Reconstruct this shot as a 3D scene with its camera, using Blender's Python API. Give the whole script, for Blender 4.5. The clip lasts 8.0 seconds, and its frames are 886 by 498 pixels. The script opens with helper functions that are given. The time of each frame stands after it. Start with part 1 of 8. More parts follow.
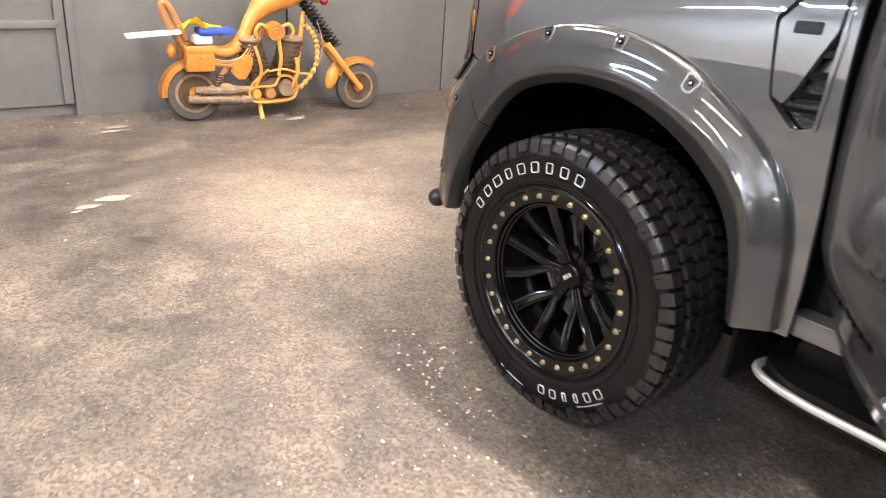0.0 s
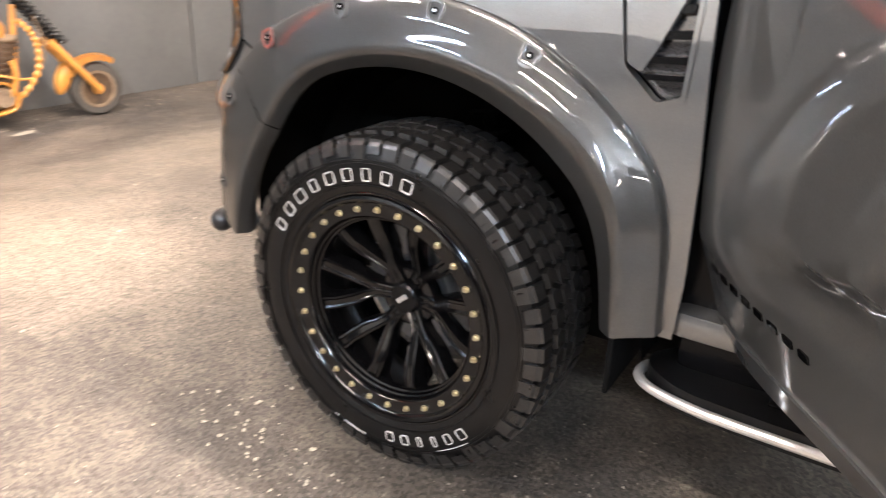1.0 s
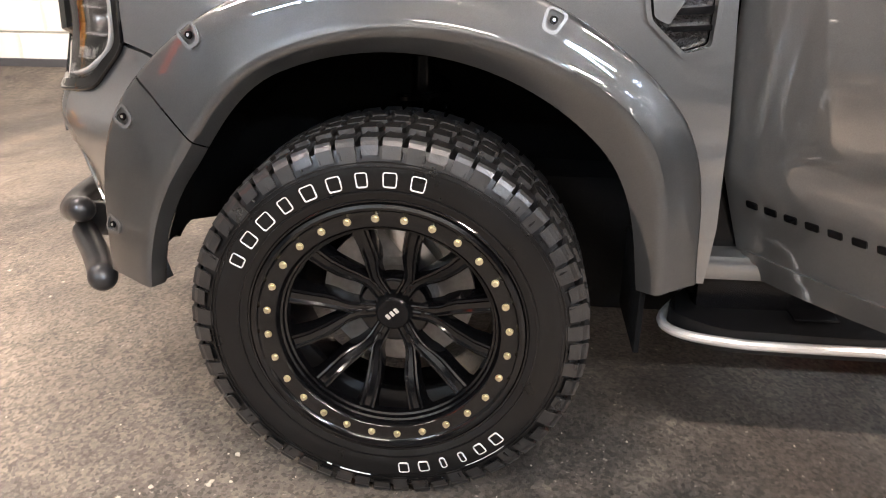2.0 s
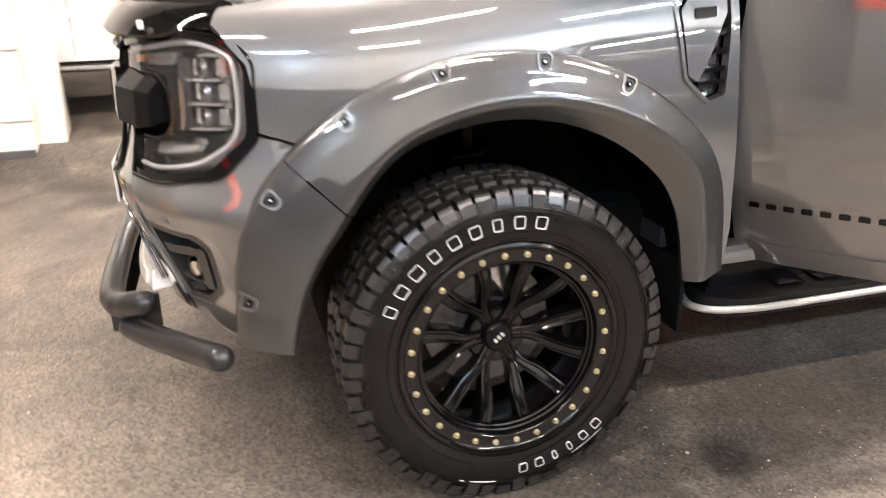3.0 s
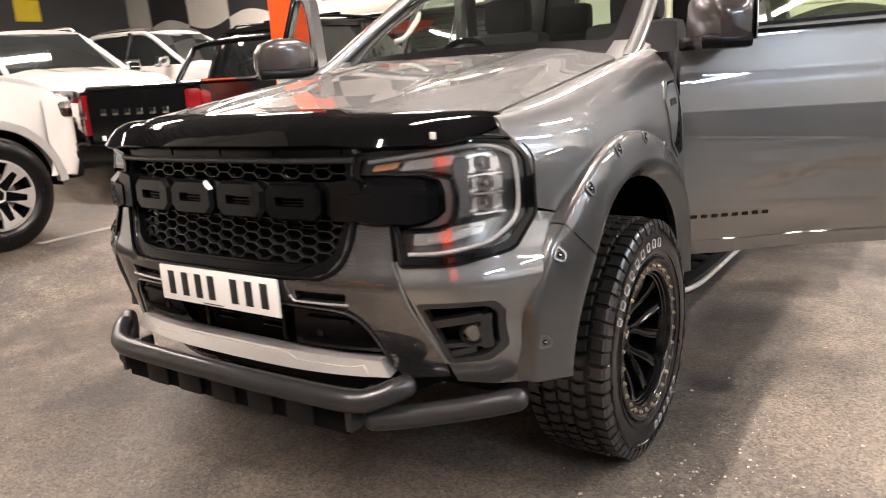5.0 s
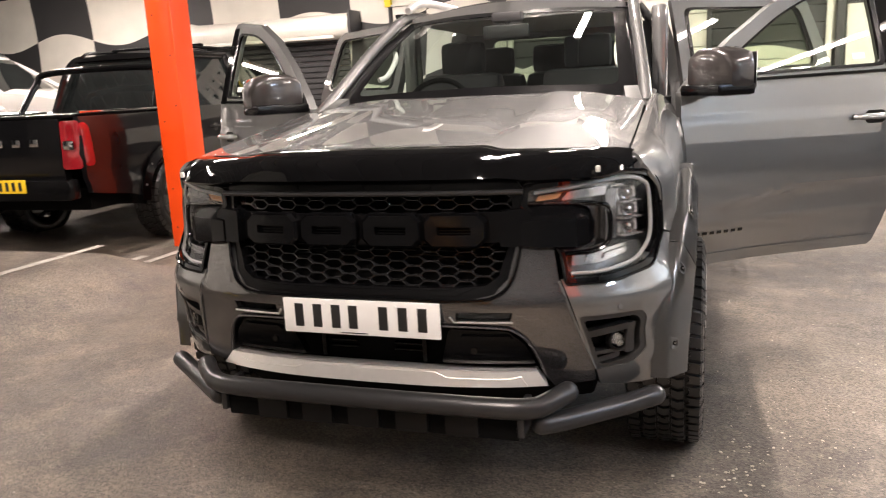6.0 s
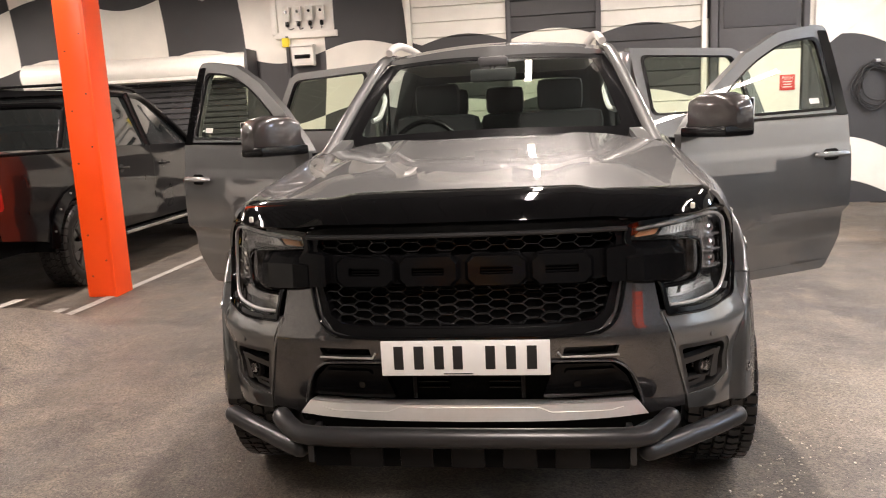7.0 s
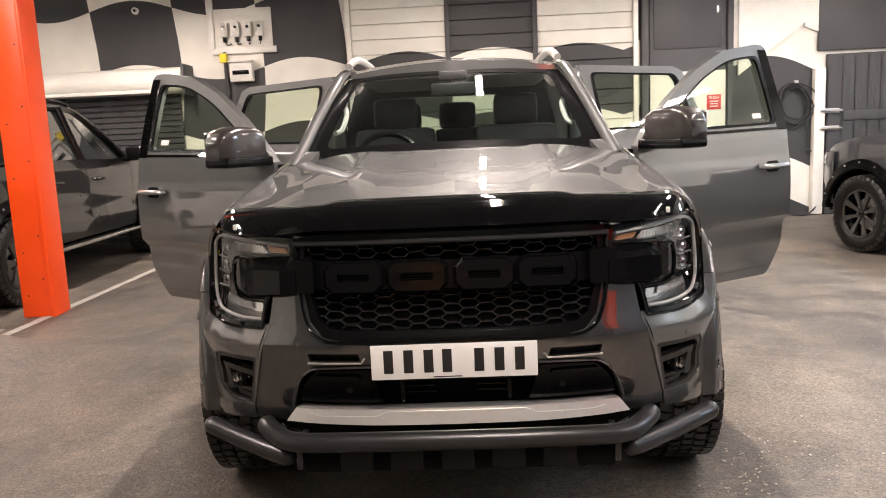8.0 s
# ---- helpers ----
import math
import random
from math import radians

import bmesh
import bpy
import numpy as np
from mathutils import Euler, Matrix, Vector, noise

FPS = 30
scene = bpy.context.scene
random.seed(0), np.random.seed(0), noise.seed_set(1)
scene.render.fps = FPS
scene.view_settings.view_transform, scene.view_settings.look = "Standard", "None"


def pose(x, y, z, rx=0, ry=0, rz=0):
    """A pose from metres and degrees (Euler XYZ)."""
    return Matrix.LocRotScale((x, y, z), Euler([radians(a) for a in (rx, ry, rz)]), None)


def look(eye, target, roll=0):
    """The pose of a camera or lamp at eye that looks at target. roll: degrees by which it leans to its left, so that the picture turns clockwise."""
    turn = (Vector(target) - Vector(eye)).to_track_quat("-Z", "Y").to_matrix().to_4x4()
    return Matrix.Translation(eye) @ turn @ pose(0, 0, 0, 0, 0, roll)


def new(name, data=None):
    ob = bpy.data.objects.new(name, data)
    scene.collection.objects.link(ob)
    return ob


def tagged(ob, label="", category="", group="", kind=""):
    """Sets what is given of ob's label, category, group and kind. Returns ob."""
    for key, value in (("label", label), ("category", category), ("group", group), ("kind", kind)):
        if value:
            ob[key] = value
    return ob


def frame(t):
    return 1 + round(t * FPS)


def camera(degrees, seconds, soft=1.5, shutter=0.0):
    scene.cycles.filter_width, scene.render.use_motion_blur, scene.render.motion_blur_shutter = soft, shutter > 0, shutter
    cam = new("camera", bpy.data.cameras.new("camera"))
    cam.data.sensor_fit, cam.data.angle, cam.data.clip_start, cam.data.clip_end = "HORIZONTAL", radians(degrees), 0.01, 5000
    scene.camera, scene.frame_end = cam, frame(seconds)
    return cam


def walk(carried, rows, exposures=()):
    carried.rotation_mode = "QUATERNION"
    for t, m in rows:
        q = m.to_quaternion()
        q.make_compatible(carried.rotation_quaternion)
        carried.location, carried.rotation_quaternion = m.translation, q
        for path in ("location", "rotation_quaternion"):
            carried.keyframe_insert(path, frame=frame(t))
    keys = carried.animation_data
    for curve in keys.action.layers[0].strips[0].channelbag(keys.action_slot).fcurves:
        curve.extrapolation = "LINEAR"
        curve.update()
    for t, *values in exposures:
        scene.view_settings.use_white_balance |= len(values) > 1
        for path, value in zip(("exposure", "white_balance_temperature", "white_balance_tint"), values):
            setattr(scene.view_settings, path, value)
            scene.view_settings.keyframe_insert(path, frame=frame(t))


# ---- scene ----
cam = camera(60.5, 8.0, soft=1.0, shutter=0.4)
PATH = [
    (0, (2.415, 1.164, 1.239), (1.201, -0.222, 0.459), 3.9),
    (0.5, (2.343, 0.944, 1.223), (1.061, -0.363, 0.42), 2.7),
    (1, (2.183, 0.842, 1.179), (0.613, -0.106, 0.382), 2.3),
    (1.5, (2.159, 0.556, 1.101), (0.43, -0.064, 0.311), 0.9),
    (1.7, (2.197, 0.388, 1.107), (0.409, -0.025, 0.311), 0.7),
    (2.8, (2.397, -0.344, 1.14), (0.558, -0.006, 0.431), -1.0),
    (3, (2.442, -0.585, 1.196), (0.631, -0.072, 0.519), -1.4),
    (3.5, (2.386, -1.02, 1.236), (0.684, -0.17, 0.619), -2.0),
    (4, (2.192, -1.46, 1.268), (0.676, -0.269, 0.735), -2.8),
    (4.5, (2.05, -1.905, 1.242), (0.73, -0.482, 0.762), -3.4),
    (4.7, (1.973, -2.032, 1.244), (0.721, -0.545, 0.775), -3.8),
    (5.8, (1.131, -2.873, 1.381), (0.427, -1.051, 0.951), -2.9),
    (6, (0.97, -2.918, 1.359), (0.34, -1.065, 0.947), -2.9),
    (6.5, (0.548, -2.994, 1.387), (0.125, -1.073, 1.02), -2.8),
    (7, (0.248, -3.113, 1.405), (-0.014, -1.159, 1.073), -2.8),
    (7.5, (0.119, -3.165, 1.39), (-0.031, -1.195, 1.082), -2.7),
    (8, (0.071, -3.18, 1.378), (-0.006, -1.203, 1.086), -2.6),
]
walk(cam, [(t, look(eye, target, lean)) for t, eye, target, lean in PATH],
     [(0, 0.6), (1.5, 0.8), (3, 0.8), (4.5, 0.38), (6, 0.0), (8, -0.22)])

# ---------------------------------------------------------------- world and lamps
world = bpy.data.worlds.new("world")
scene.world = world
world.use_nodes = True
world.node_tree.nodes["Background"].inputs[0].default_value = (0.9, 0.95, 1.0, 1)
world.node_tree.nodes["Background"].inputs[1].default_value = 0.012
scene.view_settings.exposure = 0.0

TUBE_POWER = 92.0
CEIL = 3.75


# ---------------------------------------------------------------- materials
def material(name, base, rough=0.5, metal=0.0, vary=0.12, scale=8.0, fine=60.0, bump=0.0, coat=0.0, rough_vary=0.1, spec=0.5,
             dust=0.0, dust_colour=(0.45, 0.42, 0.38), object_random=0.0):
    """A surface with colour and gloss that vary at two scales, fine relief, and some dust."""
    m = bpy.data.materials.new(name)
    m.use_nodes = True
    nt = m.node_tree
    b = nt.nodes["Principled BSDF"]
    tc = nt.nodes.new("ShaderNodeTexCoord")
    n1 = nt.nodes.new("ShaderNodeTexNoise")
    n1.inputs["Scale"].default_value = scale
    n1.inputs["Detail"].default_value = 6
    n2 = nt.nodes.new("ShaderNodeTexNoise")
    n2.inputs["Scale"].default_value = fine
    n2.inputs["Detail"].default_value = 4
    for n in (n1, n2):
        nt.links.new(tc.outputs["Object"], n.inputs["Vector"])
    mix = nt.nodes.new("ShaderNodeMath")
    mix.operation = "MULTIPLY_ADD"
    nt.links.new(n1.outputs["Fac"], mix.inputs[0])
    mix.inputs[1].default_value = 0.6
    half = nt.nodes.new("ShaderNodeMath")
    half.operation = "MULTIPLY"
    nt.links.new(n2.outputs["Fac"], half.inputs[0])
    half.inputs[1].default_value = 0.4
    nt.links.new(half.outputs[0], mix.inputs[2])
    ramp = nt.nodes.new("ShaderNodeMapRange")
    ramp.inputs["From Min"].default_value, ramp.inputs["From Max"].default_value = 0.3, 0.7
    ramp.inputs["To Min"].default_value, ramp.inputs["To Max"].default_value = 1 - vary, 1 + vary
    nt.links.new(mix.outputs[0], ramp.inputs["Value"])
    col = nt.nodes.new("ShaderNodeVectorMath")
    col.operation = "SCALE"
    col.inputs[0].default_value = base
    nt.links.new(ramp.outputs[0], col.inputs["Scale"])
    colour = col.outputs[0]
    if object_random:
        info = nt.nodes.new("ShaderNodeObjectInfo")
        r2 = nt.nodes.new("ShaderNodeMapRange")
        r2.inputs["To Min"].default_value, r2.inputs["To Max"].default_value = 1 - object_random, 1 + object_random
        nt.links.new(info.outputs["Random"], r2.inputs["Value"])
        c2 = nt.nodes.new("ShaderNodeVectorMath")
        c2.operation = "SCALE"
        nt.links.new(colour, c2.inputs[0])
        nt.links.new(r2.outputs[0], c2.inputs["Scale"])
        colour = c2.outputs[0]
    if dust:
        n3 = nt.nodes.new("ShaderNodeTexNoise")
        n3.inputs["Scale"].default_value = scale * 2.3
        n3.inputs["Detail"].default_value = 8
        nt.links.new(tc.outputs["Object"], n3.inputs["Vector"])
        dr = nt.nodes.new("ShaderNodeMapRange")
        dr.inputs["From Min"].default_value, dr.inputs["From Max"].default_value = 0.5, 0.75
        dr.inputs["To Min"].default_value, dr.inputs["To Max"].default_value = 0, dust
        nt.links.new(n3.outputs["Fac"], dr.inputs["Value"])
        dm = nt.nodes.new("ShaderNodeMixRGB")
        nt.links.new(dr.outputs[0], dm.inputs["Fac"])
        nt.links.new(colour, dm.inputs["Color1"])
        dm.inputs["Color2"].default_value = (*dust_colour, 1)
        colour = dm.outputs["Color"]
    nt.links.new(colour, b.inputs["Base Color"])
    rr = nt.nodes.new("ShaderNodeMapRange")
    rr.inputs["From Min"].default_value, rr.inputs["From Max"].default_value = 0.3, 0.7
    rr.inputs["To Min"].default_value, rr.inputs["To Max"].default_value = max(0.0, rough - rough_vary * rough), min(1.0, rough + rough_vary * rough)
    nt.links.new(n1.outputs["Fac"], rr.inputs["Value"])
    nt.links.new(rr.outputs[0], b.inputs["Roughness"])
    b.inputs["Metallic"].default_value = metal
    b.inputs["Specular IOR Level"].default_value = spec
    if coat:
        b.inputs["Coat Weight"].default_value = coat
        b.inputs["Coat Roughness"].default_value = 0.03
    if bump:
        bp = nt.nodes.new("ShaderNodeBump")
        bp.inputs["Strength"].default_value = bump
        bp.inputs["Distance"].default_value = 0.004
        nt.links.new(n2.outputs["Fac"], bp.inputs["Height"])
        nt.links.new(bp.outputs[0], b.inputs["Normal"])
    return m


def glowing(name, colour, strength):
    m = bpy.data.materials.new(name)
    m.use_nodes = True
    b = m.node_tree.nodes["Principled BSDF"]
    b.inputs["Base Color"].default_value = (0.8, 0.8, 0.8, 1)
    b.inputs["Emission Color"].default_value = (*colour, 1)
    b.inputs["Emission Strength"].default_value = strength
    return m


def glazing(name, tint, gloss=1.0, rough=0.0):
    """Thin clear or tinted glass: it lets light through, and its gloss follows Fresnel."""
    m = bpy.data.materials.new(name)
    m.use_nodes = True
    nt = m.node_tree
    nt.nodes.remove(nt.nodes["Principled BSDF"])
    out = nt.nodes["Material Output"]
    tr = nt.nodes.new("ShaderNodeBsdfTransparent")
    tr.inputs[0].default_value = (*tint, 1)
    gl = nt.nodes.new("ShaderNodeBsdfGlossy")
    gl.inputs["Roughness"].default_value = rough
    gl.inputs["Color"].default_value = (gloss, gloss, gloss, 1)
    fr = nt.nodes.new("ShaderNodeFresnel")
    fr.inputs["IOR"].default_value = 1.55
    mx = nt.nodes.new("ShaderNodeMixShader")
    nt.links.new(fr.outputs[0], mx.inputs[0])
    nt.links.new(tr.outputs[0], mx.inputs[1])
    nt.links.new(gl.outputs[0], mx.inputs[2])
    nt.links.new(mx.outputs[0], out.inputs["Surface"])
    return m


def car_paint(name, base, metal=0.55, rough=0.32, flake=0.10, coat_ior=1.5):
    """Metallic paint under clear coat, with fine flakes."""
    m = bpy.data.materials.new(name)
    m.use_nodes = True
    nt = m.node_tree
    b = nt.nodes["Principled BSDF"]
    tc = nt.nodes.new("ShaderNodeTexCoord")
    vor = nt.nodes.new("ShaderNodeTexVoronoi")
    vor.inputs["Scale"].default_value = 900
    nt.links.new(tc.outputs["Object"], vor.inputs["Vector"])
    sep = nt.nodes.new("ShaderNodeSeparateColor")
    nt.links.new(vor.outputs["Color"], sep.inputs[0])
    n1 = nt.nodes.new("ShaderNodeTexNoise")
    n1.inputs["Scale"].default_value = 2.5
    n1.inputs["Detail"].default_value = 7
    nt.links.new(tc.outputs["Object"], n1.inputs["Vector"])
    r = nt.nodes.new("ShaderNodeMapRange")
    r.inputs["To Min"].default_value, r.inputs["To Max"].default_value = 1 - flake, 1 + flake
    nt.links.new(sep.outputs[0], r.inputs["Value"])
    c = nt.nodes.new("ShaderNodeVectorMath")
    c.operation = "SCALE"
    c.inputs[0].default_value = base
    nt.links.new(r.outputs[0], c.inputs["Scale"])
    nt.links.new(c.outputs[0], b.inputs["Base Color"])
    r2 = nt.nodes.new("ShaderNodeMapRange")
    r2.inputs["From Min"].default_value, r2.inputs["From Max"].default_value = 0.3, 0.7
    r2.inputs["To Min"].default_value, r2.inputs["To Max"].default_value = rough - 0.03, rough + 0.05
    nt.links.new(n1.outputs["Fac"], r2.inputs["Value"])
    nt.links.new(r2.outputs[0], b.inputs["Roughness"])
    b.inputs["Metallic"].default_value = metal
    b.inputs["Coat Weight"].default_value = 1.0
    b.inputs["Coat Roughness"].default_value = 0.02
    b.inputs["Coat IOR"].default_value = coat_ior
    b.inputs["Specular IOR Level"].default_value = 0.1
    bp = nt.nodes.new("ShaderNodeBump")
    bp.inputs["Strength"].default_value = 0.02
    bp.inputs["Distance"].default_value = 0.002
    nt.links.new(n1.outputs["Fac"], bp.inputs["Height"])
    nt.links.new(bp.outputs[0], b.inputs["Coat Normal"])
    return m


PAINT = car_paint("grey_metallic_paint", (0.112, 0.114, 0.113), metal=0.70, rough=0.47, coat_ior=2.3)
# Darker than the body, partly for the shade on the bumper's downward faces.
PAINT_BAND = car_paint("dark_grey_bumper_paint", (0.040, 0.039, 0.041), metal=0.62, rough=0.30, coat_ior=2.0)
# Body paint darkened to stand in for dark reflections on the mirror covers.
PAINT_MIRROR = car_paint("dark_mirror_paint", (0.03, 0.027, 0.026), metal=0.3, rough=0.3)
PAINT_WHITE = car_paint("white_paint", (0.66, 0.65, 0.62), metal=0.0, rough=0.4, flake=0.03)
PAINT_BLACK = car_paint("black_paint", (0.003, 0.003, 0.0035), metal=0.0, rough=0.3, coat_ior=1.42)
PAINT_DARK = car_paint("dark_grey_paint", (0.07, 0.072, 0.08))
GLOSS_BLACK = material("gloss_black_acrylic", (0.002, 0.002, 0.0022), 0.04, vary=0.3, spec=0.3)
BAR_BLACK = material("glossy_black_plastic", (0.003, 0.003, 0.0033), 0.13, vary=0.2, fine=220, bump=0.02, spec=0.2)
SATIN_BLACK = material("satin_black_plastic", (0.003, 0.003, 0.0033), 0.20, vary=0.2, fine=220, bump=0.05, spec=0.16)
MESH_BLACK = material("satin_mesh_plastic", (0.014, 0.014, 0.0145), 0.22, vary=0.2, spec=0.5)
TEXTURED_BLACK = material("grained_black_plastic", (0.004, 0.004, 0.0042), 0.4, vary=0.2, fine=350, bump=0.15, dust=0.003, spec=0.2)
FOG_GREY = material("dark_grey_satin_plastic", (0.022, 0.0215, 0.021), 0.34, vary=0.2, fine=350, bump=0.1, spec=0.5)
LINER = material("wheel_arch_liner", (0.003, 0.003, 0.003), 0.9, vary=0.3, fine=120, bump=0.3, spec=0.1)
POWDER = material("powder_coated_black_steel", (0.030, 0.030, 0.031), 0.29, metal=0.4, vary=0.06, fine=500, bump=0.04, rough_vary=0.02)
RUBBER = material("tyre_rubber", (0.003, 0.003, 0.003), 0.30, vary=0.25, scale=14, fine=180, bump=0.08, dust=0.02, dust_colour=(0.05, 0.045, 0.04), spec=0.32)
TREAD = material("tread_rubber", (0.013, 0.0125, 0.012), 0.30, vary=0.3, scale=20, fine=220, bump=0.12, dust=0.10, dust_colour=(0.08, 0.066, 0.05), spec=0.6)
LETTER = material("raised_white_rubber", (0.55, 0.54, 0.52), 0.6, vary=0.1, dust=0.12, dust_colour=(0.3, 0.29, 0.27))
RIM = material("gloss_black_alloy", (0.002, 0.002, 0.0022), 0.11, vary=0.2, spec=0.4)
BRASS = material("brass_bolt", (0.62, 0.55, 0.37), 0.3, metal=0.9, vary=0.15)
STEEL = material("brushed_steel", (0.55, 0.54, 0.53), 0.3, metal=1.0, vary=0.15, fine=200)
DULL_STEEL = material("brake_steel", (0.32, 0.31, 0.3), 0.45, metal=0.9, vary=0.3)
SILVER = material("satin_silver_plastic", (0.66, 0.64, 0.61), 0.32, metal=0.7, vary=0.06)
CHROME = material("chrome", (0.75, 0.75, 0.76), 0.08, metal=1.0, vary=0.05)
GLASS = glazing("window_glass", (0.70, 0.78, 0.64))
WINDSCREEN = glazing("windscreen_glass", (0.56, 0.66, 0.61))
TINT = glazing("tinted_glass", (0.05, 0.055, 0.055))
LENS = glazing("lamp_lens", (0.9, 0.9, 0.9))
LAMP_DARK = material("lamp_bezel", (0.30, 0.29, 0.28), 0.22, metal=0.85, vary=0.3)
REFLECTOR = material("lamp_reflector", (0.75, 0.74, 0.72), 0.12, metal=1.0, vary=0.1)
LIGHT_BAR = material("frosted_light_guide", (0.33, 0.32, 0.31), 0.2, vary=0.05, coat=0.5)
CELL = material("lamp_cell", (0.80, 0.78, 0.76), 0.18, metal=0.85, vary=0.12, scale=40)
AMBER = material("amber_lens", (0.66, 0.3, 0.13), 0.25, vary=0.15, coat=0.6)
RED_LENS = material("red_lens", (0.2, 0.006, 0.01), 0.12, vary=0.2, coat=1.0)
PLATE_WHITE = material("white_plate", (0.8, 0.79, 0.76), 0.4, vary=0.04)
PLATE_YELLOW = material("yellow_plate", (0.75, 0.5, 0.02), 0.4, vary=0.05)
INK = material("black_ink", (0.012, 0.012, 0.012), 0.5, vary=0.1)
TRIM_CLOTH = material("dark_seat_cloth", (0.014, 0.014, 0.015), 0.85, vary=0.25, fine=300, bump=0.3)
CABIN = material("dark_cabin_trim", (0.014, 0.014, 0.015), 0.6, vary=0.2)
LINING = material("pale_headlining", (0.5, 0.49, 0.47), 0.9, vary=0.06)


# ---------------------------------------------------------------- mesh helpers
def finish(bm, name, mat, smooth=35):
    me = bpy.data.meshes.new(name)
    bmesh.ops.recalc_face_normals(bm, faces=bm.faces)
    bm.to_mesh(me)
    bm.free()
    me.materials.append(mat)
    if smooth:
        me.polygons.foreach_set("use_smooth", [True] * len(me.polygons))
        me.set_sharp_from_angle(angle=radians(smooth))
    return me


def part(name, bm, mat, parent, label="", smooth=35):
    """Links a bmesh as one mesh under a thing or a part."""
    ob = new(name, finish(bm, name, mat, smooth))
    ob.parent = parent
    if label:
        ob["label"] = label
    return ob


def again(ob, m, parent=None):
    """A further part on the same mesh."""
    o = new(ob.name.split(".")[0], ob.data)
    o.parent = parent or ob.parent
    o.matrix_basis = m
    for key in ("label",):
        if key in ob:
            o[key] = ob[key]
    return o


def thing(name, label, category, group="", kind="", m=None):
    e = new(name)
    e.empty_display_size = 0.1
    if m is not None:
        e.matrix_basis = m
    return tagged(e, label, category, group, kind)


def solo(name, bm, mat, label, category, group="", kind="", smooth=35, m=None):
    ob = new(name, finish(bm, name, mat, smooth))
    if m is not None:
        ob.matrix_basis = m
    return tagged(ob, label, category, group, kind)


def box(bm, centre, size, bevel=0.0, m=None, seg=2):
    mm = Matrix.Translation(centre) @ Matrix.Diagonal((*size, 1))
    if m is not None:
        mm = m @ mm
    r = bmesh.ops.create_cube(bm, size=1.0, matrix=mm)
    if bevel:
        es = list({e for v in r["verts"] for e in v.link_edges})
        bmesh.ops.bevel(bm, geom=es, offset=bevel, segments=seg, affect="EDGES", profile=0.6)
    return bm


def boxed(centre, size, bevel=0.0, m=None, seg=2):
    return box(bmesh.new(), centre, size, bevel, m, seg)


def rod(bm, a, b, r0, r1=None, seg=16):
    a, b = Vector(a), Vector(b)
    q = (b - a).to_track_quat("Z", "Y").to_matrix().to_4x4()
    bmesh.ops.create_cone(bm, cap_ends=True, segments=seg, radius1=r0, radius2=r0 if r1 is None else r1, depth=(b - a).length,
                          matrix=Matrix.Translation((a + b) / 2) @ q)
    return bm


def smooth_line(pts, n=8):
    """Catmull-Rom through points."""
    P = [Vector(p) for p in pts]
    P = [2 * P[0] - P[1]] + P + [2 * P[-1] - P[-2]]
    out = []
    for i in range(1, len(P) - 2):
        for k in range(n):
            t = k / n
            a, b, c, d = P[i - 1:i + 3]
            out.append(0.5 * (2 * b + (c - a) * t + (2 * a - 5 * b + 4 * c - d) * t * t + (3 * b - a - 3 * c + d) * t ** 3))
    out.append(P[-2])
    return out


def tube(bm, pts, r, seg=14, cap=True, squash=1.0):
    """A round tube along a line of points; r may be a list."""
    P = [Vector(p) for p in pts]
    rings = []
    side = None
    for i, p in enumerate(P):
        d = (P[min(i + 1, len(P) - 1)] - P[max(i - 1, 0)]).normalized()
        if side is None:
            side = d.orthogonal().normalized()
        side = (side - d * side.dot(d)).normalized()
        up = d.cross(side)
        rr = r[i] if isinstance(r, (list, tuple)) else r
        rings.append([bm.verts.new(p + side * rr * math.cos(a) + up * rr * squash * math.sin(a)) for a in [2 * math.pi * k / seg for k in range(seg)]])
    for a, b in zip(rings, rings[1:]):
        for k in range(seg):
            bm.faces.new((a[k], a[(k + 1) % seg], b[(k + 1) % seg], b[k]))
    if cap:
        bm.faces.new(rings[0][::-1])
        bm.faces.new(rings[-1])
    return bm


def capsule(bm, pts, r, seg=18):
    """A tube with rounded ends."""
    P = [Vector(p) for p in pts]
    d0, d1 = (P[0] - P[1]).normalized(), (P[-1] - P[-2]).normalized()
    line, rad = [], []
    for k in range(4, 0, -1):
        a = k / 4 * 0.5 * math.pi * 0.97
        line.append(P[0] + d0 * r * math.sin(a))
        rad.append(r * math.cos(a))
    line += P
    rad += [r] * len(P)
    for k in range(1, 5):
        a = k / 4 * 0.5 * math.pi * 0.97
        line.append(P[-1] + d1 * r * math.sin(a))
        rad.append(r * math.cos(a))
    return tube(bm, line, rad, seg)


def lathe(bm, profile, seg=64, closed=True):
    """Turns a profile of (x, r) about the x axis."""
    rings = []
    for k in range(seg):
        a = 2 * math.pi * k / seg
        rings.append([bm.verts.new((x, r * math.cos(a), r * math.sin(a))) for x, r in profile])
    n = len(profile)
    for k in range(seg):
        a, b = rings[k], rings[(k + 1) % seg]
        for i in range(n if closed else n - 1):
            j = (i + 1) % n
            bm.faces.new((a[i], a[j], b[j], b[i]))
    return bm


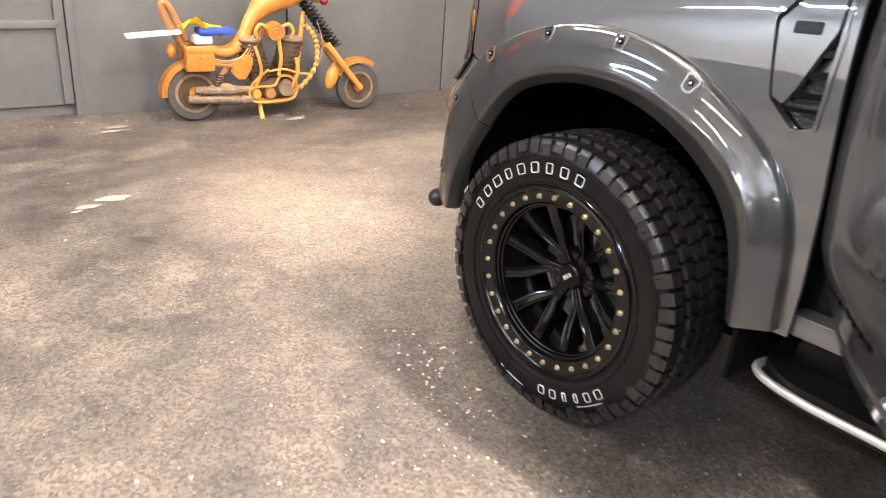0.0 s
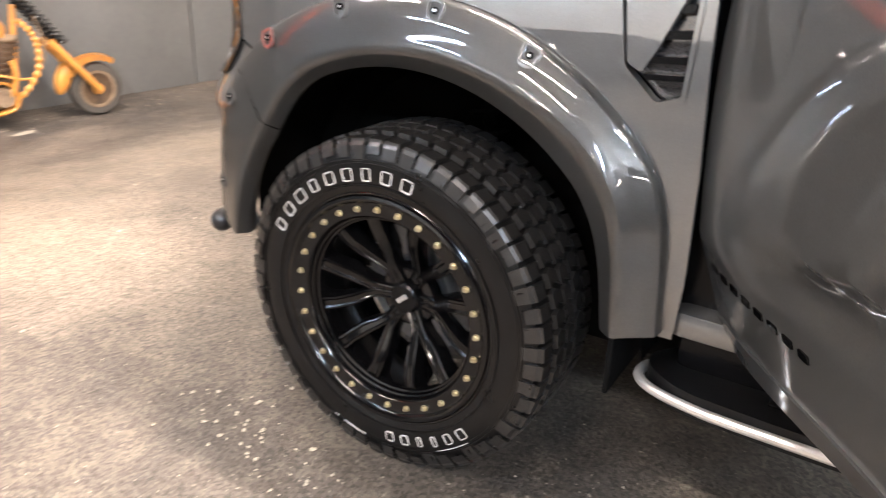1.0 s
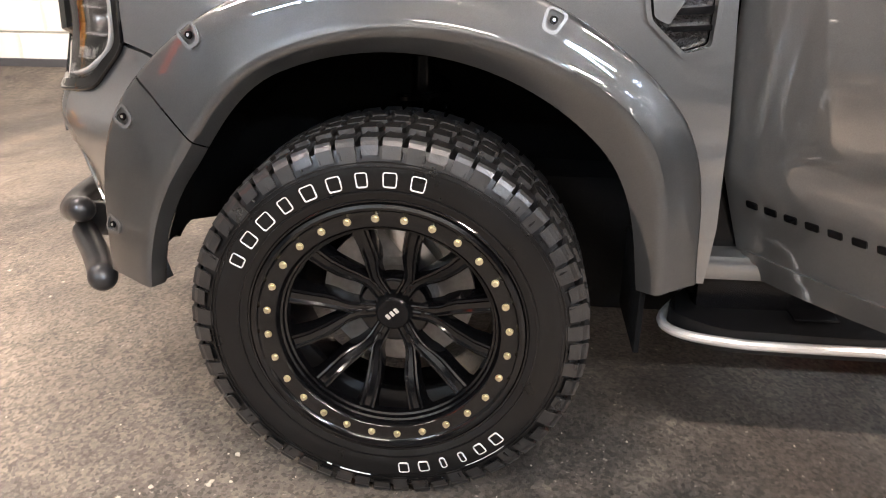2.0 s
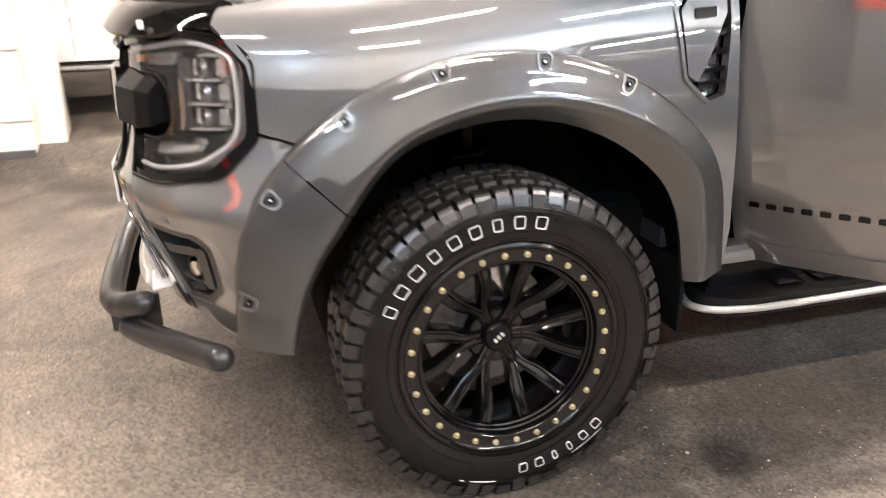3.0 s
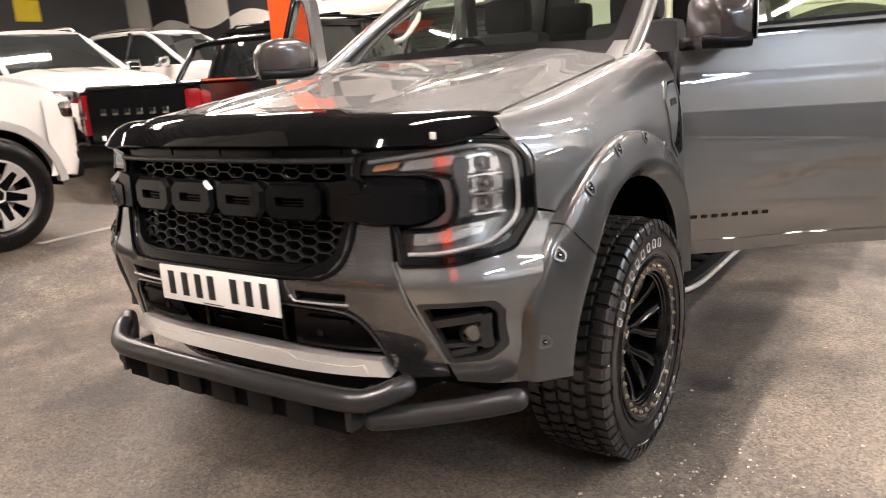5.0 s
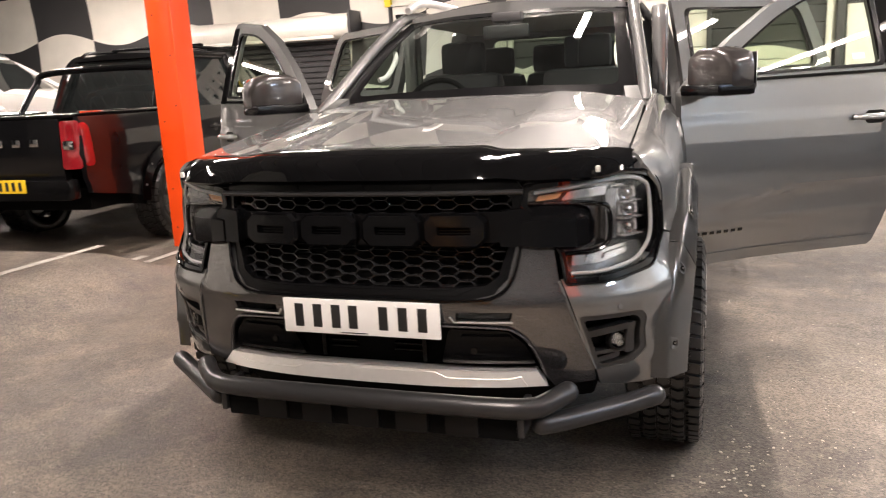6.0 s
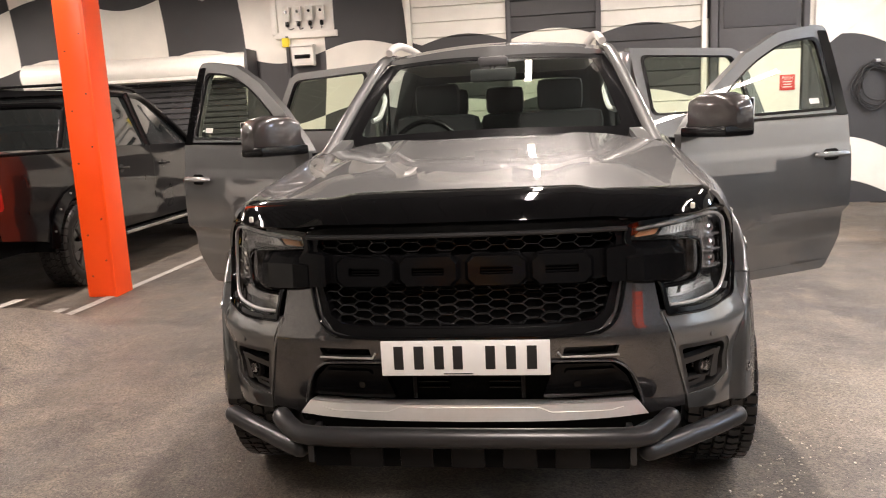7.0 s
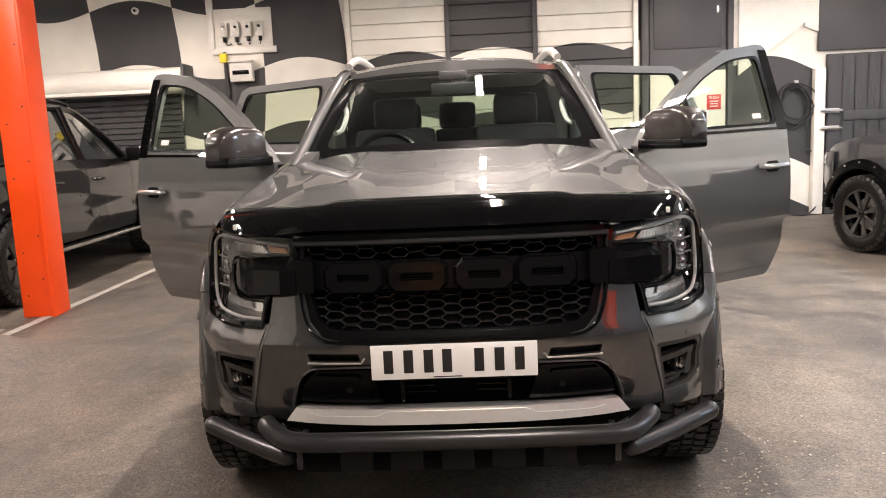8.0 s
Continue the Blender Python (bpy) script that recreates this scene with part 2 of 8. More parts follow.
def rounded(pts, r, n=5):
    """A polygon with its corners rounded by r (a number, or one for each corner)."""
    out = []
    k = len(pts)
    for i in range(k):
        p = Vector(pts[i][:2])
        a = Vector(pts[i - 1][:2]) - p
        b = Vector(pts[(i + 1) % k][:2]) - p
        rr = r[i] if isinstance(r, (list, tuple)) else r
        la, lb = a.length, b.length
        t = min(rr, la * 0.48, lb * 0.48)
        if t < 1e-4:
            out.append((p.x, p.y))
            continue
        pa, pb = p + a / la * t, p + b / lb * t
        for j in range(n + 1):
            s = j / n
            q = pa * (1 - s) ** 2 + p * 2 * s * (1 - s) + pb * s * s
            out.append((q.x, q.y))
    return out


def inside(poly, x, y):
    px, py = np.array([p[0] for p in poly]), np.array([p[1] for p in poly])
    qx, qy = np.roll(px, -1), np.roll(py, -1)
    x, y = np.atleast_1d(x)[:, None], np.atleast_1d(y)[:, None]
    cross = ((py > y) != (qy > y)) & (x < (qx - px) * (y - py) / np.where(qy == py, 1e-12, qy - py) + px)
    return cross.sum(1) % 2 == 1


def split(poly, step):
    out = []
    for i, p in enumerate(poly):
        q = poly[(i + 1) % len(poly)]
        n = max(1, int(math.ceil(math.hypot(q[0] - p[0], q[1] - p[1]) / step)))
        out += [(p[0] + (q[0] - p[0]) * k / n, p[1] + (q[1] - p[1]) * k / n) for k in range(n)]
    return out


def sheet(bm, outline, place, holes=(), step=0.04, thick=0.006):
    """A curved panel: a flat outline with holes, laid by place(u, v) onto its surface and given thickness."""
    from mathutils import geometry
    loops = [split(outline, step)] + [split(h, step) for h in holes]
    vs, es = [], []
    for lp in loops:
        k = len(vs)
        vs += lp
        es += [(k + i, k + (i + 1) % len(lp)) for i in range(len(lp))]
    edge = np.array(vs)
    lo, hi = np.array(loops[0]).min(0), np.array(loops[0]).max(0)
    gx, gy = np.meshgrid(np.arange(lo[0] + step / 2, hi[0], step), np.arange(lo[1] + step / 2, hi[1], step))
    gx, gy = gx.ravel(), gy.ravel()
    ok = inside(loops[0], gx, gy)
    for h in loops[1:]:
        ok &= ~inside(h, gx, gy)
    gx, gy = gx[ok], gy[ok]
    if len(gx):
        d = np.sqrt(((gx[:, None] - edge[None, :, 0]) ** 2 + (gy[:, None] - edge[None, :, 1]) ** 2).min(1))
        keep = d > step * 0.45
        vs += list(zip(gx[keep].tolist(), gy[keep].tolist()))
    out = geometry.delaunay_2d_cdt([Vector(v) for v in vs], es, [], 0, 1e-6)
    pts, tris = out[0], out[2]
    cx = np.array([sum(pts[i].x for i in t) / 3 for t in tris])
    cy = np.array([sum(pts[i].y for i in t) / 3 for t in tris])
    ok = inside(loops[0], cx, cy)
    for h in loops[1:]:
        ok &= ~inside(h, cx, cy)
    made = {}
    faces = []
    for t, good in zip(tris, ok):
        if good:
            for i in t:
                if i not in made:
                    made[i] = bm.verts.new(place(pts[i].x, pts[i].y))
            faces.append(bm.faces.new([made[i] for i in t]))
    if thick:
        bmesh.ops.recalc_face_normals(bm, faces=faces)
        bmesh.ops.solidify(bm, geom=faces, thickness=thick)
    return bm


def extrude_poly(bm, poly, place, depth, bevel=0.0):
    """A straight block: polygon (u, v) laid by place(u, v, w), from w = 0 to depth."""
    a = [bm.verts.new(place(u, v, 0)) for u, v in poly]
    b = [bm.verts.new(place(u, v, depth)) for u, v in poly]
    n = len(poly)
    fs = [bm.faces.new(a[::-1]), bm.faces.new(b)]
    for i in range(n):
        fs.append(bm.faces.new((a[i], a[(i + 1) % n], b[(i + 1) % n], b[i])))
    if bevel:
        es = [e for e in fs[1].edges]
        bmesh.ops.bevel(bm, geom=es, offset=bevel, segments=2, affect="EDGES")
    return bm


def ease(t):
    t = min(1.0, max(0.0, t))
    return t * t * (3 - 2 * t)


def table(xs, ys):
    """A smooth function through points."""
    xs, ys = np.array(xs, float), np.array(ys, float)
    m = np.gradient(ys, xs)

    def value(x):
        i = int(np.clip(np.searchsorted(xs, x) - 1, 0, len(xs) - 2))
        h = xs[i + 1] - xs[i]
        t = (x - xs[i]) / h
        if t < 0:
            return float(ys[0] + m[0] * (x - xs[0]))
        if t > 1:
            return float(ys[-1] + m[-1] * (x - xs[-1]))
        return float((2 * t ** 3 - 3 * t * t + 1) * ys[i] + (t ** 3 - 2 * t * t + t) * h * m[i] + (-2 * t ** 3 + 3 * t * t) * ys[i + 1] + (t ** 3 - t * t) * h * m[i + 1])
    return value

# ---------------------------------------------------------------- surfaces of the place
def floor_material():
    m = bpy.data.materials.new("worn_asphalt_floor")
    m.use_nodes = True
    nt = m.node_tree
    L = nt.links.new
    b = nt.nodes["Principled BSDF"]
    tc = nt.nodes.new("ShaderNodeTexCoord")

    def noise_at(scale, detail=8, rough=0.6):
        n = nt.nodes.new("ShaderNodeTexNoise")
        n.inputs["Scale"].default_value, n.inputs["Detail"].default_value, n.inputs["Roughness"].default_value = scale, detail, rough
        L(tc.outputs["Object"], n.inputs["Vector"])
        return n.outputs["Fac"]

    def band(v, a, c, lo=0.0, hi=1.0):
        r = nt.nodes.new("ShaderNodeMapRange")
        for key, val in zip(("From Min", "From Max", "To Min", "To Max"), (a, c, lo, hi)):
            r.inputs[key].default_value = val
        L(v, r.inputs["Value"])
        return r.outputs[0]

    def mix(f, c1, c2):
        n = nt.nodes.new("ShaderNodeMixRGB")
        for v, key in ((f, "Fac"), (c1, "Color1"), (c2, "Color2")):
            if isinstance(v, tuple):
                n.inputs[key].default_value = (*v, 1)
            elif isinstance(v, float):
                n.inputs[key].default_value = v
            else:
                L(v, n.inputs[key])
        return n.outputs["Color"]
    big, mid, fine = noise_at(0.55, 5), noise_at(2.6, 9, 0.65), noise_at(70, 4)
    vor = nt.nodes.new("ShaderNodeTexVoronoi")
    vor.inputs["Scale"].default_value = 120
    L(tc.outputs["Object"], vor.inputs["Vector"])
    sep = nt.nodes.new("ShaderNodeSeparateColor")
    L(vor.outputs["Color"], sep.inputs[0])
    base = mix(band(big, 0.38, 0.62), (0.054, 0.048, 0.042), (0.155, 0.133, 0.108))
    base = mix(band(mid, 0.52, 0.70, 0, 0.55), base, (0.235, 0.20, 0.158))
    base = mix(band(mid, 0.46, 0.32, 0, 0.8), base, (0.03, 0.028, 0.027))
    def patch(colour_in, cx, cy, rx, ry, colour, strength):
        v = nt.nodes.new("ShaderNodeVectorMath")
        v.operation = "MULTIPLY_ADD"
        L(tc.outputs["Object"], v.inputs[0])
        v.inputs[1].default_value, v.inputs[2].default_value = (1 / rx, 1 / ry, 0), (-cx / rx, -cy / ry, 0)
        ln = nt.nodes.new("ShaderNodeVectorMath")
        ln.operation = "LENGTH"
        L(v.outputs[0], ln.inputs[0])
        w = nt.nodes.new("ShaderNodeMath")
        w.operation = "MULTIPLY_ADD"
        L(mid, w.inputs[0])
        w.inputs[1].default_value = 1.8
        L(ln.outputs["Value"], w.inputs[2])
        return mix(band(w.outputs[0], 2.0, 1.35, 0, strength), colour_in, colour)
    base = mix(band(noise_at(1.15, 7, 0.62), 0.50, 0.62, 0, 0.62), base, (0.046, 0.041, 0.037))
    base = mix(band(noise_at(7.5, 6, 0.7), 0.54, 0.66, 0, 0.4), base, (0.20, 0.174, 0.142))
    # Dust and oil; the big patches by the left door paint light and shade.
    tan, near_black = (0.27, 0.228, 0.18), (0.02, 0.018, 0.017)
    for cx, cy, rx, ry, colour, strength in ((1.60, 0.75, 0.6, 0.8, tan, 0.5), (0.75, -1.7, 0.5, 0.8, tan, 0.6), (0.95, 1.05, 0.45, 0.8, (0.045, 0.04, 0.036), 0.7), (0.55, -2.3, 0.7, 0.9, tan, 0.3), (1.03, 0.57, 0.11, 0.07, near_black, 0.7), (2.0, -0.75, 0.5, 0.5, near_black, 0.25), (-0.6, -2.4, 0.9, 0.6, tan, 0.45)):
        base = patch(base, cx, cy, rx, ry, colour, strength)
    grit = mix(band(sep.outputs[0], 0.0, 1.0), (0.35, 0.35, 0.35), (1.7, 1.66, 1.6))
    mul = nt.nodes.new("ShaderNodeMixRGB")
    mul.blend_type = "MULTIPLY"
    mul.inputs["Fac"].default_value = 0.68
    L(base, mul.inputs["Color1"])
    L(grit, mul.inputs["Color2"])
    speck = mix(band(noise_at(60, 3), 0.66, 0.72, 0, 0.6), mul.outputs["Color"], (0.42, 0.38, 0.32))
    L(speck, b.inputs["Base Color"])
    L(band(mid, 0.3, 0.7, 0.36, 0.66), b.inputs["Roughness"])
    b.inputs["Specular IOR Level"].default_value = 0.35
    bp = nt.nodes.new("ShaderNodeBump")
    bp.inputs["Strength"].default_value = 0.6
    bp.inputs["Distance"].default_value = 0.007
    h = nt.nodes.new("ShaderNodeMath")
    h.operation = "ADD"
    L(fine, h.inputs[0])
    L(sep.outputs[1], h.inputs[1])
    L(h.outputs[0], bp.inputs["Height"])
    L(bp.outputs[0], b.inputs["Normal"])
    return m


def mural_material():
    """White and near-black flag squares with wavy rows, by the place in the hall."""
    m = bpy.data.materials.new("flag_mural_paint")
    m.use_nodes = True
    nt = m.node_tree
    L = nt.links.new
    b = nt.nodes["Principled BSDF"]
    geo = nt.nodes.new("ShaderNodeNewGeometry")
    sep = nt.nodes.new("ShaderNodeSeparateXYZ")
    L(geo.outputs["Position"], sep.inputs[0])

    def math_node(op, a, c=None, d=None):
        n = nt.nodes.new("ShaderNodeMath")
        n.operation = op
        for i, v in enumerate((a, c, d)):
            if v is None:
                continue
            if isinstance(v, (int, float)):
                n.inputs[i].default_value = v
            else:
                L(v, n.inputs[i])
        return n.outputs[0]
    along = math_node("ADD", sep.outputs[0], sep.outputs[1])
    u = math_node("DIVIDE", math_node("ADD", along, 5.3 - 8.1), 1.23)
    wob = math_node("MULTIPLY", math_node("SINE", math_node("MULTIPLY", sep.outputs[2], 1.9)), 0.05)
    i = math_node("FLOOR", math_node("ADD", u, wob))
    arc = math_node("SINE", math_node("MULTIPLY", u, math.pi))
    z = math_node("SUBTRACT", sep.outputs[2], math_node("MULTIPLY", arc, 0.13))
    # each of the three boarded doors is one square wide
    boards = math_node("MULTIPLY", math_node("GREATER_THAN", sep.outputs[0], -1.63), math_node("LESS_THAN", sep.outputs[0], 2.57))
    ub = math_node("DIVIDE", math_node("ADD", sep.outputs[0], 1.425), 1.26)
    ib = math_node("ADD", math_node("MINIMUM", math_node("MAXIMUM", math_node("FLOOR", ub), 0.0), 2.0), 1.0)
    zb = math_node("SUBTRACT", sep.outputs[2], math_node("MULTIPLY", math_node("ABSOLUTE", math_node("SINE", math_node("MULTIPLY", ub, math.pi))), 0.13))

    def pick(a, c):
        return math_node("ADD", math_node("MULTIPLY", c, boards), math_node("MULTIPLY", a, math_node("SUBTRACT", 1.0, boards)))
    i, z = pick(i, ib), pick(z, zb)
    j = math_node("FLOOR", math_node("DIVIDE", math_node("SUBTRACT", z, 2.5), 0.92))
    odd = math_node("FLOORED_MODULO", math_node("ADD", i, j), 2)
    # the last square towards the gate has its own outline
    east = math_node("GREATER_THAN", sep.outputs[0], 3.3)
    ex = math_node("DIVIDE", math_node("SUBTRACT", sep.outputs[0], 3.79), 1.26)
    lift = math_node("MULTIPLY", math_node("SINE", math_node("MULTIPLY", ex, math.pi)), 0.2)
    inside_ = math_node("MULTIPLY", math_node("GREATER_THAN", ex, 0.0), math_node("MULTIPLY", math_node("LESS_THAN", sep.outputs[2], math_node("ADD", lift, 2.12)), math_node("GREATER_THAN", sep.outputs[2], math_node("ADD", lift, 0.72))))
    dark = math_node("MAXIMUM", inside_, math_node("LESS_THAN", sep.outputs[2], math_node("ADD", lift, 0.12)))
    odd = math_node("ADD", math_node("MULTIPLY", odd, math_node("SUBTRACT", 1.0, east)), math_node("MULTIPLY", east, math_node("SUBTRACT", 1.0, dark)))
    n = nt.nodes.new("ShaderNodeTexNoise")
    n.inputs["Scale"].default_value = 3
    n.inputs["Detail"].default_value = 9
    L(geo.outputs["Position"], n.inputs["Vector"])
    dirt = nt.nodes.new("ShaderNodeMapRange")
    dirt.inputs["To Min"].default_value, dirt.inputs["To Max"].default_value = 0.82, 1.1
    L(n.outputs["Fac"], dirt.inputs["Value"])
    mx = nt.nodes.new("ShaderNodeMixRGB")
    mx.inputs["Color1"].default_value, mx.inputs["Color2"].default_value = (0.035, 0.035, 0.036, 1), (0.72, 0.70, 0.63, 1)
    L(odd, mx.inputs["Fac"])
    s = nt.nodes.new("ShaderNodeVectorMath")
    s.operation = "SCALE"
    L(mx.outputs["Color"], s.inputs[0])
    L(dirt.outputs[0], s.inputs["Scale"])
    L(s.outputs[0], b.inputs["Base Color"])
    b.inputs["Roughness"].default_value = 0.6
    bp = nt.nodes.new("ShaderNodeBump")
    bp.inputs["Strength"].default_value = 0.2
    bp.inputs["Distance"].default_value = 0.01
    n2 = nt.nodes.new("ShaderNodeTexNoise")
    n2.inputs["Scale"].default_value = 25
    L(geo.outputs["Position"], n2.inputs["Vector"])
    L(n2.outputs["Fac"], bp.inputs["Height"])
    L(bp.outputs[0], b.inputs["Normal"])
    return m


FLOOR = floor_material()
MURAL = mural_material()
GREY_WALL = material("grey_wall_paint", (0.125, 0.128, 0.124), 0.5, vary=0.12, scale=2.5, fine=30, bump=0.15, dust=0.12, dust_colour=(0.2, 0.2, 0.19))
DARK_WALL = material("charcoal_wall_paint", (0.04, 0.04, 0.042), 0.55, vary=0.15, scale=2, fine=30, bump=0.15)
WHITE_WALL = material("white_block_paint", (0.68, 0.66, 0.6), 0.6, vary=0.06, scale=3, fine=40, bump=0.4, dust=0.1, object_random=0.04)
WHITE_WOOD = material("white_gloss_timber", (0.7, 0.68, 0.62), 0.4, vary=0.06, dust=0.1)
ORANGE = material("orange_gloss_paint", (0.88, 0.075, 0.006), 0.33, vary=0.05, scale=4, fine=90, bump=0.06)
CEILING = material("dark_grey_roof_sheet", (0.10, 0.10, 0.10), 0.7, vary=0.15, scale=1.5)
LINE_PAINT = material("worn_line_paint", (0.36, 0.34, 0.31), 0.6, vary=0.35, scale=10, dust=0.5, dust_colour=(0.12, 0.11, 0.1))
CHIP = material("pale_chips", (0.46, 0.41, 0.33), 0.7, vary=0.3)
PAPER = material("paper", (0.75, 0.74, 0.7), 0.7, vary=0.05)
YELLOW = material("yellow_cloth", (0.8, 0.62, 0.03), 0.7, vary=0.1)
BLUE = material("blue_cloth", (0.02, 0.06, 0.42), 0.7, vary=0.1)
WOOD = material("varnished_carved_wood", (0.56, 0.25, 0.05), 0.3, vary=0.25, scale=6, fine=45, bump=0.2, coat=0.4)
WOOD_DARK = material("dark_carved_wood", (0.3, 0.14, 0.05), 0.4, vary=0.3, scale=8, fine=60, bump=0.3)
SPRING = material("black_spring", (0.012, 0.012, 0.012), 0.4, vary=0.2)
CABLE = material("black_cable", (0.012, 0.012, 0.012), 0.5)
BOX_GREY = material("pale_grey_plastic", (0.62, 0.6, 0.55), 0.5, vary=0.05)
RED_SIGN = material("red_sign", (0.62, 0.03, 0.03), 0.4, vary=0.05)
TUBE_GLOW = glowing("lit_tube", (1.0, 0.87, 0.78), 110.0)
# Weaker glow for tubes turned down to balance the light.
TUBE_DIM = glowing("old_lit_tube", (1.0, 0.88, 0.78), 40.0)
TUBE_COOL = glowing("cool_lit_tube", (0.50, 0.68, 1.0), 110.0)

NORTH = 8.2
ROOF = 4.95


def ground_height(x, y):
    lift = max(ease((2.4 - y) / 0.8), ease((-6.0 - x) / 0.5))
    ramp = ease((-2.55 - x) / 0.95) * lift
    dip = ease((-1.5 - y) / 2.2) * (1 - ease((-2.2 - x) / 1.0))
    return 0.26 * ramp + 0.16 * ease((-5.7 - x) / 0.5) - 0.10 * dip


bm = bmesh.new()
xs = np.concatenate([np.arange(-14, -4.0, 0.5), np.arange(-4.0, 3.0, 0.1), np.arange(3.0, 9.01, 0.5)])
ys = np.concatenate([np.arange(-5, 3.5, 0.125), np.arange(3.5, 9.01, 0.5)])
grid = [[bm.verts.new((x, y, ground_height(x, y) + 0.003 * noise.noise((x * 1.3, y * 1.3, 0)))) for x in xs] for y in ys]
for r0, r1 in zip(grid, grid[1:]):
    for i in range(len(xs) - 1):
        bm.faces.new((r0[i], r0[i + 1], r1[i + 1], r1[i]))
solo("floor", bm, FLOOR, "worn dark asphalt workshop floor with dusty patches", "floor", kind="structure", smooth=60)

# bay line on the floor
bm = bmesh.new()
for y in np.arange(0.4, 6.0, 0.5):
    box(bm, (-3.57 - 0.012 * (y - 1), y + 0.25, ground_height(-3.55, y + 0.25) + 0.0045), (0.085, 0.5, 0.002))
solo("bay_line", bm, LINE_PAINT, "worn pale painted bay line on the floor", "floor marking", kind="structure")

# roof sheet, with corrugation, and steel beams
bm = bmesh.new()
for k in range(58):
    x = -14 + k * 0.4
    box(bm, (x + 0.1, 2, ROOF + 0.05), (0.2, 14.4, 0.06))
    box(bm, (x + 0.3, 2, ROOF + 0.08), (0.2, 14.4, 0.06))
for y in (-3.2, 1.6, 6.4):
    box(bm, (-2.5, y, ROOF - 0.13), (22.6, 0.16, 0.3))
solo("ceiling", bm, CEILING, "dark grey ribbed roof sheet on steel beams", "ceiling", kind="structure", smooth=0)

# walls that close the hall
# Unseen wall: white lifts the flank's reflection, the added dark band dims the door's.
wall_east = solo("wall_east", boxed((6.9, 2, 2.475), (0.2, 14.4, 5.05)), WHITE_WALL, "unseen white block wall with an added dark foot that shapes reflections", "wall", kind="structure")
part("dado", boxed((6.79, 2, 0.45), (0.02, 14.2, 0.9), 0.003), DARK_WALL, wall_east, "dark band added to dim reflections")
solo("wall_far_west", boxed((-13.6, 2, 2.475), (0.2, 14.4, 5.05)), DARK_WALL, "charcoal painted wall behind parked pickups", "wall", kind="structure")
wall_north = solo("wall_north", boxed((-2.5, NORTH + 0.1, 2.475), (22.2, 0.2, 5.05)), MURAL, "wall painted with wavy black and white flag squares", "wall", kind="structure")

# south wall of grey boards, set at a slight angle
SW = pose(0.975, -4.30, -0.1, 0, 0, -5.8)
wall_south = solo("wall_south", boxed((-1.6, -0.16, 2.55), (18.0, 0.16, 5.15)), GREY_WALL, "grey painted board wall with vertical joints", "wall", kind="structure", m=SW)
for x0, x1, d in ((-2.95, -1.51, 0.012), (-1.50, -0.02, 0.02), (-4.6, -2.96, 0.0)):
    part("board", boxed(((x0 + x1) / 2, -0.055 + d, 1.9), (x1 - x0 - 0.008, 0.05, 3.8), 0.004), GREY_WALL, wall_south)
part("jamb", boxed((0.0, -0.05, 1.9), (0.05, 0.09, 3.8), 0.006), GREY_WALL, wall_south)
hatch = part("hatch", boxed((1.3, -0.075, 1.98), (2.5, 0.05, 3.82), 0.006), GREY_WALL, wall_south, "grey boarded door with a gap under it")
part("rail", boxed((1.3, -0.04, 0.60), (2.5, 0.03, 0.05), 0.008), GREY_WALL, hatch)
part("stile", boxed((0.06, -0.04, 1.98), (0.06, 0.03, 3.8), 0.006), GREY_WALL, hatch)

# white block wall and the post at its end
WX = -3.05
wall_west = solo("wall_west", boxed((WX - 0.11, -3.05, 2.45), (0.16, 2.5, 5.0)), WHITE_WALL, "white painted block wall with a dark foot", "wall", kind="structure")
block_mesh = None
for row in range(8):
    for k in range(7):
        y0 = -4.25 + k * 0.45 + (0.225 if row % 2 else 0)
        if y0 + 0.45 > -1.75:
            continue
        if block_mesh is None:
            first = part("block", boxed((0, 0, 0), (0.03, 0.438, 0.213), 0.006, seg=1), WHITE_WALL, wall_west)
            block_mesh = first
            first.matrix_basis = Matrix.Translation((WX - 0.02, y0 + 0.225, 0.25 + row * 0.225))
        else:
            again(block_mesh, Matrix.Translation((WX - 0.02, y0 + 0.225, 0.25 + row * 0.225)))
part("skirting", boxed((WX + 0.005, -3.05, 0.06), (0.03, 2.5, 0.24), 0.004), DARK_WALL, wall_west, "charcoal skirting")
solo("white_post", boxed((-3.28, -1.72, 2.5), (0.20, 0.20, 4.8), 0.012), WHITE_WOOD, "white painted square post at the wall's end", "post", kind="structure")

# steel columns
def column(x, y, label, foot=0.0):
    e = thing("steel_column", label, "column", group="orange columns", kind="structure", m=pose(x, y, ground_height(x, y), 0, 0, 4))
    part("shaft", boxed((0, 0, 2.4 + foot / 2), (0.25, 0.24, 4.8 - foot), 0.012), ORANGE, e)
    part("flange", boxed((0.14, 0, 2.4 + foot / 2), (0.03, 0.30, 4.8 - foot), 0.008), ORANGE, e)
    if foot:
        part("foot", boxed((0.015, 0, foot / 2), (0.27, 0.28, foot), 0.012), GREY_WALL, e, "grey lower part added to keep orange out of the door's reflection")
    bm = bmesh.new()
    for z in (0.25, 0.62, 1.25, 1.7, 2.2, 2.7):
        for dx in (-0.06, 0.08) if z > foot else ():
            rod(bm, (dx, -0.118, z + dx), (dx, -0.1225, z + dx), 0.008, seg=8)
    part("bolt_holes", bm, INK, e)
    return e


column(-3.685, 3.20, "glossy orange painted steel column by the bay line")
# Known only by red reflections; grey foot added to keep the door clear.
column(2.85, -4.12, "unseen orange steel column by the grey board wall, grey foot added", 1.5)


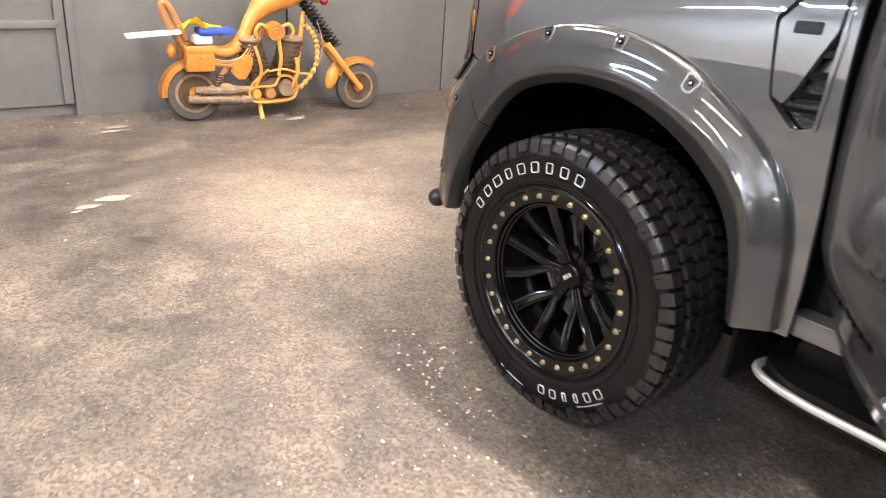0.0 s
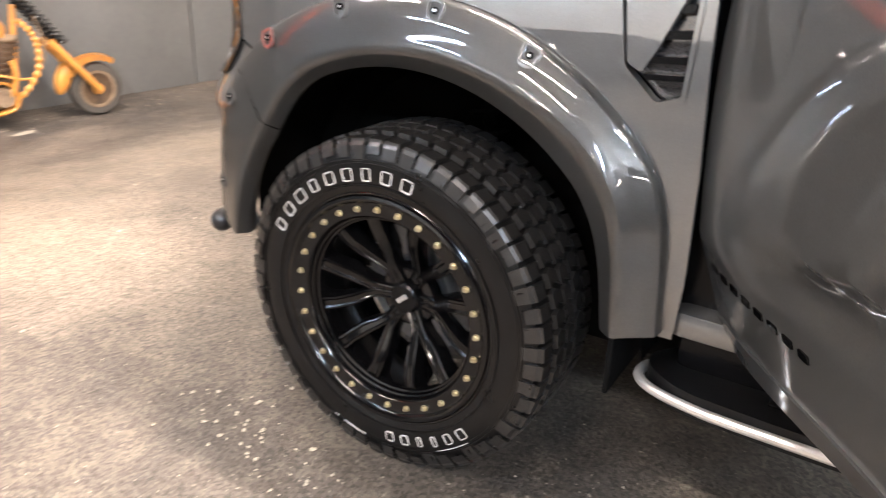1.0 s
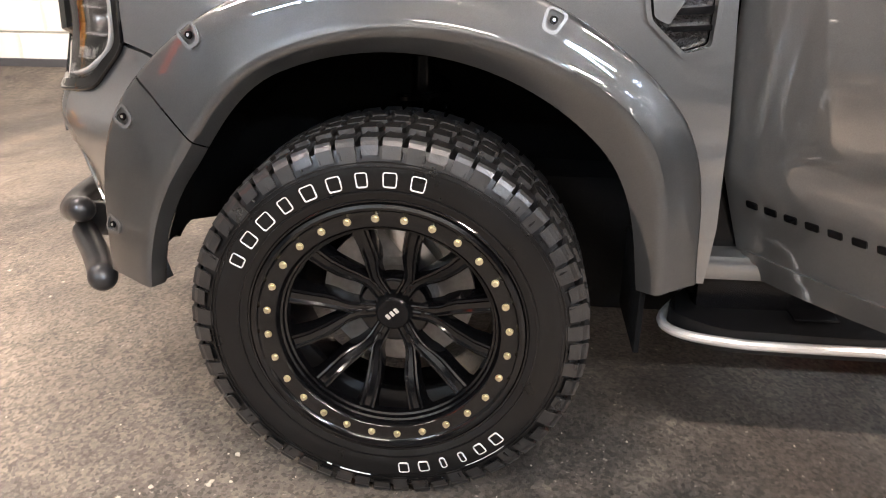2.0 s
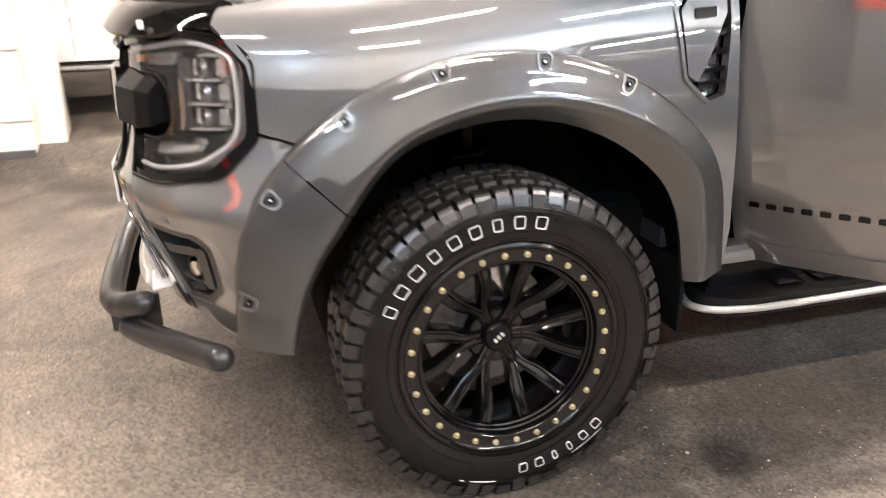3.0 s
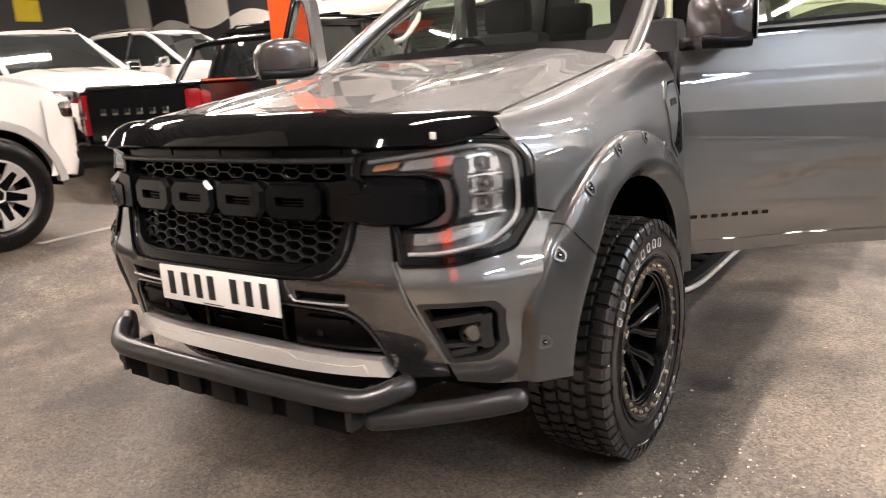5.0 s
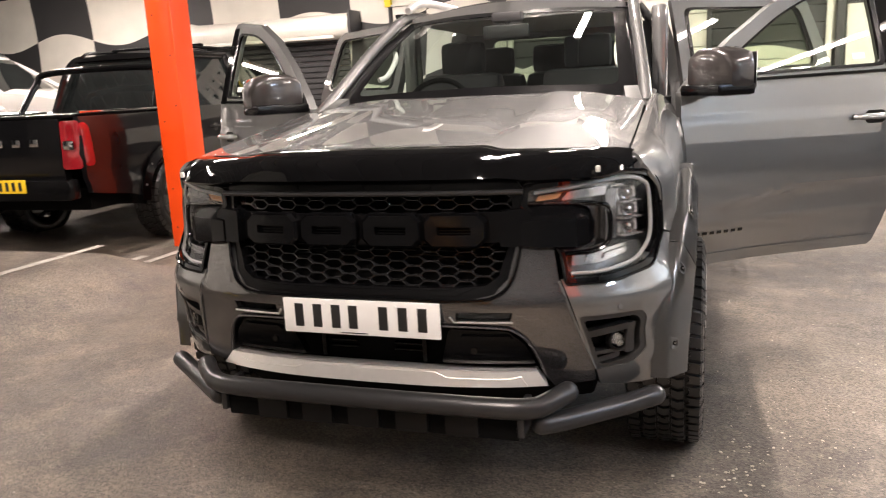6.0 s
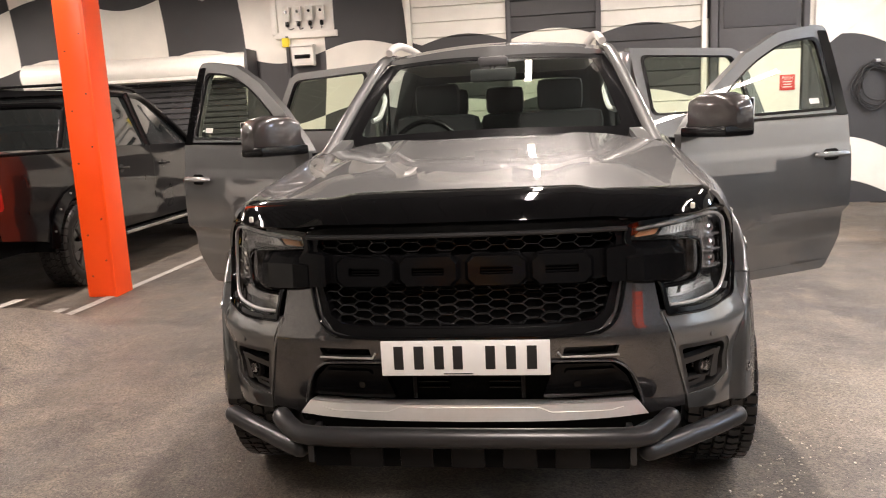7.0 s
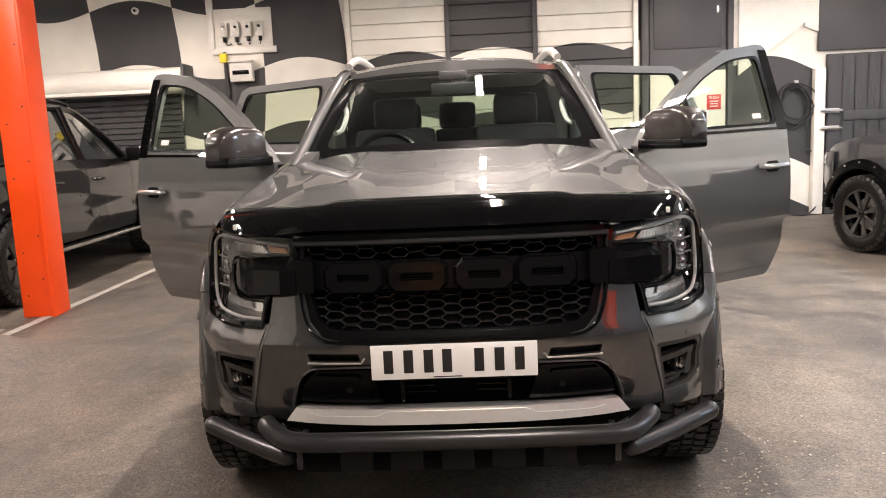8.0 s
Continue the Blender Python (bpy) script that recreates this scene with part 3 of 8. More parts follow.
# tube lamps under the roof
def tube_lamp(x, y, tone, power):
    e = thing("tube_lamp", "long white fluorescent tube lamp under the roof", "ceiling lamp", group="tube lamps", m=Matrix.Translation((x, y, CEIL - 0.3)))
    part("tray", boxed((0, 0, 0.055), (0.05, 1.56, 0.05), 0.008), BOX_GREY, e)
    bm = bmesh.new()
    for dx in (-0.02, 0.02):
        rod(bm, (dx, -0.74, 0), (dx, 0.74, 0), 0.014, seg=8)
    part("tube", bm, TUBE_COOL if tone[0] < 0.9 else TUBE_GLOW if power > 0.6 else TUBE_DIM, e)
    for dy in (-0.6, 0.6):
        part("hanger", rod(bmesh.new(), (0, dy, 0.08), (0, dy, ROOF - CEIL + 0.32), 0.006, seg=6), STEEL, e)
    d = bpy.data.lights.new("tube_light", "AREA")
    d.shape, d.size, d.size_y, d.energy, d.color = "RECTANGLE", 0.07, 1.5, TUBE_POWER * power, tone
    o = new("tube_light", d)
    o.parent = e
    o.matrix_basis = Matrix.Translation((0, 0, -0.03))
    return e


WARM, COOL = (1.0, 0.845, 0.77), (0.68, 0.82, 1.0)
# Unseen layout; powers set by eye, x = 5.6 added to light the flank.
TUBE_ROWS = ((-8.2, (0, 0.9, 0.9, 1.3)), (-4.1, (1.7, 1.15, 0.9, 1.2)), (0.25, (1.35, 2.2, 0.75, 0.9)), (3.3, (0.6, 0.5, 1.7, 1.0)), (5.6, (1.2, 0.55, 2.6, 0.8)))
for lx, powers in TUBE_ROWS:
    for ly, power in zip((-2.7, 0.2, 3.1, 6.0), powers):
        if power:
            tube_lamp(lx, ly, COOL if lx > 5 and ly in (-2.7, 3.1) else WARM, power)

# ---------------------------------------------------------------- the grey pickup
# Its front axle stands at y = 0, its nose points to -y, its left side to +x.
AXLE_Y, AXLE_Z, REAR_Y = -0.014, 0.388, 3.256
plan_y = table((0, 0.25, 0.45, 0.6, 0.70, 0.79, 0.85, 0.893, 0.91), (-0.84, -0.835, -0.812, -0.772, -0.725, -0.65, -0.56, -0.45, -0.36))
nose = table((0.36, 0.42, 0.5, 0.6, 0.69, 0.74, 0.8, 0.9, 1.0, 1.1, 1.2), (-0.075, -0.045, -0.020, 0.008, 0.032, 0.041, 0.022, 0.0, -0.006, -0.022, -0.06))


def front(x, z, off=0.0):
    """A point of the nose's skin, moved out by off."""
    s, a = (1 if x >= 0 else -1), abs(x)
    y = plan_y(a)
    wide = 0.012 * ease((0.84 - z) / 0.12) * ease((a - 0.55) / 0.3) + 0.045 * ease((0.64 - z) / 0.14) * ease((a - 0.72) / 0.13)
    slope = (plan_y(a + 0.004) - plan_y(max(0, a - 0.004))) / (a + 0.004 - max(0, a - 0.004))
    n = Vector((slope, -1)).normalized() * (nose(z) + off)
    return Vector((s * (a + n.x + wide), y + n.y, z))


def side_x(y, z):
    x = 0.925 - 0.85 * max(0, z - 0.93) ** 2 - 0.35 * max(0, 0.62 - z) ** 2
    return x - 0.50 * max(0, -0.2 - y) ** 2


def shut_z(y):
    return 1.158 + (y + 0.521) * 0.137


def both(poly):
    """A half outline, from the middle outwards and back, joined with its mirror image."""
    return [p for p in poly] + [(-x, z) for x, z in reversed(poly) if x > 1e-6]


def mirrored(poly, s):
    return [(s * x, z) for x, z in poly]


def skin(outline, off, depth, step=0.03, holes=()):
    bm = bmesh.new()
    return sheet(bm, outline, lambda x, z: front(x, z, off), holes, step, 0.0) if not depth else shell(bm, outline, lambda x, z: front(x, z, off), lambda x, z: front(x, z, off - depth), holes, step)


def shell(bm, outline, outer, inner, holes=(), step=0.03):
    """A panel between two surfaces."""
    tmp = bmesh.new()

    def mark(u, v):
        return Vector((u, v, 0))
    sheet(tmp, outline, mark, holes, step, 0.0)
    tmp.verts.index_update()
    a = [bm.verts.new(outer(v.co.x, v.co.y)) for v in tmp.verts]
    b = [bm.verts.new(inner(v.co.x, v.co.y)) for v in tmp.verts]
    for f in tmp.faces:
        i = [v.index for v in f.verts]
        bm.faces.new([a[k] for k in i])
        bm.faces.new([b[k] for k in reversed(i)])
    for e in tmp.edges:
        if len(e.link_faces) == 1:
            i, j = e.verts[0].index, e.verts[1].index
            bm.faces.new((a[i], a[j], b[j], b[i]))
    tmp.free()
    return bm


truck = thing("pickup_truck", "dark grey metallic double-cab pickup with all doors open", "pickup truck")

# bonnet
HOOD_BACK = 0.40


def hood_z(x, y):
    a = min(1.0, abs(x) / 0.77)
    ridge = 0.012 * (ease((abs(x) - 0.30) / 0.10) - ease((abs(x) - 0.52) / 0.16))
    nose_drop = 0.35 * max(0, -0.56 - y) ** 2 + 0.02 * max(0, -0.60 - y)
    crown = 0.030 + 0.022 * max(0.0, (y + 0.66) * (0.45 - y))
    return shut_z(y) + crown * (1 - a ** 2.4) + ridge * ease((y + 0.66) / 0.4) - nose_drop


hood_outline = both([(0, -0.665), (0.3, -0.655), (0.55, -0.62), (0.70, -0.575), (0.772, -0.52), (0.772, 0.0), (0.765, 0.30), (0.70, HOOD_BACK - 0.02), (0.4, HOOD_BACK + 0.035), (0, HOOD_BACK + 0.05)])
part("bonnet", shell(bmesh.new(), hood_outline, lambda x, y: (x, y, hood_z(x, y)), lambda x, y: (x, y, hood_z(x, y) - 0.02), (), 0.04), PAINT, truck)


# stone guard on the bonnet's lip
bm = bmesh.new()
cols = []
for k in range(-34, 35):
    x = k / 34 * 0.806
    a = abs(x)
    lo = front(x, 1.104 - 0.010 * ease((a - 0.42) / 0.12) + 0.006 * ease((a - 0.70) / 0.1), 0.045 - 0.033 * (a / 0.806) ** 4)
    ytop = plan_y(a) + 0.155 - 0.03 * (a / 0.8) ** 2
    hi = Vector((x, ytop, 1.176 - 0.016 * (a / 0.8) ** 3 + 0.012 * ease((0.42 - a) / 0.06)))
    curl = math.sqrt(max(0.0, 1 - max(0.0, (a - 0.715) / 0.0915) ** 2))
    mid_ = lo.lerp(hi, 0.62)
    lo, hi = mid_.lerp(lo, 0.25 + 0.75 * curl), mid_.lerp(hi, 0.15 + 0.85 * curl)
    ring = []
    for j in range(9):
        t = j / 8
        p = lo.lerp(hi, t)
        bulge = math.sin(t * math.pi) * 0.028 * (1 - (a / 0.806) ** 6)
        ring.append(p + Vector((0, -bulge * 0.6, bulge)))
    cols.append(ring)
outer = [[bm.verts.new(p) for p in r] for r in cols]
inner = [[bm.verts.new(p + Vector((0, 0.006, -0.006))) for p in r] for r in cols]
n, m_ = len(cols), 9
for i in range(n - 1):
    for j in range(m_ - 1):
        bm.faces.new((outer[i][j], outer[i + 1][j], outer[i + 1][j + 1], outer[i][j + 1]))
        bm.faces.new((inner[i][j], inner[i][j + 1], inner[i + 1][j + 1], inner[i + 1][j]))
    bm.faces.new((outer[i][0], inner[i][0], inner[i + 1][0], outer[i + 1][0]))
    bm.faces.new((outer[i][m_ - 1], outer[i + 1][m_ - 1], inner[i + 1][m_ - 1], inner[i][m_ - 1]))
for i in (0, n - 1):
    for j in range(m_ - 1):
        bm.faces.new((outer[i][j], outer[i][j + 1], inner[i][j + 1], inner[i][j]))
guard = part("bonnet_guard", bm, GLOSS_BLACK, truck, "glossy black bonnet guard")
for s in (-1, 1):
    part("guard_clip", boxed(front(s * 0.70, 1.115, 0.032), (0.012, 0.012, 0.018), 0.003), BOX_GREY, guard)

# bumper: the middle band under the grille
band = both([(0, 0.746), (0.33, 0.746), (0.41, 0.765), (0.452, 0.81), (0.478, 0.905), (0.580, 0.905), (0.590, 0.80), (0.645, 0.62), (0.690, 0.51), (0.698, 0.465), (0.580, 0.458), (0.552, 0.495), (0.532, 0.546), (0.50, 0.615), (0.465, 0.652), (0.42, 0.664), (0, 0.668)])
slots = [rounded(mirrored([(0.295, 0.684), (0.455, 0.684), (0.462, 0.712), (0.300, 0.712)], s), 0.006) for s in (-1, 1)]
bumper = part("bumper", skin(band, 0.0, 0.03, 0.025, slots), PAINT_BAND, truck, "bumper centre in darker grey paint that also holds its shade")
for s in (-1, 1):
    part("slot_backing", skin(mirrored([(0.285, 0.678), (0.47, 0.678), (0.475, 0.718), (0.29, 0.718)], s), -0.02, 0.004, 0.05), SATIN_BLACK, bumper)
    bm = bmesh.new()
    tube(bm, [front(s * x, z, 0.004) for x, z in ((0.28, 0.697), (0.292, 0.680), (0.33, 0.680), (0.40, 0.680), (0.462, 0.680))], 0.0035, 8)
    part("slot_trim", bm, SILVER, bumper)
    # thin painted tube along the lower intake, shaped for the edge's highlight
    bm = bmesh.new()
    tube(bm, smooth_line([front(s * x, z, 0.006) for x, z in ((0.02, 0.668), (0.25, 0.667), (0.42, 0.662), (0.465, 0.650), (0.505, 0.612), (0.536, 0.546), (0.552, 0.50))], 5), 0.004, 8)
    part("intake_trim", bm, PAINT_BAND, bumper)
    part("blade_edge", tube(bmesh.new(), smooth_line([front(s * x, z, 0.002) for x, z in ((0.590, 0.80), (0.616, 0.71), (0.647, 0.62), (0.692, 0.51))], 4), 0.0045, 8), PAINT, bumper)

# bumper corners
corner = [(0.596, 0.800), (0.722, 0.798), (0.805, 0.818), (0.848, 0.868), (0.862, 0.900), (0.884, 0.888), (0.896, 0.872), (0.896, 0.80), (0.889, 0.70), (0.882, 0.60), (0.876, 0.50), (0.872, 0.428), (0.79, 0.436), (0.715, 0.448), (0.694, 0.51), (0.651, 0.62)]
fog_hole = rounded([(0.637, 0.690), (0.788, 0.689), (0.808, 0.655), (0.806, 0.555), (0.775, 0.512), (0.697, 0.502)], 0.012)
for s in (-1, 1):
    c = part("bumper_corner", shell(bmesh.new(), mirrored(corner, s), front, lambda x, z: front(x, z, -0.02), [mirrored(fog_hole, s)], 0.018), PAINT, truck)
    part("fog_pocket", skin(mirrored([(0.618, 0.70), (0.820, 0.70), (0.820, 0.52), (0.68, 0.485)], s), -0.055, 0.004, 0.04), SATIN_BLACK, c)
    # frame ring, blades and fog lamp inside the pocket
    ring_in = rounded([(0.652, 0.674), (0.778, 0.674), (0.796, 0.648), (0.794, 0.560), (0.766, 0.525), (0.707, 0.516)], 0.012)
    part("fog_frame", shell(bmesh.new(), mirrored(fog_hole, s), lambda x, z: front(x, z, -0.004), lambda x, z: front(x, z, -0.05), [mirrored(ring_in, s)], 0.03), FOG_GREY, c)
    for z0, z1, x0, x1, off in ((0.622, 0.642, 0.655, 0.770, -0.010), (0.528, 0.545, 0.69, 0.755, -0.014)):
        part("fog_blade", skin(mirrored(rounded([(x0, z0 - 0.012), (x1, z0 + 0.006), (x1, z1 + 0.008), (x0, z1 - 0.01)], 0.006), s), off, 0.035, 0.03), FOG_GREY, c)
    part("fog_bracket", skin(mirrored(rounded([(0.764, 0.545), (0.784, 0.548), (0.786, 0.650), (0.768, 0.645)], 0.008), s), -0.010, 0.04, 0.03), FOG_GREY, c)
    part("fog_blade", skin(mirrored(rounded([(0.668, 0.548), (0.765, 0.553), (0.765, 0.566), (0.664, 0.560)], 0.004), s), -0.012, 0.035, 0.03), FOG_GREY, c)
    p = front(s * 0.751, 0.592, -0.03)
    q = front(s * 0.751, 0.592, 0.0)
    d = (q - p).normalized()
    part("fog_lamp", rod(bmesh.new(), p - d * 0.02, p + d * 0.012, 0.027, 0.024, 20), REFLECTOR, c)
    part("fog_lens", rod(bmesh.new(), p + d * 0.012, p + d * 0.020, 0.024, 0.018, 20), LENS, c)
    part("fog_bezel", lathe(bmesh.new(), [(0.0, 0.027), (0.016, 0.027), (0.014, 0.033), (0.0, 0.038)], 24), TEXTURED_BLACK, c).matrix_basis = Matrix.Translation(p) @ d.to_track_quat("X", "Z").to_matrix().to_4x4()
    part("parking_sensor", rod(bmesh.new(), front(s * 0.735, 0.712, -0.004), front(s * 0.735, 0.712, 0.0025), 0.0085, seg=16), PAINT, c)

# lower intake: dark back, side blanks with sensors, fins
part("intake_back", skin(both([(0, 0.70), (0.46, 0.69), (0.57, 0.50), (0, 0.49)]), -0.075, 0.005, 0.06), LINER, bumper)
for s in (-1, 1):
    blank = part("intake_blank", skin(mirrored(rounded([(0.27, 0.652), (0.445, 0.648), (0.495, 0.60), (0.525, 0.535), (0.235, 0.532)], 0.012), s), -0.008, 0.03, 0.03), SATIN_BLACK, bumper)
    part("sensor", rod(bmesh.new(), front(s * 0.342, 0.580, -0.008), front(s * 0.342, 0.580, -0.003), 0.011, seg=16), GLOSS_BLACK, blank)
    for x0, x1, z in ((0.30, 0.46, 0.618), (0.27, 0.50, 0.548)):
        part("blank_rib", skin(mirrored(rounded([(x0, z), (x1, z), (x1 - 0.01, z + 0.014), (x0 + 0.01, z + 0.014)], 0.004), s), 0.0, 0.01, 0.04), SATIN_BLACK, blank)
    part("strut", boxed(front(s * 0.175, 0.59, -0.05), (0.014, 0.02, 0.13), 0.002), SATIN_BLACK, bumper)
for k in range(5):
    z = 0.555 + k * 0.020
    for s in (-1, 1):
        part("radiator_fin", boxed((s * 0.115, -0.775, z), (0.10, 0.02, 0.006), 0.001), SATIN_BLACK, bumper)

# silver skid plate
skid = both([(0, 0.518), (0.528, 0.518), (0.556, 0.477), (0.30, 0.471), (0, 0.469)])
sk = part("skid_plate", shell(bmesh.new(), skid, lambda x, z: front(x, z, 0.050 - 0.6 * (z - 0.469)), lambda x, z: front(x, z, -0.03), (), 0.03), SILVER, truck, "satin silver skid plate")
part("skid_face", shell(bmesh.new(), both([(0, 0.512), (0.22, 0.512), (0.26, 0.497), (0.44, 0.497), (0.48, 0.505), (0.50, 0.477), (0.28, 0.4725), (0, 0.4715)]), lambda x, z: front(x, z, 0.056 - 0.6 * (z - 0.469)), lambda x, z: front(x, z, 0.040 - 0.6 * (z - 0.469)), (), 0.03), SILVER, sk)
part("under_tray", skin(both([(0, 0.49), (0.56, 0.49), (0.69, 0.50), (0.69, 0.43), (0.55, 0.36), (0, 0.35)]), -0.06, 0.02, 0.05), LINER, truck)

# number plate with plain bars
pl = part("number_plate", boxed((0, -0.888, 0.687), (0.52, 0.008, 0.111), 0.003, pose(0, 0, 0)), PLATE_WHITE, truck, "white front number plate")
for i, x in enumerate((-0.205, -0.142, -0.079, -0.021, 0.079, 0.142, 0.205)):
    part("plate_bar", boxed((x, -0.8925, 0.689), (0.030, 0.002, 0.074), 0.0008), INK, pl)
for s in (-1, 1):
    part("plate_screw", rod(bmesh.new(), (s * 0.12, -0.892, 0.727), (s * 0.12, -0.8945, 0.727), 0.0045, seg=10), PLATE_WHITE, pl)
part("plate_maker_bar", boxed((-0.02, -0.8925, 0.638), (0.09, 0.001, 0.003)), INK, pl)

# grille
grille = part("grille_back", skin(both([(0, 1.10), (0.47, 1.10), (0.50, 1.0), (0.485, 0.88), (0.45, 0.79), (0.35, 0.74), (0, 0.74)]), -0.085, 0.005, 0.05), LINER, truck)
frame_out = both([(0, 1.102), (0.475, 1.096), (0.505, 1.06), (0.492, 0.90), (0.462, 0.80), (0.415, 0.760), (0.33, 0.744), (0, 0.744)])
frame_in = both([(0, 1.062), (0.462, 1.058), (0.470, 1.03), (0.455, 0.90), (0.425, 0.815), (0.39, 0.79), (0.31, 0.782), (0, 0.782)])
part("grille_frame", skin(frame_out, -0.004, 0.05, 0.03, [frame_in]), SATIN_BLACK, grille)
part("grille_lip", tube(bmesh.new(), smooth_line([front(x, z, 0.004) for x, z in ((-0.495, 0.93), (-0.466, 0.815), (-0.42, 0.764), (-0.33, 0.748), (0, 0.748), (0.33, 0.748), (0.42, 0.764), (0.466, 0.815), (0.495, 0.93))], 6), 0.006, 8), GLOSS_BLACK, grille)
part("top_bar", tube(bmesh.new(), smooth_line([front(x, 1.060, 0.008) for x in (-0.50, -0.3, 0, 0.3, 0.50)], 6), 0.008, 10), POWDER, grille)
for x0, x1 in ((-0.455, -0.215), (-0.12, 0.01), (0.105, 0.225), (0.225, 0.455)):
    part("top_slot_panel", skin(rounded([(x0 + 0.012, 1.072), (x1 + 0.004, 1.072), (x1 - 0.006, 1.096), (x0, 1.096)], 0.003), 0.0, 0.012, 0.05), SATIN_BLACK, grille)


def honeycomb(x_half, z0, z1, cw, ch, off, clip):
    """Hexagon bars, wider than high."""
    bm = bmesh.new()
    done = set()
    step = cw * 0.75
    cols, rows = int(x_half / step) + 1, int((z1 - z0) / ch) + 2
    for c in range(-cols, cols + 1):
        for r in range(rows):
            cx, cz = c * step, z0 + r * ch + (ch / 2 if c % 2 else 0)
            hexa = [(cx - cw / 2, cz), (cx - cw / 4, cz - ch / 2), (cx + cw / 4, cz - ch / 2), (cx + cw / 2, cz), (cx + cw / 4, cz + ch / 2), (cx - cw / 4, cz + ch / 2)]
            for a, b in zip(hexa, hexa[1:] + hexa[:1]):
                mx, mz = (a[0] + b[0]) / 2, (a[1] + b[1]) / 2
                key = (round(mx, 3), round(mz, 3))
                if key in done or not (z0 - 0.002 <= mz <= z1) or abs(mx) > clip(mz):
                    continue
                done.add(key)
                pa, pb = front(a[0], a[1], off), front(b[0], b[1], off)
                d = (pb - pa).normalized()
                nrm = (front(mx, mz, off + 0.01) - front(mx, mz, off)).normalized()
                w = d.cross(nrm)
                vs = []
                for p in (pa, pb):
                    vs.append([bm.verts.new(p + w * e * 0.0027 + nrm * h) for e, h in ((-1, -0.014), (1, -0.014), (0.55, 0.0), (-0.55, 0.0))])
                for i in range(4):
                    bm.faces.new((vs[0][i], vs[0][(i + 1) % 4], vs[1][(i + 1) % 4], vs[1][i]))
    return bm


part("upper_mesh", honeycomb(0.47, 1.008, 1.060, 0.072, 0.029, -0.024, lambda z: 0.465), MESH_BLACK, grille, smooth=0)
part("lower_mesh", honeycomb(0.47, 0.782, 0.905, 0.072, 0.0285, -0.024, lambda z: 0.43 + 0.25 * (z - 0.80)), MESH_BLACK, grille, smooth=0)
for k in range(9):
    part("shutter", boxed((0.02, -0.755, 0.79 + k * 0.014), (0.56, 0.012, 0.004)), SATIN_BLACK, grille)
part("lower_lip", skin(both([(0, 0.775), (0.30, 0.777), (0.36, 0.785), (0.30, 0.762), (0, 0.758)]), 0.0, 0.012, 0.04), SATIN_BLACK, grille)

# crossbar with four plain raised blocks, and the square ends that run into the lamps
bar = part("grille_bar", skin(both([(0, 0.996), (0.45, 1.002), (0.47, 0.99), (0.47, 0.925), (0.45, 0.912), (0, 0.905)]), -0.012, 0.03, 0.04), SATIN_BLACK, truck)
for xc in (-0.305, -0.105, 0.105, 0.300):
    w = 0.096
    o = [(xc - w, 0.925), (xc - w + 0.024, 0.901), (xc + w - 0.024, 0.901), (xc + w, 0.925), (xc + w, 0.980), (xc + w - 0.024, 1.004), (xc - w + 0.024, 1.004), (xc - w, 0.980)]
    h = rounded([(xc - w * 0.52, 0.940), (xc + w * 0.52, 0.940), (xc + w * 0.52, 0.966), (xc - w * 0.52, 0.966)], 0.005, 2)
    mid_o = [(xc + (x - xc) * 0.90, 0.9525 + (z - 0.9525) * 0.86) for x, z in o]
    blk = part("raised_block", skin(o, 0.012, 0.030, 0.04, [h]), BAR_BLACK, bar)
    part("block_face", skin(mid_o, 0.023, 0.014, 0.04, [h]), BAR_BLACK, blk)
    bm = bmesh.new()
    ring_a = [bm.verts.new(front(x, z, 0.012)) for x, z in o]
    ring_b = [bm.verts.new(front(x, z, 0.0232)) for x, z in mid_o]
    for k in range(8):
        bm.faces.new((ring_a[k], ring_a[(k + 1) % 8], ring_b[(k + 1) % 8], ring_b[k]))
    part("block_chamfer", bm, BAR_BLACK, blk, smooth=0)
    for k in range(3):
        part("block_slat", skin([(xc - w * 0.51, 0.941 + k * 0.009), (xc + w * 0.51, 0.941 + k * 0.009), (xc + w * 0.51, 0.945 + k * 0.009), (xc - w * 0.51, 0.945 + k * 0.009)], 0.008, 0.006, 0.06), SATIN_BLACK, blk)
for s in (-1, 1):
    part("bar_clamp", skin(mirrored(rounded([(0.432, 0.905), (0.515, 0.905), (0.52, 1.0), (0.50, 1.014), (0.432, 1.006)], 0.008), s), 0.022, 0.05, 0.03), SATIN_BLACK, bar)
    # bevelled block beside the lamp
    bm = bmesh.new()
    rings = []
    for x, z0, z1, off in ((0.49, 0.896, 1.008, 0.026), (0.54, 0.890, 1.014, 0.030), (0.640, 0.884, 1.012, 0.018), (0.676, 0.890, 1.006, 0.004), (0.700, 0.900, 0.998, -0.016), (0.716, 0.91, 0.985, -0.05)):
        mid = z1 - 0.035
        loop = [front(s * x, z0 + 0.01, off - 0.07), front(s * x, z0, off - 0.02), front(s * x, z0 + 0.012, off), front(s * x, mid, off), front(s * x, z1, off - 0.035), front(s * x, z1 - 0.004, off - 0.08)]
        rings.append([bm.verts.new(p) for p in loop])
    for a, b in zip(rings, rings[1:]):
        for i in range(6):
            bm.faces.new((a[i], a[(i + 1) % 6], b[(i + 1) % 6], b[i]))
    bm.faces.new(rings[0])
    bm.faces.new(rings[-1][::-1])
    part("bar_end", bm, BAR_BLACK, bar, smooth=14)

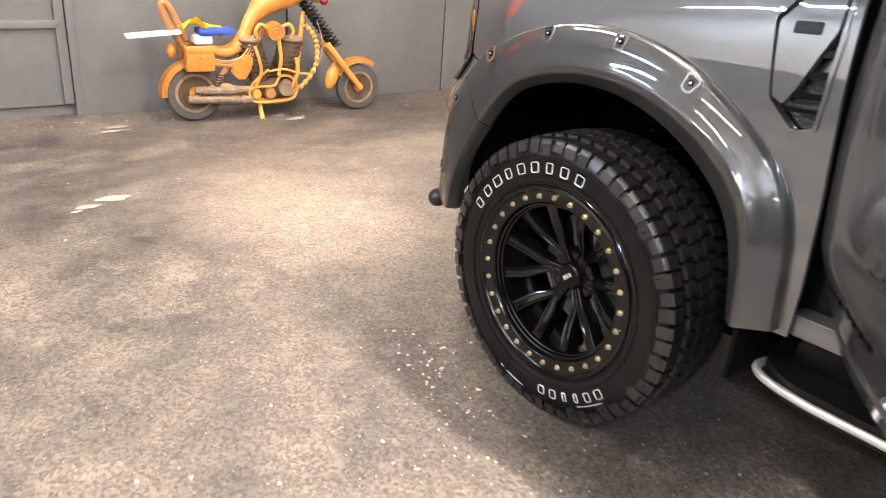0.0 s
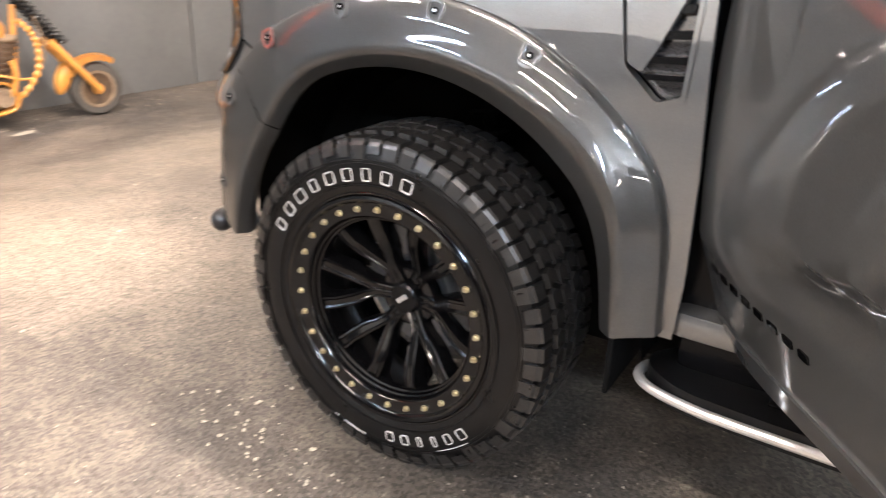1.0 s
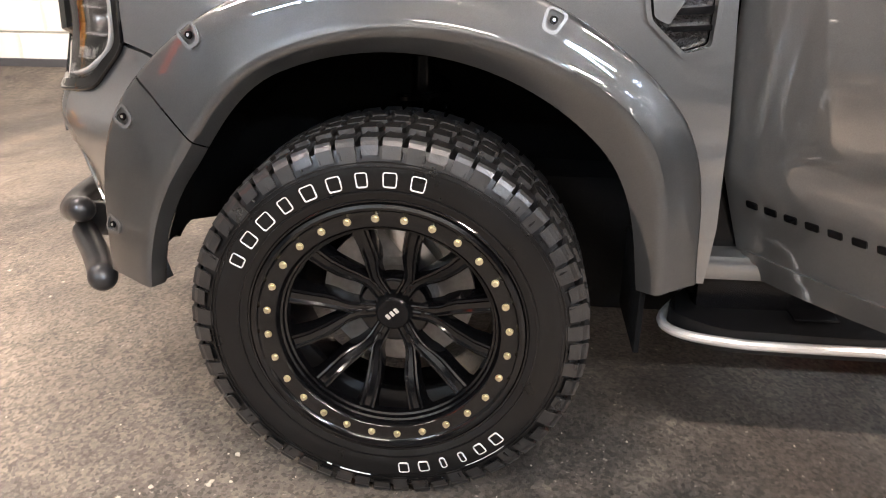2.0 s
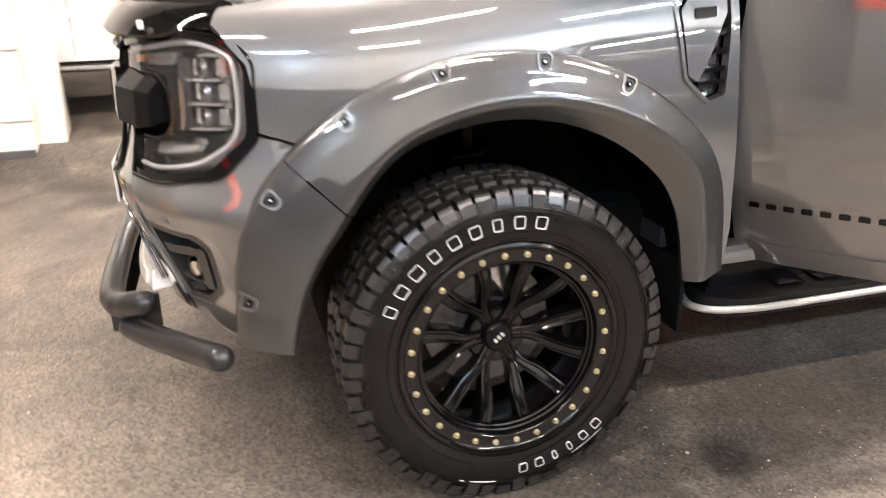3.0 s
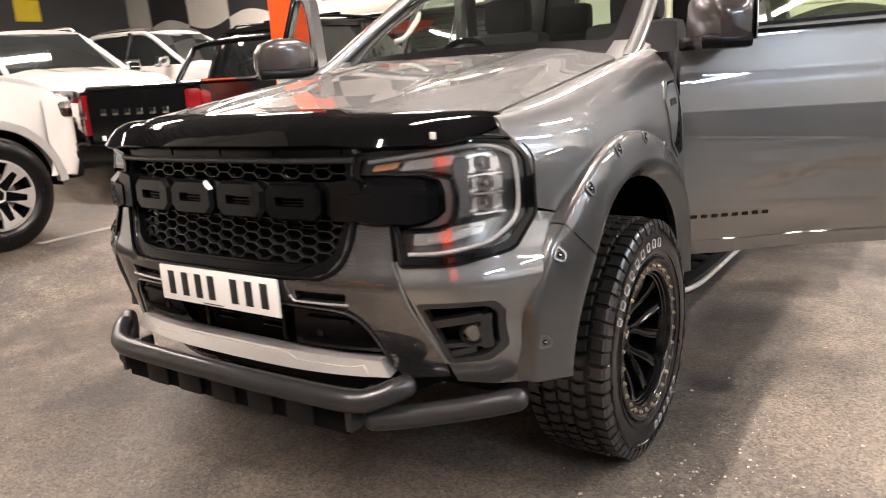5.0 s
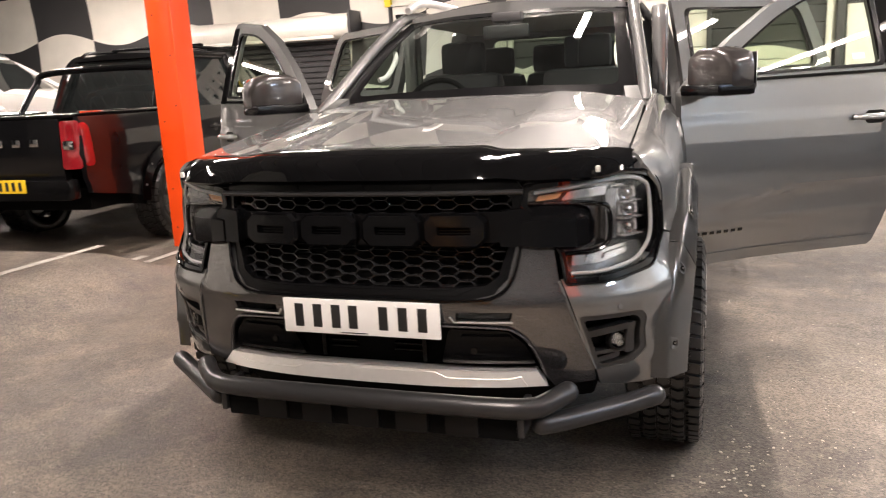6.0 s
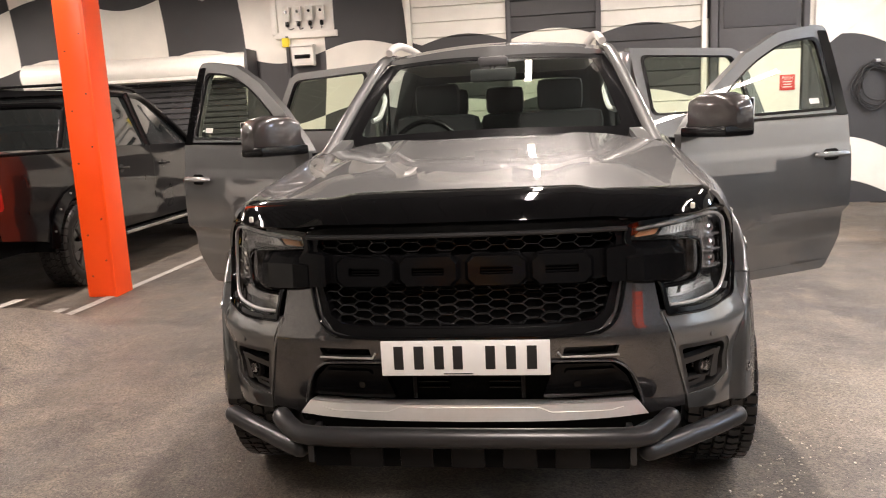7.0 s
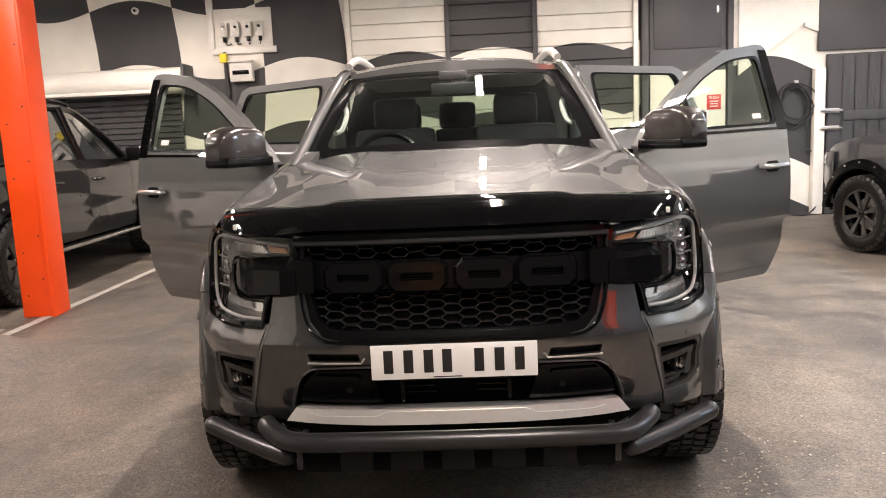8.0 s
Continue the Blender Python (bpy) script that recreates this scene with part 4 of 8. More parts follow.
# head lamps
lamp_round = [0.01, 0.02, 0.02, 0.02, 0.016, 0.018, 0.03, 0.01, 0.01, 0.01]
lamp_out = rounded([(0.502, 1.074), (0.792, 1.103), (0.850, 1.090), (0.870, 1.045), (0.869, 0.893), (0.832, 0.812), (0.726, 0.789), (0.608, 0.789), (0.598, 0.88), (0.490, 1.020)], lamp_round)
lamp_in = rounded([(0.518, 1.062), (0.788, 1.092), (0.842, 1.079), (0.8595, 1.038), (0.858, 0.897), (0.820, 0.829), (0.718, 0.806), (0.620, 0.804), (0.610, 0.88), (0.510, 1.022)], lamp_round)
lens_edge = rounded([(0.518, 1.062), (0.788, 1.092), (0.842, 1.079), (0.8595, 1.038), (0.858, 0.897), (0.820, 0.829), (0.718, 0.806), (0.620, 0.804), (0.614, 0.868), (0.700, 0.876), (0.738, 0.905), (0.738, 0.985), (0.705, 1.012), (0.512, 1.022)], lamp_round[:8] + [0.01, 0.03, 0.03, 0.03, 0.03, 0.01])
for s in (-1, 1):
    hl = part("headlamp", shell(bmesh.new(), mirrored(lamp_out, s), lambda x, z: front(x, z, 0.004), lambda x, z: front(x, z, -0.06), [mirrored(lamp_in, s)], 0.025), GLOSS_BLACK, truck)
    rim_line = [front(s * x, z, 0.005) for x, z in lamp_out]
    part("lamp_rim", tube(bmesh.new(), rim_line + rim_line[:2], 0.0045, 8, cap=False), GLOSS_BLACK, hl)
    part("lamp_back", skin(mirrored(lamp_out, s), -0.066, 0.004, 0.04), LAMP_DARK, hl)
    part("lens", skin(mirrored(lens_edge, s), -0.003, 0.0, 0.025), LENS, hl).visible_shadow = False
    path = [(0.626, 0.815), (0.70, 0.816), (0.775, 0.829), (0.814, 0.850), (0.8465, 0.903), (0.8485, 1.026), (0.835, 1.062), (0.786, 1.080), (0.66, 1.066), (0.532, 1.052)]
    bm = bmesh.new()
    tube(bm, smooth_line([front(s * x, z, -0.009) for x, z in path], 6), 0.0058, 10)
    part("light_guide", bm, LIGHT_BAR, hl, "frosted white light guide")
    bm = bmesh.new()
    tube(bm, smooth_line([front(s * x, z, -0.010) for x, z in ((0.614, 0.872), (0.700, 0.877), (0.736, 0.905), (0.738, 0.985), (0.705, 1.013), (0.512, 1.022))], 6), 0.0075, 8)
    part("notch_rim", bm, GLOSS_BLACK, hl)
    part("indicator", skin(mirrored(rounded([(0.535, 1.026), (0.60, 1.032), (0.615, 1.050), (0.545, 1.042)], 0.005), s), -0.022, 0.012, 0.02), AMBER, hl, "amber indicator lens")
    ir = part("inner_reflector", skin(mirrored(rounded([(0.61, 1.026), (0.735, 1.034), (0.745, 1.060), (0.63, 1.050)], 0.004), s), -0.024, 0.012, 0.02), CELL, hl)
    for k in range(9):
        x = 0.622 + 0.0125 * k
        part("reflector_rib", skin(mirrored([(x, 1.0285 + 0.07 * (x - 0.61)), (x + 0.004, 1.0285 + 0.07 * (x - 0.61)), (x + 0.010, 1.048 + 0.07 * (x - 0.61)), (x + 0.006, 1.048 + 0.07 * (x - 0.61))], s), -0.0215, 0.004, 0.05), REFLECTOR, ir)
    for xz in ((0.806, 1.030), (0.809, 0.981), (0.806, 0.930)):
        p, q = front(s * xz[0], xz[1], -0.050), front(s * xz[0], xz[1], -0.02)
        d = ((q - p).normalized() + Vector((0, -1.1, 0))).normalized()
        mm = Matrix.Translation(p) @ d.to_track_quat("X", "Z").to_matrix().to_4x4()
        part("projector", lathe(bmesh.new(), [(0.0, 0.002), (0.0, 0.019), (0.024, 0.0225), (0.030, 0.019), (0.024, 0.002)], 20), LAMP_DARK, hl).matrix_basis = mm
        part("cell_shelf", skin(mirrored(rounded([(0.776, xz[1] - 0.027), (0.831, xz[1] - 0.025), (0.831, xz[1] - 0.021), (0.776, xz[1] - 0.023)], 0.002), s), -0.014, 0.036, 0.03), CELL, hl)
        part("projector_lens", lathe(bmesh.new(), [(0.020, 0.002), (0.022, 0.015), (0.031, 0.010), (0.034, 0.002)], 18), REFLECTOR, hl).matrix_basis = mm
        for dx in (-0.022, 0.018):
            part("cell_facet", skin(mirrored(rounded([(xz[0] + dx - 0.008, xz[1] - 0.017), (xz[0] + dx + 0.008, xz[1] - 0.016), (xz[0] + dx + 0.007, xz[1] + 0.016), (xz[0] + dx - 0.007, xz[1] + 0.015)], 0.003), s), -0.036, 0.008, 0.03), CELL, hl)
    part("reflector_bowl", skin(mirrored(rounded([(0.768, 0.898), (0.830, 0.905), (0.833, 1.058), (0.770, 1.052)], 0.012), s), -0.052, 0.004, 0.02), REFLECTOR, hl)
    part("lower_bowl", skin(mirrored(rounded([(0.632, 0.832), (0.715, 0.836), (0.790, 0.856), (0.800, 0.884), (0.64, 0.870)], 0.010), s), -0.030, 0.006, 0.02), REFLECTOR, hl)
    for x0, x1 in ((0.668, 0.712), (0.718, 0.782)):
        part("low_facet", skin(mirrored(rounded([(x0, 0.842 + 0.05 * (x0 - 0.66)), (x1, 0.842 + 0.2 * (x1 - 0.70)), (x1 + 0.008, 0.868 + 0.05 * (x1 - 0.66)), (x0 + 0.010, 0.864)], 0.004), s), -0.020, 0.010, 0.02), CELL, hl)
    part("lamp_divider", skin(mirrored(rounded([(0.700, 0.874), (0.745, 0.882), (0.825, 0.896), (0.822, 0.906), (0.75, 0.900)], 0.004), s), -0.014, 0.02, 0.03), SATIN_BLACK, hl)
    part("lamp_cheek", skin(mirrored(rounded([(0.735, 0.892), (0.768, 0.896), (0.772, 1.050), (0.74, 1.046)], 0.01), s), -0.03, 0.03, 0.03), LAMP_DARK, hl)

# wings
V0, V1 = 0.98, 1.30


def wing(s, y, v, off=0.0):
    if v <= V0:
        return Vector((s * (side_x(y, v) + off), y, v))
    a = min(1.0, (v - V0) / (V1 - V0)) * 0.5 * math.pi
    x0, xh, zh = side_x(y, V0), 0.778, shut_z(y) - 0.004
    lean = math.sin(a)
    return Vector((s * (xh + (x0 - xh) * math.cos(a) ** 0.9 + off * math.cos(a)), y, V0 + (zh - V0) * lean + off * lean))


arch_pts = [(AXLE_Y + 0.555 * math.cos(a), AXLE_Z + 0.555 * math.sin(a)) for a in [radians(v) for v in np.linspace(134, 10, 32)]]
wing_outline = [(-0.522, 0.905)] + [(-0.43, 0.876)] + arch_pts + [(0.575, 0.485), (0.582, 0.60), (0.575, 0.8), (0.56, 1.0), (0.55, 1.12), (0.545, 1.30), (0.30, V1), (-0.10, V1), (-0.50, V1), (-0.57, 1.28), (-0.590, 1.18), (-0.560, 1.10), (-0.532, 1.05), (-0.523, 0.98)]
vent_hole = rounded([(0.395, 1.075), (0.445, 1.118), (0.525, 1.118), (0.530, 1.05), (0.525, 0.925), (0.485, 0.912), (0.425, 0.965)], 0.008)
for s in (-1, 1):
    w = part("wing", shell(bmesh.new(), wing_outline, lambda y, v: wing(s, y, v), lambda y, v: wing(s, y, v, -0.012), [vent_hole], 0.028), PAINT, truck)
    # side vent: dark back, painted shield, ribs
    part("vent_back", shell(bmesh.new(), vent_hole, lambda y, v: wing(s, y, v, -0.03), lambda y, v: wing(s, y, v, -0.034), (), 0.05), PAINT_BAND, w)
    rim_out = rounded([(0.385, 1.078), (0.44, 1.127), (0.533, 1.127), (0.538, 1.05), (0.532, 0.918), (0.482, 0.903), (0.417, 0.962)], 0.008)
    part("vent_rim", shell(bmesh.new(), rim_out, lambda y, v: wing(s, y, v, 0.006), lambda y, v: wing(s, y, v, -0.02), [vent_hole], 0.03), PAINT, w)
    part("vent_shield", shell(bmesh.new(), rounded([(0.404, 1.072), (0.449, 1.111), (0.519, 1.111), (0.521, 1.062), (0.452, 0.958), (0.428, 0.970)], 0.006), lambda y, v: wing(s, y, v, 0.004), lambda y, v: wing(s, y, v, -0.015), (), 0.03), PAINT, w)
    for k in range(6):
        z = 1.085 - k * 0.027
        part("vent_rib", shell(bmesh.new(), [(0.46, z - 0.004), (0.524, z), (0.524, z + 0.009), (0.455, z + 0.005)], lambda y, v: wing(s, y, v, -0.002), lambda y, v: wing(s, y, v, -0.028), (), 0.06), SATIN_BLACK, w)
    part("vent_badge_bar", shell(bmesh.new(), rounded([(0.437, 1.056), (0.492, 1.056), (0.492, 1.072), (0.437, 1.072)], 0.003), lambda y, v: wing(s, y, v, 0.007), lambda y, v: wing(s, y, v, 0.002), (), 0.06), GLOSS_BLACK, w)


# wheel arch flares: a profile swept round the wheel
def flare_edge(deg):
    return 0.661 - 0.08 * ease((42 - deg) / 32) - 0.058 * ease((deg - 140) / 34)


def flare_point(s, deg, r, x):
    a = radians(deg)
    y, z = AXLE_Y + r * math.cos(a), AXLE_Z + r * math.sin(a)
    base = 0.937 - 0.55 * max(0, -0.30 - y) ** 2
    return Vector((s * (base + x - 0.937), y, z))


flare_crease = table((5, 25, 48, 58, 84, 117, 140, 180), (0.24, 0.34, 0.44, 0.40, 0.28, 0.17, 0.13, 0.12))


def flare_profile(deg):
    """Rolled lip, a crease, then a nearly flat face with a stepped outer edge."""
    ro = flare_edge(deg)
    k = 0.050 * ease((45 - deg) / 35) + 0.045 * ease((deg - 112) / 30)
    ri, c = 0.519 - k, flare_crease(deg)
    across = [(0.0, 0.944), (0.25 * c, 0.953), (0.75 * c, 0.970), (0.94 * c, 0.9755), (c + 0.03, 0.9775), (c + 0.10, 0.977), (c + 0.25 * (0.92 - c), 0.9735), (c + 0.62 * (0.92 - c), 0.963), (0.94, 0.9525), (0.97, 0.949), (0.988, 0.944), (1.0, 0.934), (1.0, 0.90)]
    return [(ri + 0.011, 0.915), (ri + 0.002, 0.930)] + [(ri + (ro - ri) * q, x) for q, x in across]


def flare(s, d0, d1, n):
    bm = bmesh.new()
    rings = [[bm.verts.new(flare_point(s, d, r, x)) for r, x in flare_profile(d)] for d in np.linspace(d0, d1, n)]
    for a, b in zip(rings, rings[1:]):
        for i in range(len(a) - 1):
            bm.faces.new((a[i], a[i + 1], b[i + 1], b[i]))
    bmesh.ops.solidify(bm, geom=bm.faces[:], thickness=0.003)
    return bm


def flare_screw(s, deg, r, parent):
    x = 0.9575
    p = flare_point(s, deg, r, x + 0.001)
    up = (flare_point(s, deg, r + 0.02, x - 0.004) - p).normalized()
    nrm = Vector((s, 0, 0.0)) + 0.28 * Vector((0, math.cos(radians(deg)), math.sin(radians(deg))))
    side = up.cross(nrm).normalized()
    nrm = side.cross(up).normalized()
    mm = Matrix((( *side, 0), (*up, 0), (*nrm, 0), (0, 0, 0, 1))).transposed()
    mm = Matrix.Translation(p) @ mm
    bm = bmesh.new()
    shape = rounded([(-0.021, 0.018), (0.021, 0.018), (0.014, -0.024), (-0.014, -0.024)], 0.013, 5)
    hole = rounded([(-0.015, 0.014), (0.015, 0.014), (0.009, -0.018), (-0.009, -0.018)], 0.009, 5)
    shell(bm, shape, lambda u, v: mm @ Vector((u, v, 0.0009 - 0.0006 * (v > 0))), lambda u, v: mm @ Vector((u, v, -0.004)), [hole], 0.02)
    boss = part("screw_pocket", bm, PAINT, parent)
    bm = bmesh.new()
    rod(bm, mm @ Vector((0, -0.001, -0.002)), mm @ Vector((0, -0.001, 0.002)), 0.0072, 0.0062, 12)
    part("screw", bm, SATIN_BLACK, boss)
    rod(bm2 := bmesh.new(), mm @ Vector((0, -0.001, 0.002)), mm @ Vector((0, -0.001, 0.0028)), 0.003, 0.0025, 8)
    part("screw_socket", bm2, STEEL, boss)


for s in (-1, 1):
    fl = part("arch_flare", flare(s, 11, 134.8, 60), PAINT, truck, "grey wheel arch flare with exposed screws")
    for deg, r in ((23.5, 0.575), (46.5, 0.625), (64.5, 0.642), (83, 0.642), (103, 0.642), (122.5, 0.645)):
        flare_screw(s, deg, r, fl)
    fl2 = part("bumper_flare", flare(s, 135.15, 174, 26), PAINT, truck, "grey flare on the bumper corner")
    for deg, r in ((142, 0.636), (163.5, 0.592)):
        flare_screw(s, deg, r, fl2)

# liners and inner structure round the front wheels
for s in (-1, 1):
    for cy, big in ((AXLE_Y, 0.545), (REAR_Y, 0.52)):
        bm = bmesh.new()
        rings = []
        for d in np.linspace(4, 174, 36):
            a = radians(d)
            x_out = 0.925 - (0.9 * max(0, -0.2 - big * math.cos(a)) ** 2 if cy < 1 else 0)
            rings.append([bm.verts.new((s * x, cy + r * math.cos(a), AXLE_Z + r * math.sin(a))) for x, r in ((x_out, big), (0.60, big + 0.005), (0.55, big - 0.05), (0.52, 0.12))])
        for a, b in zip(rings, rings[1:]):
            for i in range(3):
                bm.faces.new((a[i], a[i + 1], b[i + 1], b[i]))
        bmesh.ops.solidify(bm, geom=bm.faces[:], thickness=0.004)
        part("arch_liner", bm, LINER, truck)
    bm = bmesh.new()
    spring = [Vector((s * 0.60 + 0.055 * math.cos(t), AXLE_Y + 0.02 + 0.055 * math.sin(t), 0.45 + t * 0.0085)) for t in np.linspace(0, 2 * math.pi * 6.5, 110)]
    tube(bm, spring, 0.008, 6)
    part("coil_spring", bm, SATIN_BLACK, truck)
    part("damper", rod(bmesh.new(), (s * 0.60, AXLE_Y + 0.02, 0.40), (s * 0.60, AXLE_Y + 0.02, 0.85), 0.026, seg=12), SATIN_BLACK, truck)
    part("mud_flap", boxed((s * 0.81, 0.465, 0.42), (0.22, 0.012, 0.19), 0.004, Matrix.Translation((0, 0, 0))), LINER, truck)
part("engine_bay", boxed((0, -0.12, 0.72), (1.02, 1.1, 0.55), 0.04), LINER, truck)
# Unseen underside, enlarged and filled in to block light under the truck.
part("chassis", boxed((0, 1.95, 0.44), (1.3, 4.7, 0.34), 0.05), LINER, truck)
for y in (AXLE_Y, REAR_Y):
    part("axle", rod(bmesh.new(), (-0.74, y, AXLE_Z - 0.03), (0.74, y, AXLE_Z - 0.03), 0.05, seg=12), LINER, truck)
part("gearbox", boxed((0, 0.55, 0.33), (0.55, 1.5, 0.2), 0.06), LINER, truck)

# tube bumper bar
BARZ = 0.442
main = [(-0.622, -0.822, 0.470), (-0.60, -0.848, 0.462), (-0.57, -0.873, 0.450), (-0.53, -0.897, BARZ), (-0.42, -0.918, BARZ), (0.0, -0.925, BARZ), (0.42, -0.918, BARZ), (0.53, -0.897, BARZ), (0.57, -0.873, 0.450), (0.60, -0.848, 0.462), (0.622, -0.822, 0.470)]
tb = part("tube_bar", capsule(bmesh.new(), smooth_line(main, 5), 0.0315, 20), POWDER, truck, "black powder-coated steel tube bumper bar")
for s in (-1, 1):
    low = [(s * 0.552, -0.868, 0.382), (s * 0.61, -0.826, 0.382), (s * 0.68, -0.774, 0.386), (s * 0.78, -0.705, 0.396), (s * 0.862, -0.655, 0.412)]
    part("corner_tube", capsule(bmesh.new(), smooth_line(low, 5), 0.0315, 20), POWDER, tb)
    part("bar_bracket", boxed((s * 0.50, -0.86, 0.40), (0.02, 0.12, 0.09), 0.004), POWDER, tb)
plate_ = part("bar_plate", boxed((0, -0.90, 0.375), (0.98, 0.012, 0.075), 0.004), LINER, tb)
for k in range(5):
    part("bar_louvre", boxed((-0.32 + k * 0.16, -0.912, 0.376), (0.105, 0.016, 0.07), 0.006), TEXTURED_BLACK, plate_)


# ---------------------------------------------------------------- wheels
def spoke_set(parent, count, material_, outer_r, face):
    """Split spokes: the arms leave the hub in pairs, step out at mid length and reach the rim evenly spaced."""
    first = None
    for k in range(count):
        m = Matrix.Rotation(2 * math.pi * (k + 0.5) / count, 4, "X")
        if first is None:
            bm = bmesh.new()
            for sgn in (-1, 1):
                rings = []
                for r, c, w, x, t in ((0.036, 0.0060, 0.0125, 0.034, 0.030), (0.070, 0.0070, 0.0130, 0.040, 0.034), (0.086, 0.0100, 0.0145, 0.046, 0.036), (0.100, 0.0165, 0.0150, 0.052, 0.036), (0.110, 0.0220, 0.0180, 0.056, 0.036), (0.130, 0.0320, 0.0195, 0.066, 0.038), (0.165, 0.0445, 0.0190, 0.081, 0.040), (outer_r, 0.0535, 0.0205, 0.090, 0.044), (outer_r + 0.008, 0.0555, 0.020, 0.078, 0.03)):
                    rings.append([bm.verts.new(Vector((x + dx, sgn * (c + q * w), r))) for q, dx in ((-1, -t), (-0.95, -0.011), (-0.78, -0.001), (-0.55, 0.0), (-0.30, -0.0035), (0.30, -0.0035), (0.55, 0.0), (0.78, -0.001), (0.95, -0.011), (1.0, -t))])
                n = len(rings[0])
                for a, b in zip(rings, rings[1:]):
                    for i in range(n - 1):
                        bm.faces.new((a[i], a[i + 1], b[i + 1], b[i]))
                    bm.faces.new((a[n - 1], a[0], b[0], b[n - 1]))
                bm.faces.new(rings[0])
                bm.faces.new(rings[-1])
            first = part("spoke", bm, material_, parent, smooth=20)
            first.matrix_basis = m
        else:
            again(first, m)


def tread_blocks(radius, half, count=46):
    """Chunky all-terrain blocks: two shoulder rows with lugs on the sidewall and three zigzag inner rows, each block a tapered prism on the drum."""
    bm = bmesh.new()
    rnd_ = random.Random(11)

    def prism(pts, r0, r1, shrink):
        xm, am = sum(p[0] for p in pts) / len(pts), sum(p[1] for p in pts) / len(pts)
        rows = []
        for r, k in ((r0, 1.0), (r1, shrink)):
            rows.append([bm.verts.new((xm + (x - xm) * k, r * math.cos(am + (a - am) * k), r * math.sin(am + (a - am) * k))) for x, a in pts])
        n = len(pts)
        bm.faces.new(rows[1])
        for i in range(n):
            bm.faces.new((rows[0][i], rows[0][(i + 1) % n], rows[1][(i + 1) % n], rows[1][i]))
    st = 2 * math.pi / count
    for k in range(count):
        a = k * st
        for s in (-1, 1):
            deep = 0.016 * (k % 3 == 0) + 0.007 * (k % 3 == 1)
            a0, a1 = a + st * 0.05, a + st * (0.86 if k % 2 else 0.78)
            notch = st * rnd_.uniform(0.10, 0.22)
            # shoulder block with a nick in its inner edge
            prism([(s * half * 0.58, a0), (s * (half - 0.006), a0 + 0.012 * s), (s * (half - 0.006), a1 + 0.012 * s), (s * half * 0.58, a1), (s * half * 0.66, a1 - notch), (s * half * 0.66, a0 + notch)], radius - 0.014, radius - 0.005, 0.94)
            # lug that folds down the sidewall
            rr = radius - 0.008
            vs = []
            for x, r in ((half * 0.93, rr + 0.001), (half - 0.002, rr - 0.010), (half + 0.004, rr - 0.026 - deep), (half * 0.96, rr - 0.022 - deep)):
                for aa in (a0 + 0.012 * s, a1 + 0.012 * s):
                    vs.append(bm.verts.new((s * x, r * math.cos(aa), r * math.sin(aa))))
            for i in range(0, 6, 2):
                bm.faces.new((vs[i], vs[i + 1], vs[i + 3], vs[i + 2]))
            bm.faces.new((vs[6], vs[7], vs[1], vs[0]))
            bm.faces.new((vs[0], vs[2], vs[4], vs[6]))
            bm.faces.new((vs[1], vs[7], vs[5], vs[3]))
            b0, b1 = a + st * 0.28, a + st * 1.08
            prism([(s * half * 0.20, b0), (s * half * 0.36, b0 + st * 0.22), (s * half * 0.54, b0 + st * 0.05), (s * half * 0.54, b1), (s * half * 0.38, b1 + st * 0.18), (s * half * 0.20, b1 - st * 0.10)], radius - 0.014, radius, 0.90)
        prism([(-half * 0.16, a + st * 0.05), (0.0, a + st * 0.28), (half * 0.16, a + st * 0.12), (half * 0.16, a + st * 0.90), (0.0, a + st * 1.06), (-half * 0.16, a + st * 0.82)], radius - 0.014, radius, 0.90)
    return bm


def arc_letters(bm, r0, r1, x, width):
    """An outlined plain block on the sidewall, where the raised white writing stands."""
    w, rm, th = width * 0.46, (r0 + r1) / 2, 0.0021
    lo, hi = r0 - rm, r1 - rm

    def at(u, v, off):
        r = rm + v
        return Vector((x - 0.10 * (r - 0.30) + off, r * math.cos(u / rm), -r * math.sin(u / rm)))
    shape = rounded([(-w, lo), (w, lo), (w, hi), (-w, hi)], 0.006, 3)
    shell(bm, shape, lambda u, v: at(u, v, 0.0026), lambda u, v: at(u, v, -0.003), [rounded([(-w + th, lo + th), (w - th, lo + th), (w - th, hi - th), (-w + th, hi - th)], 0.003, 2)], 0.05)


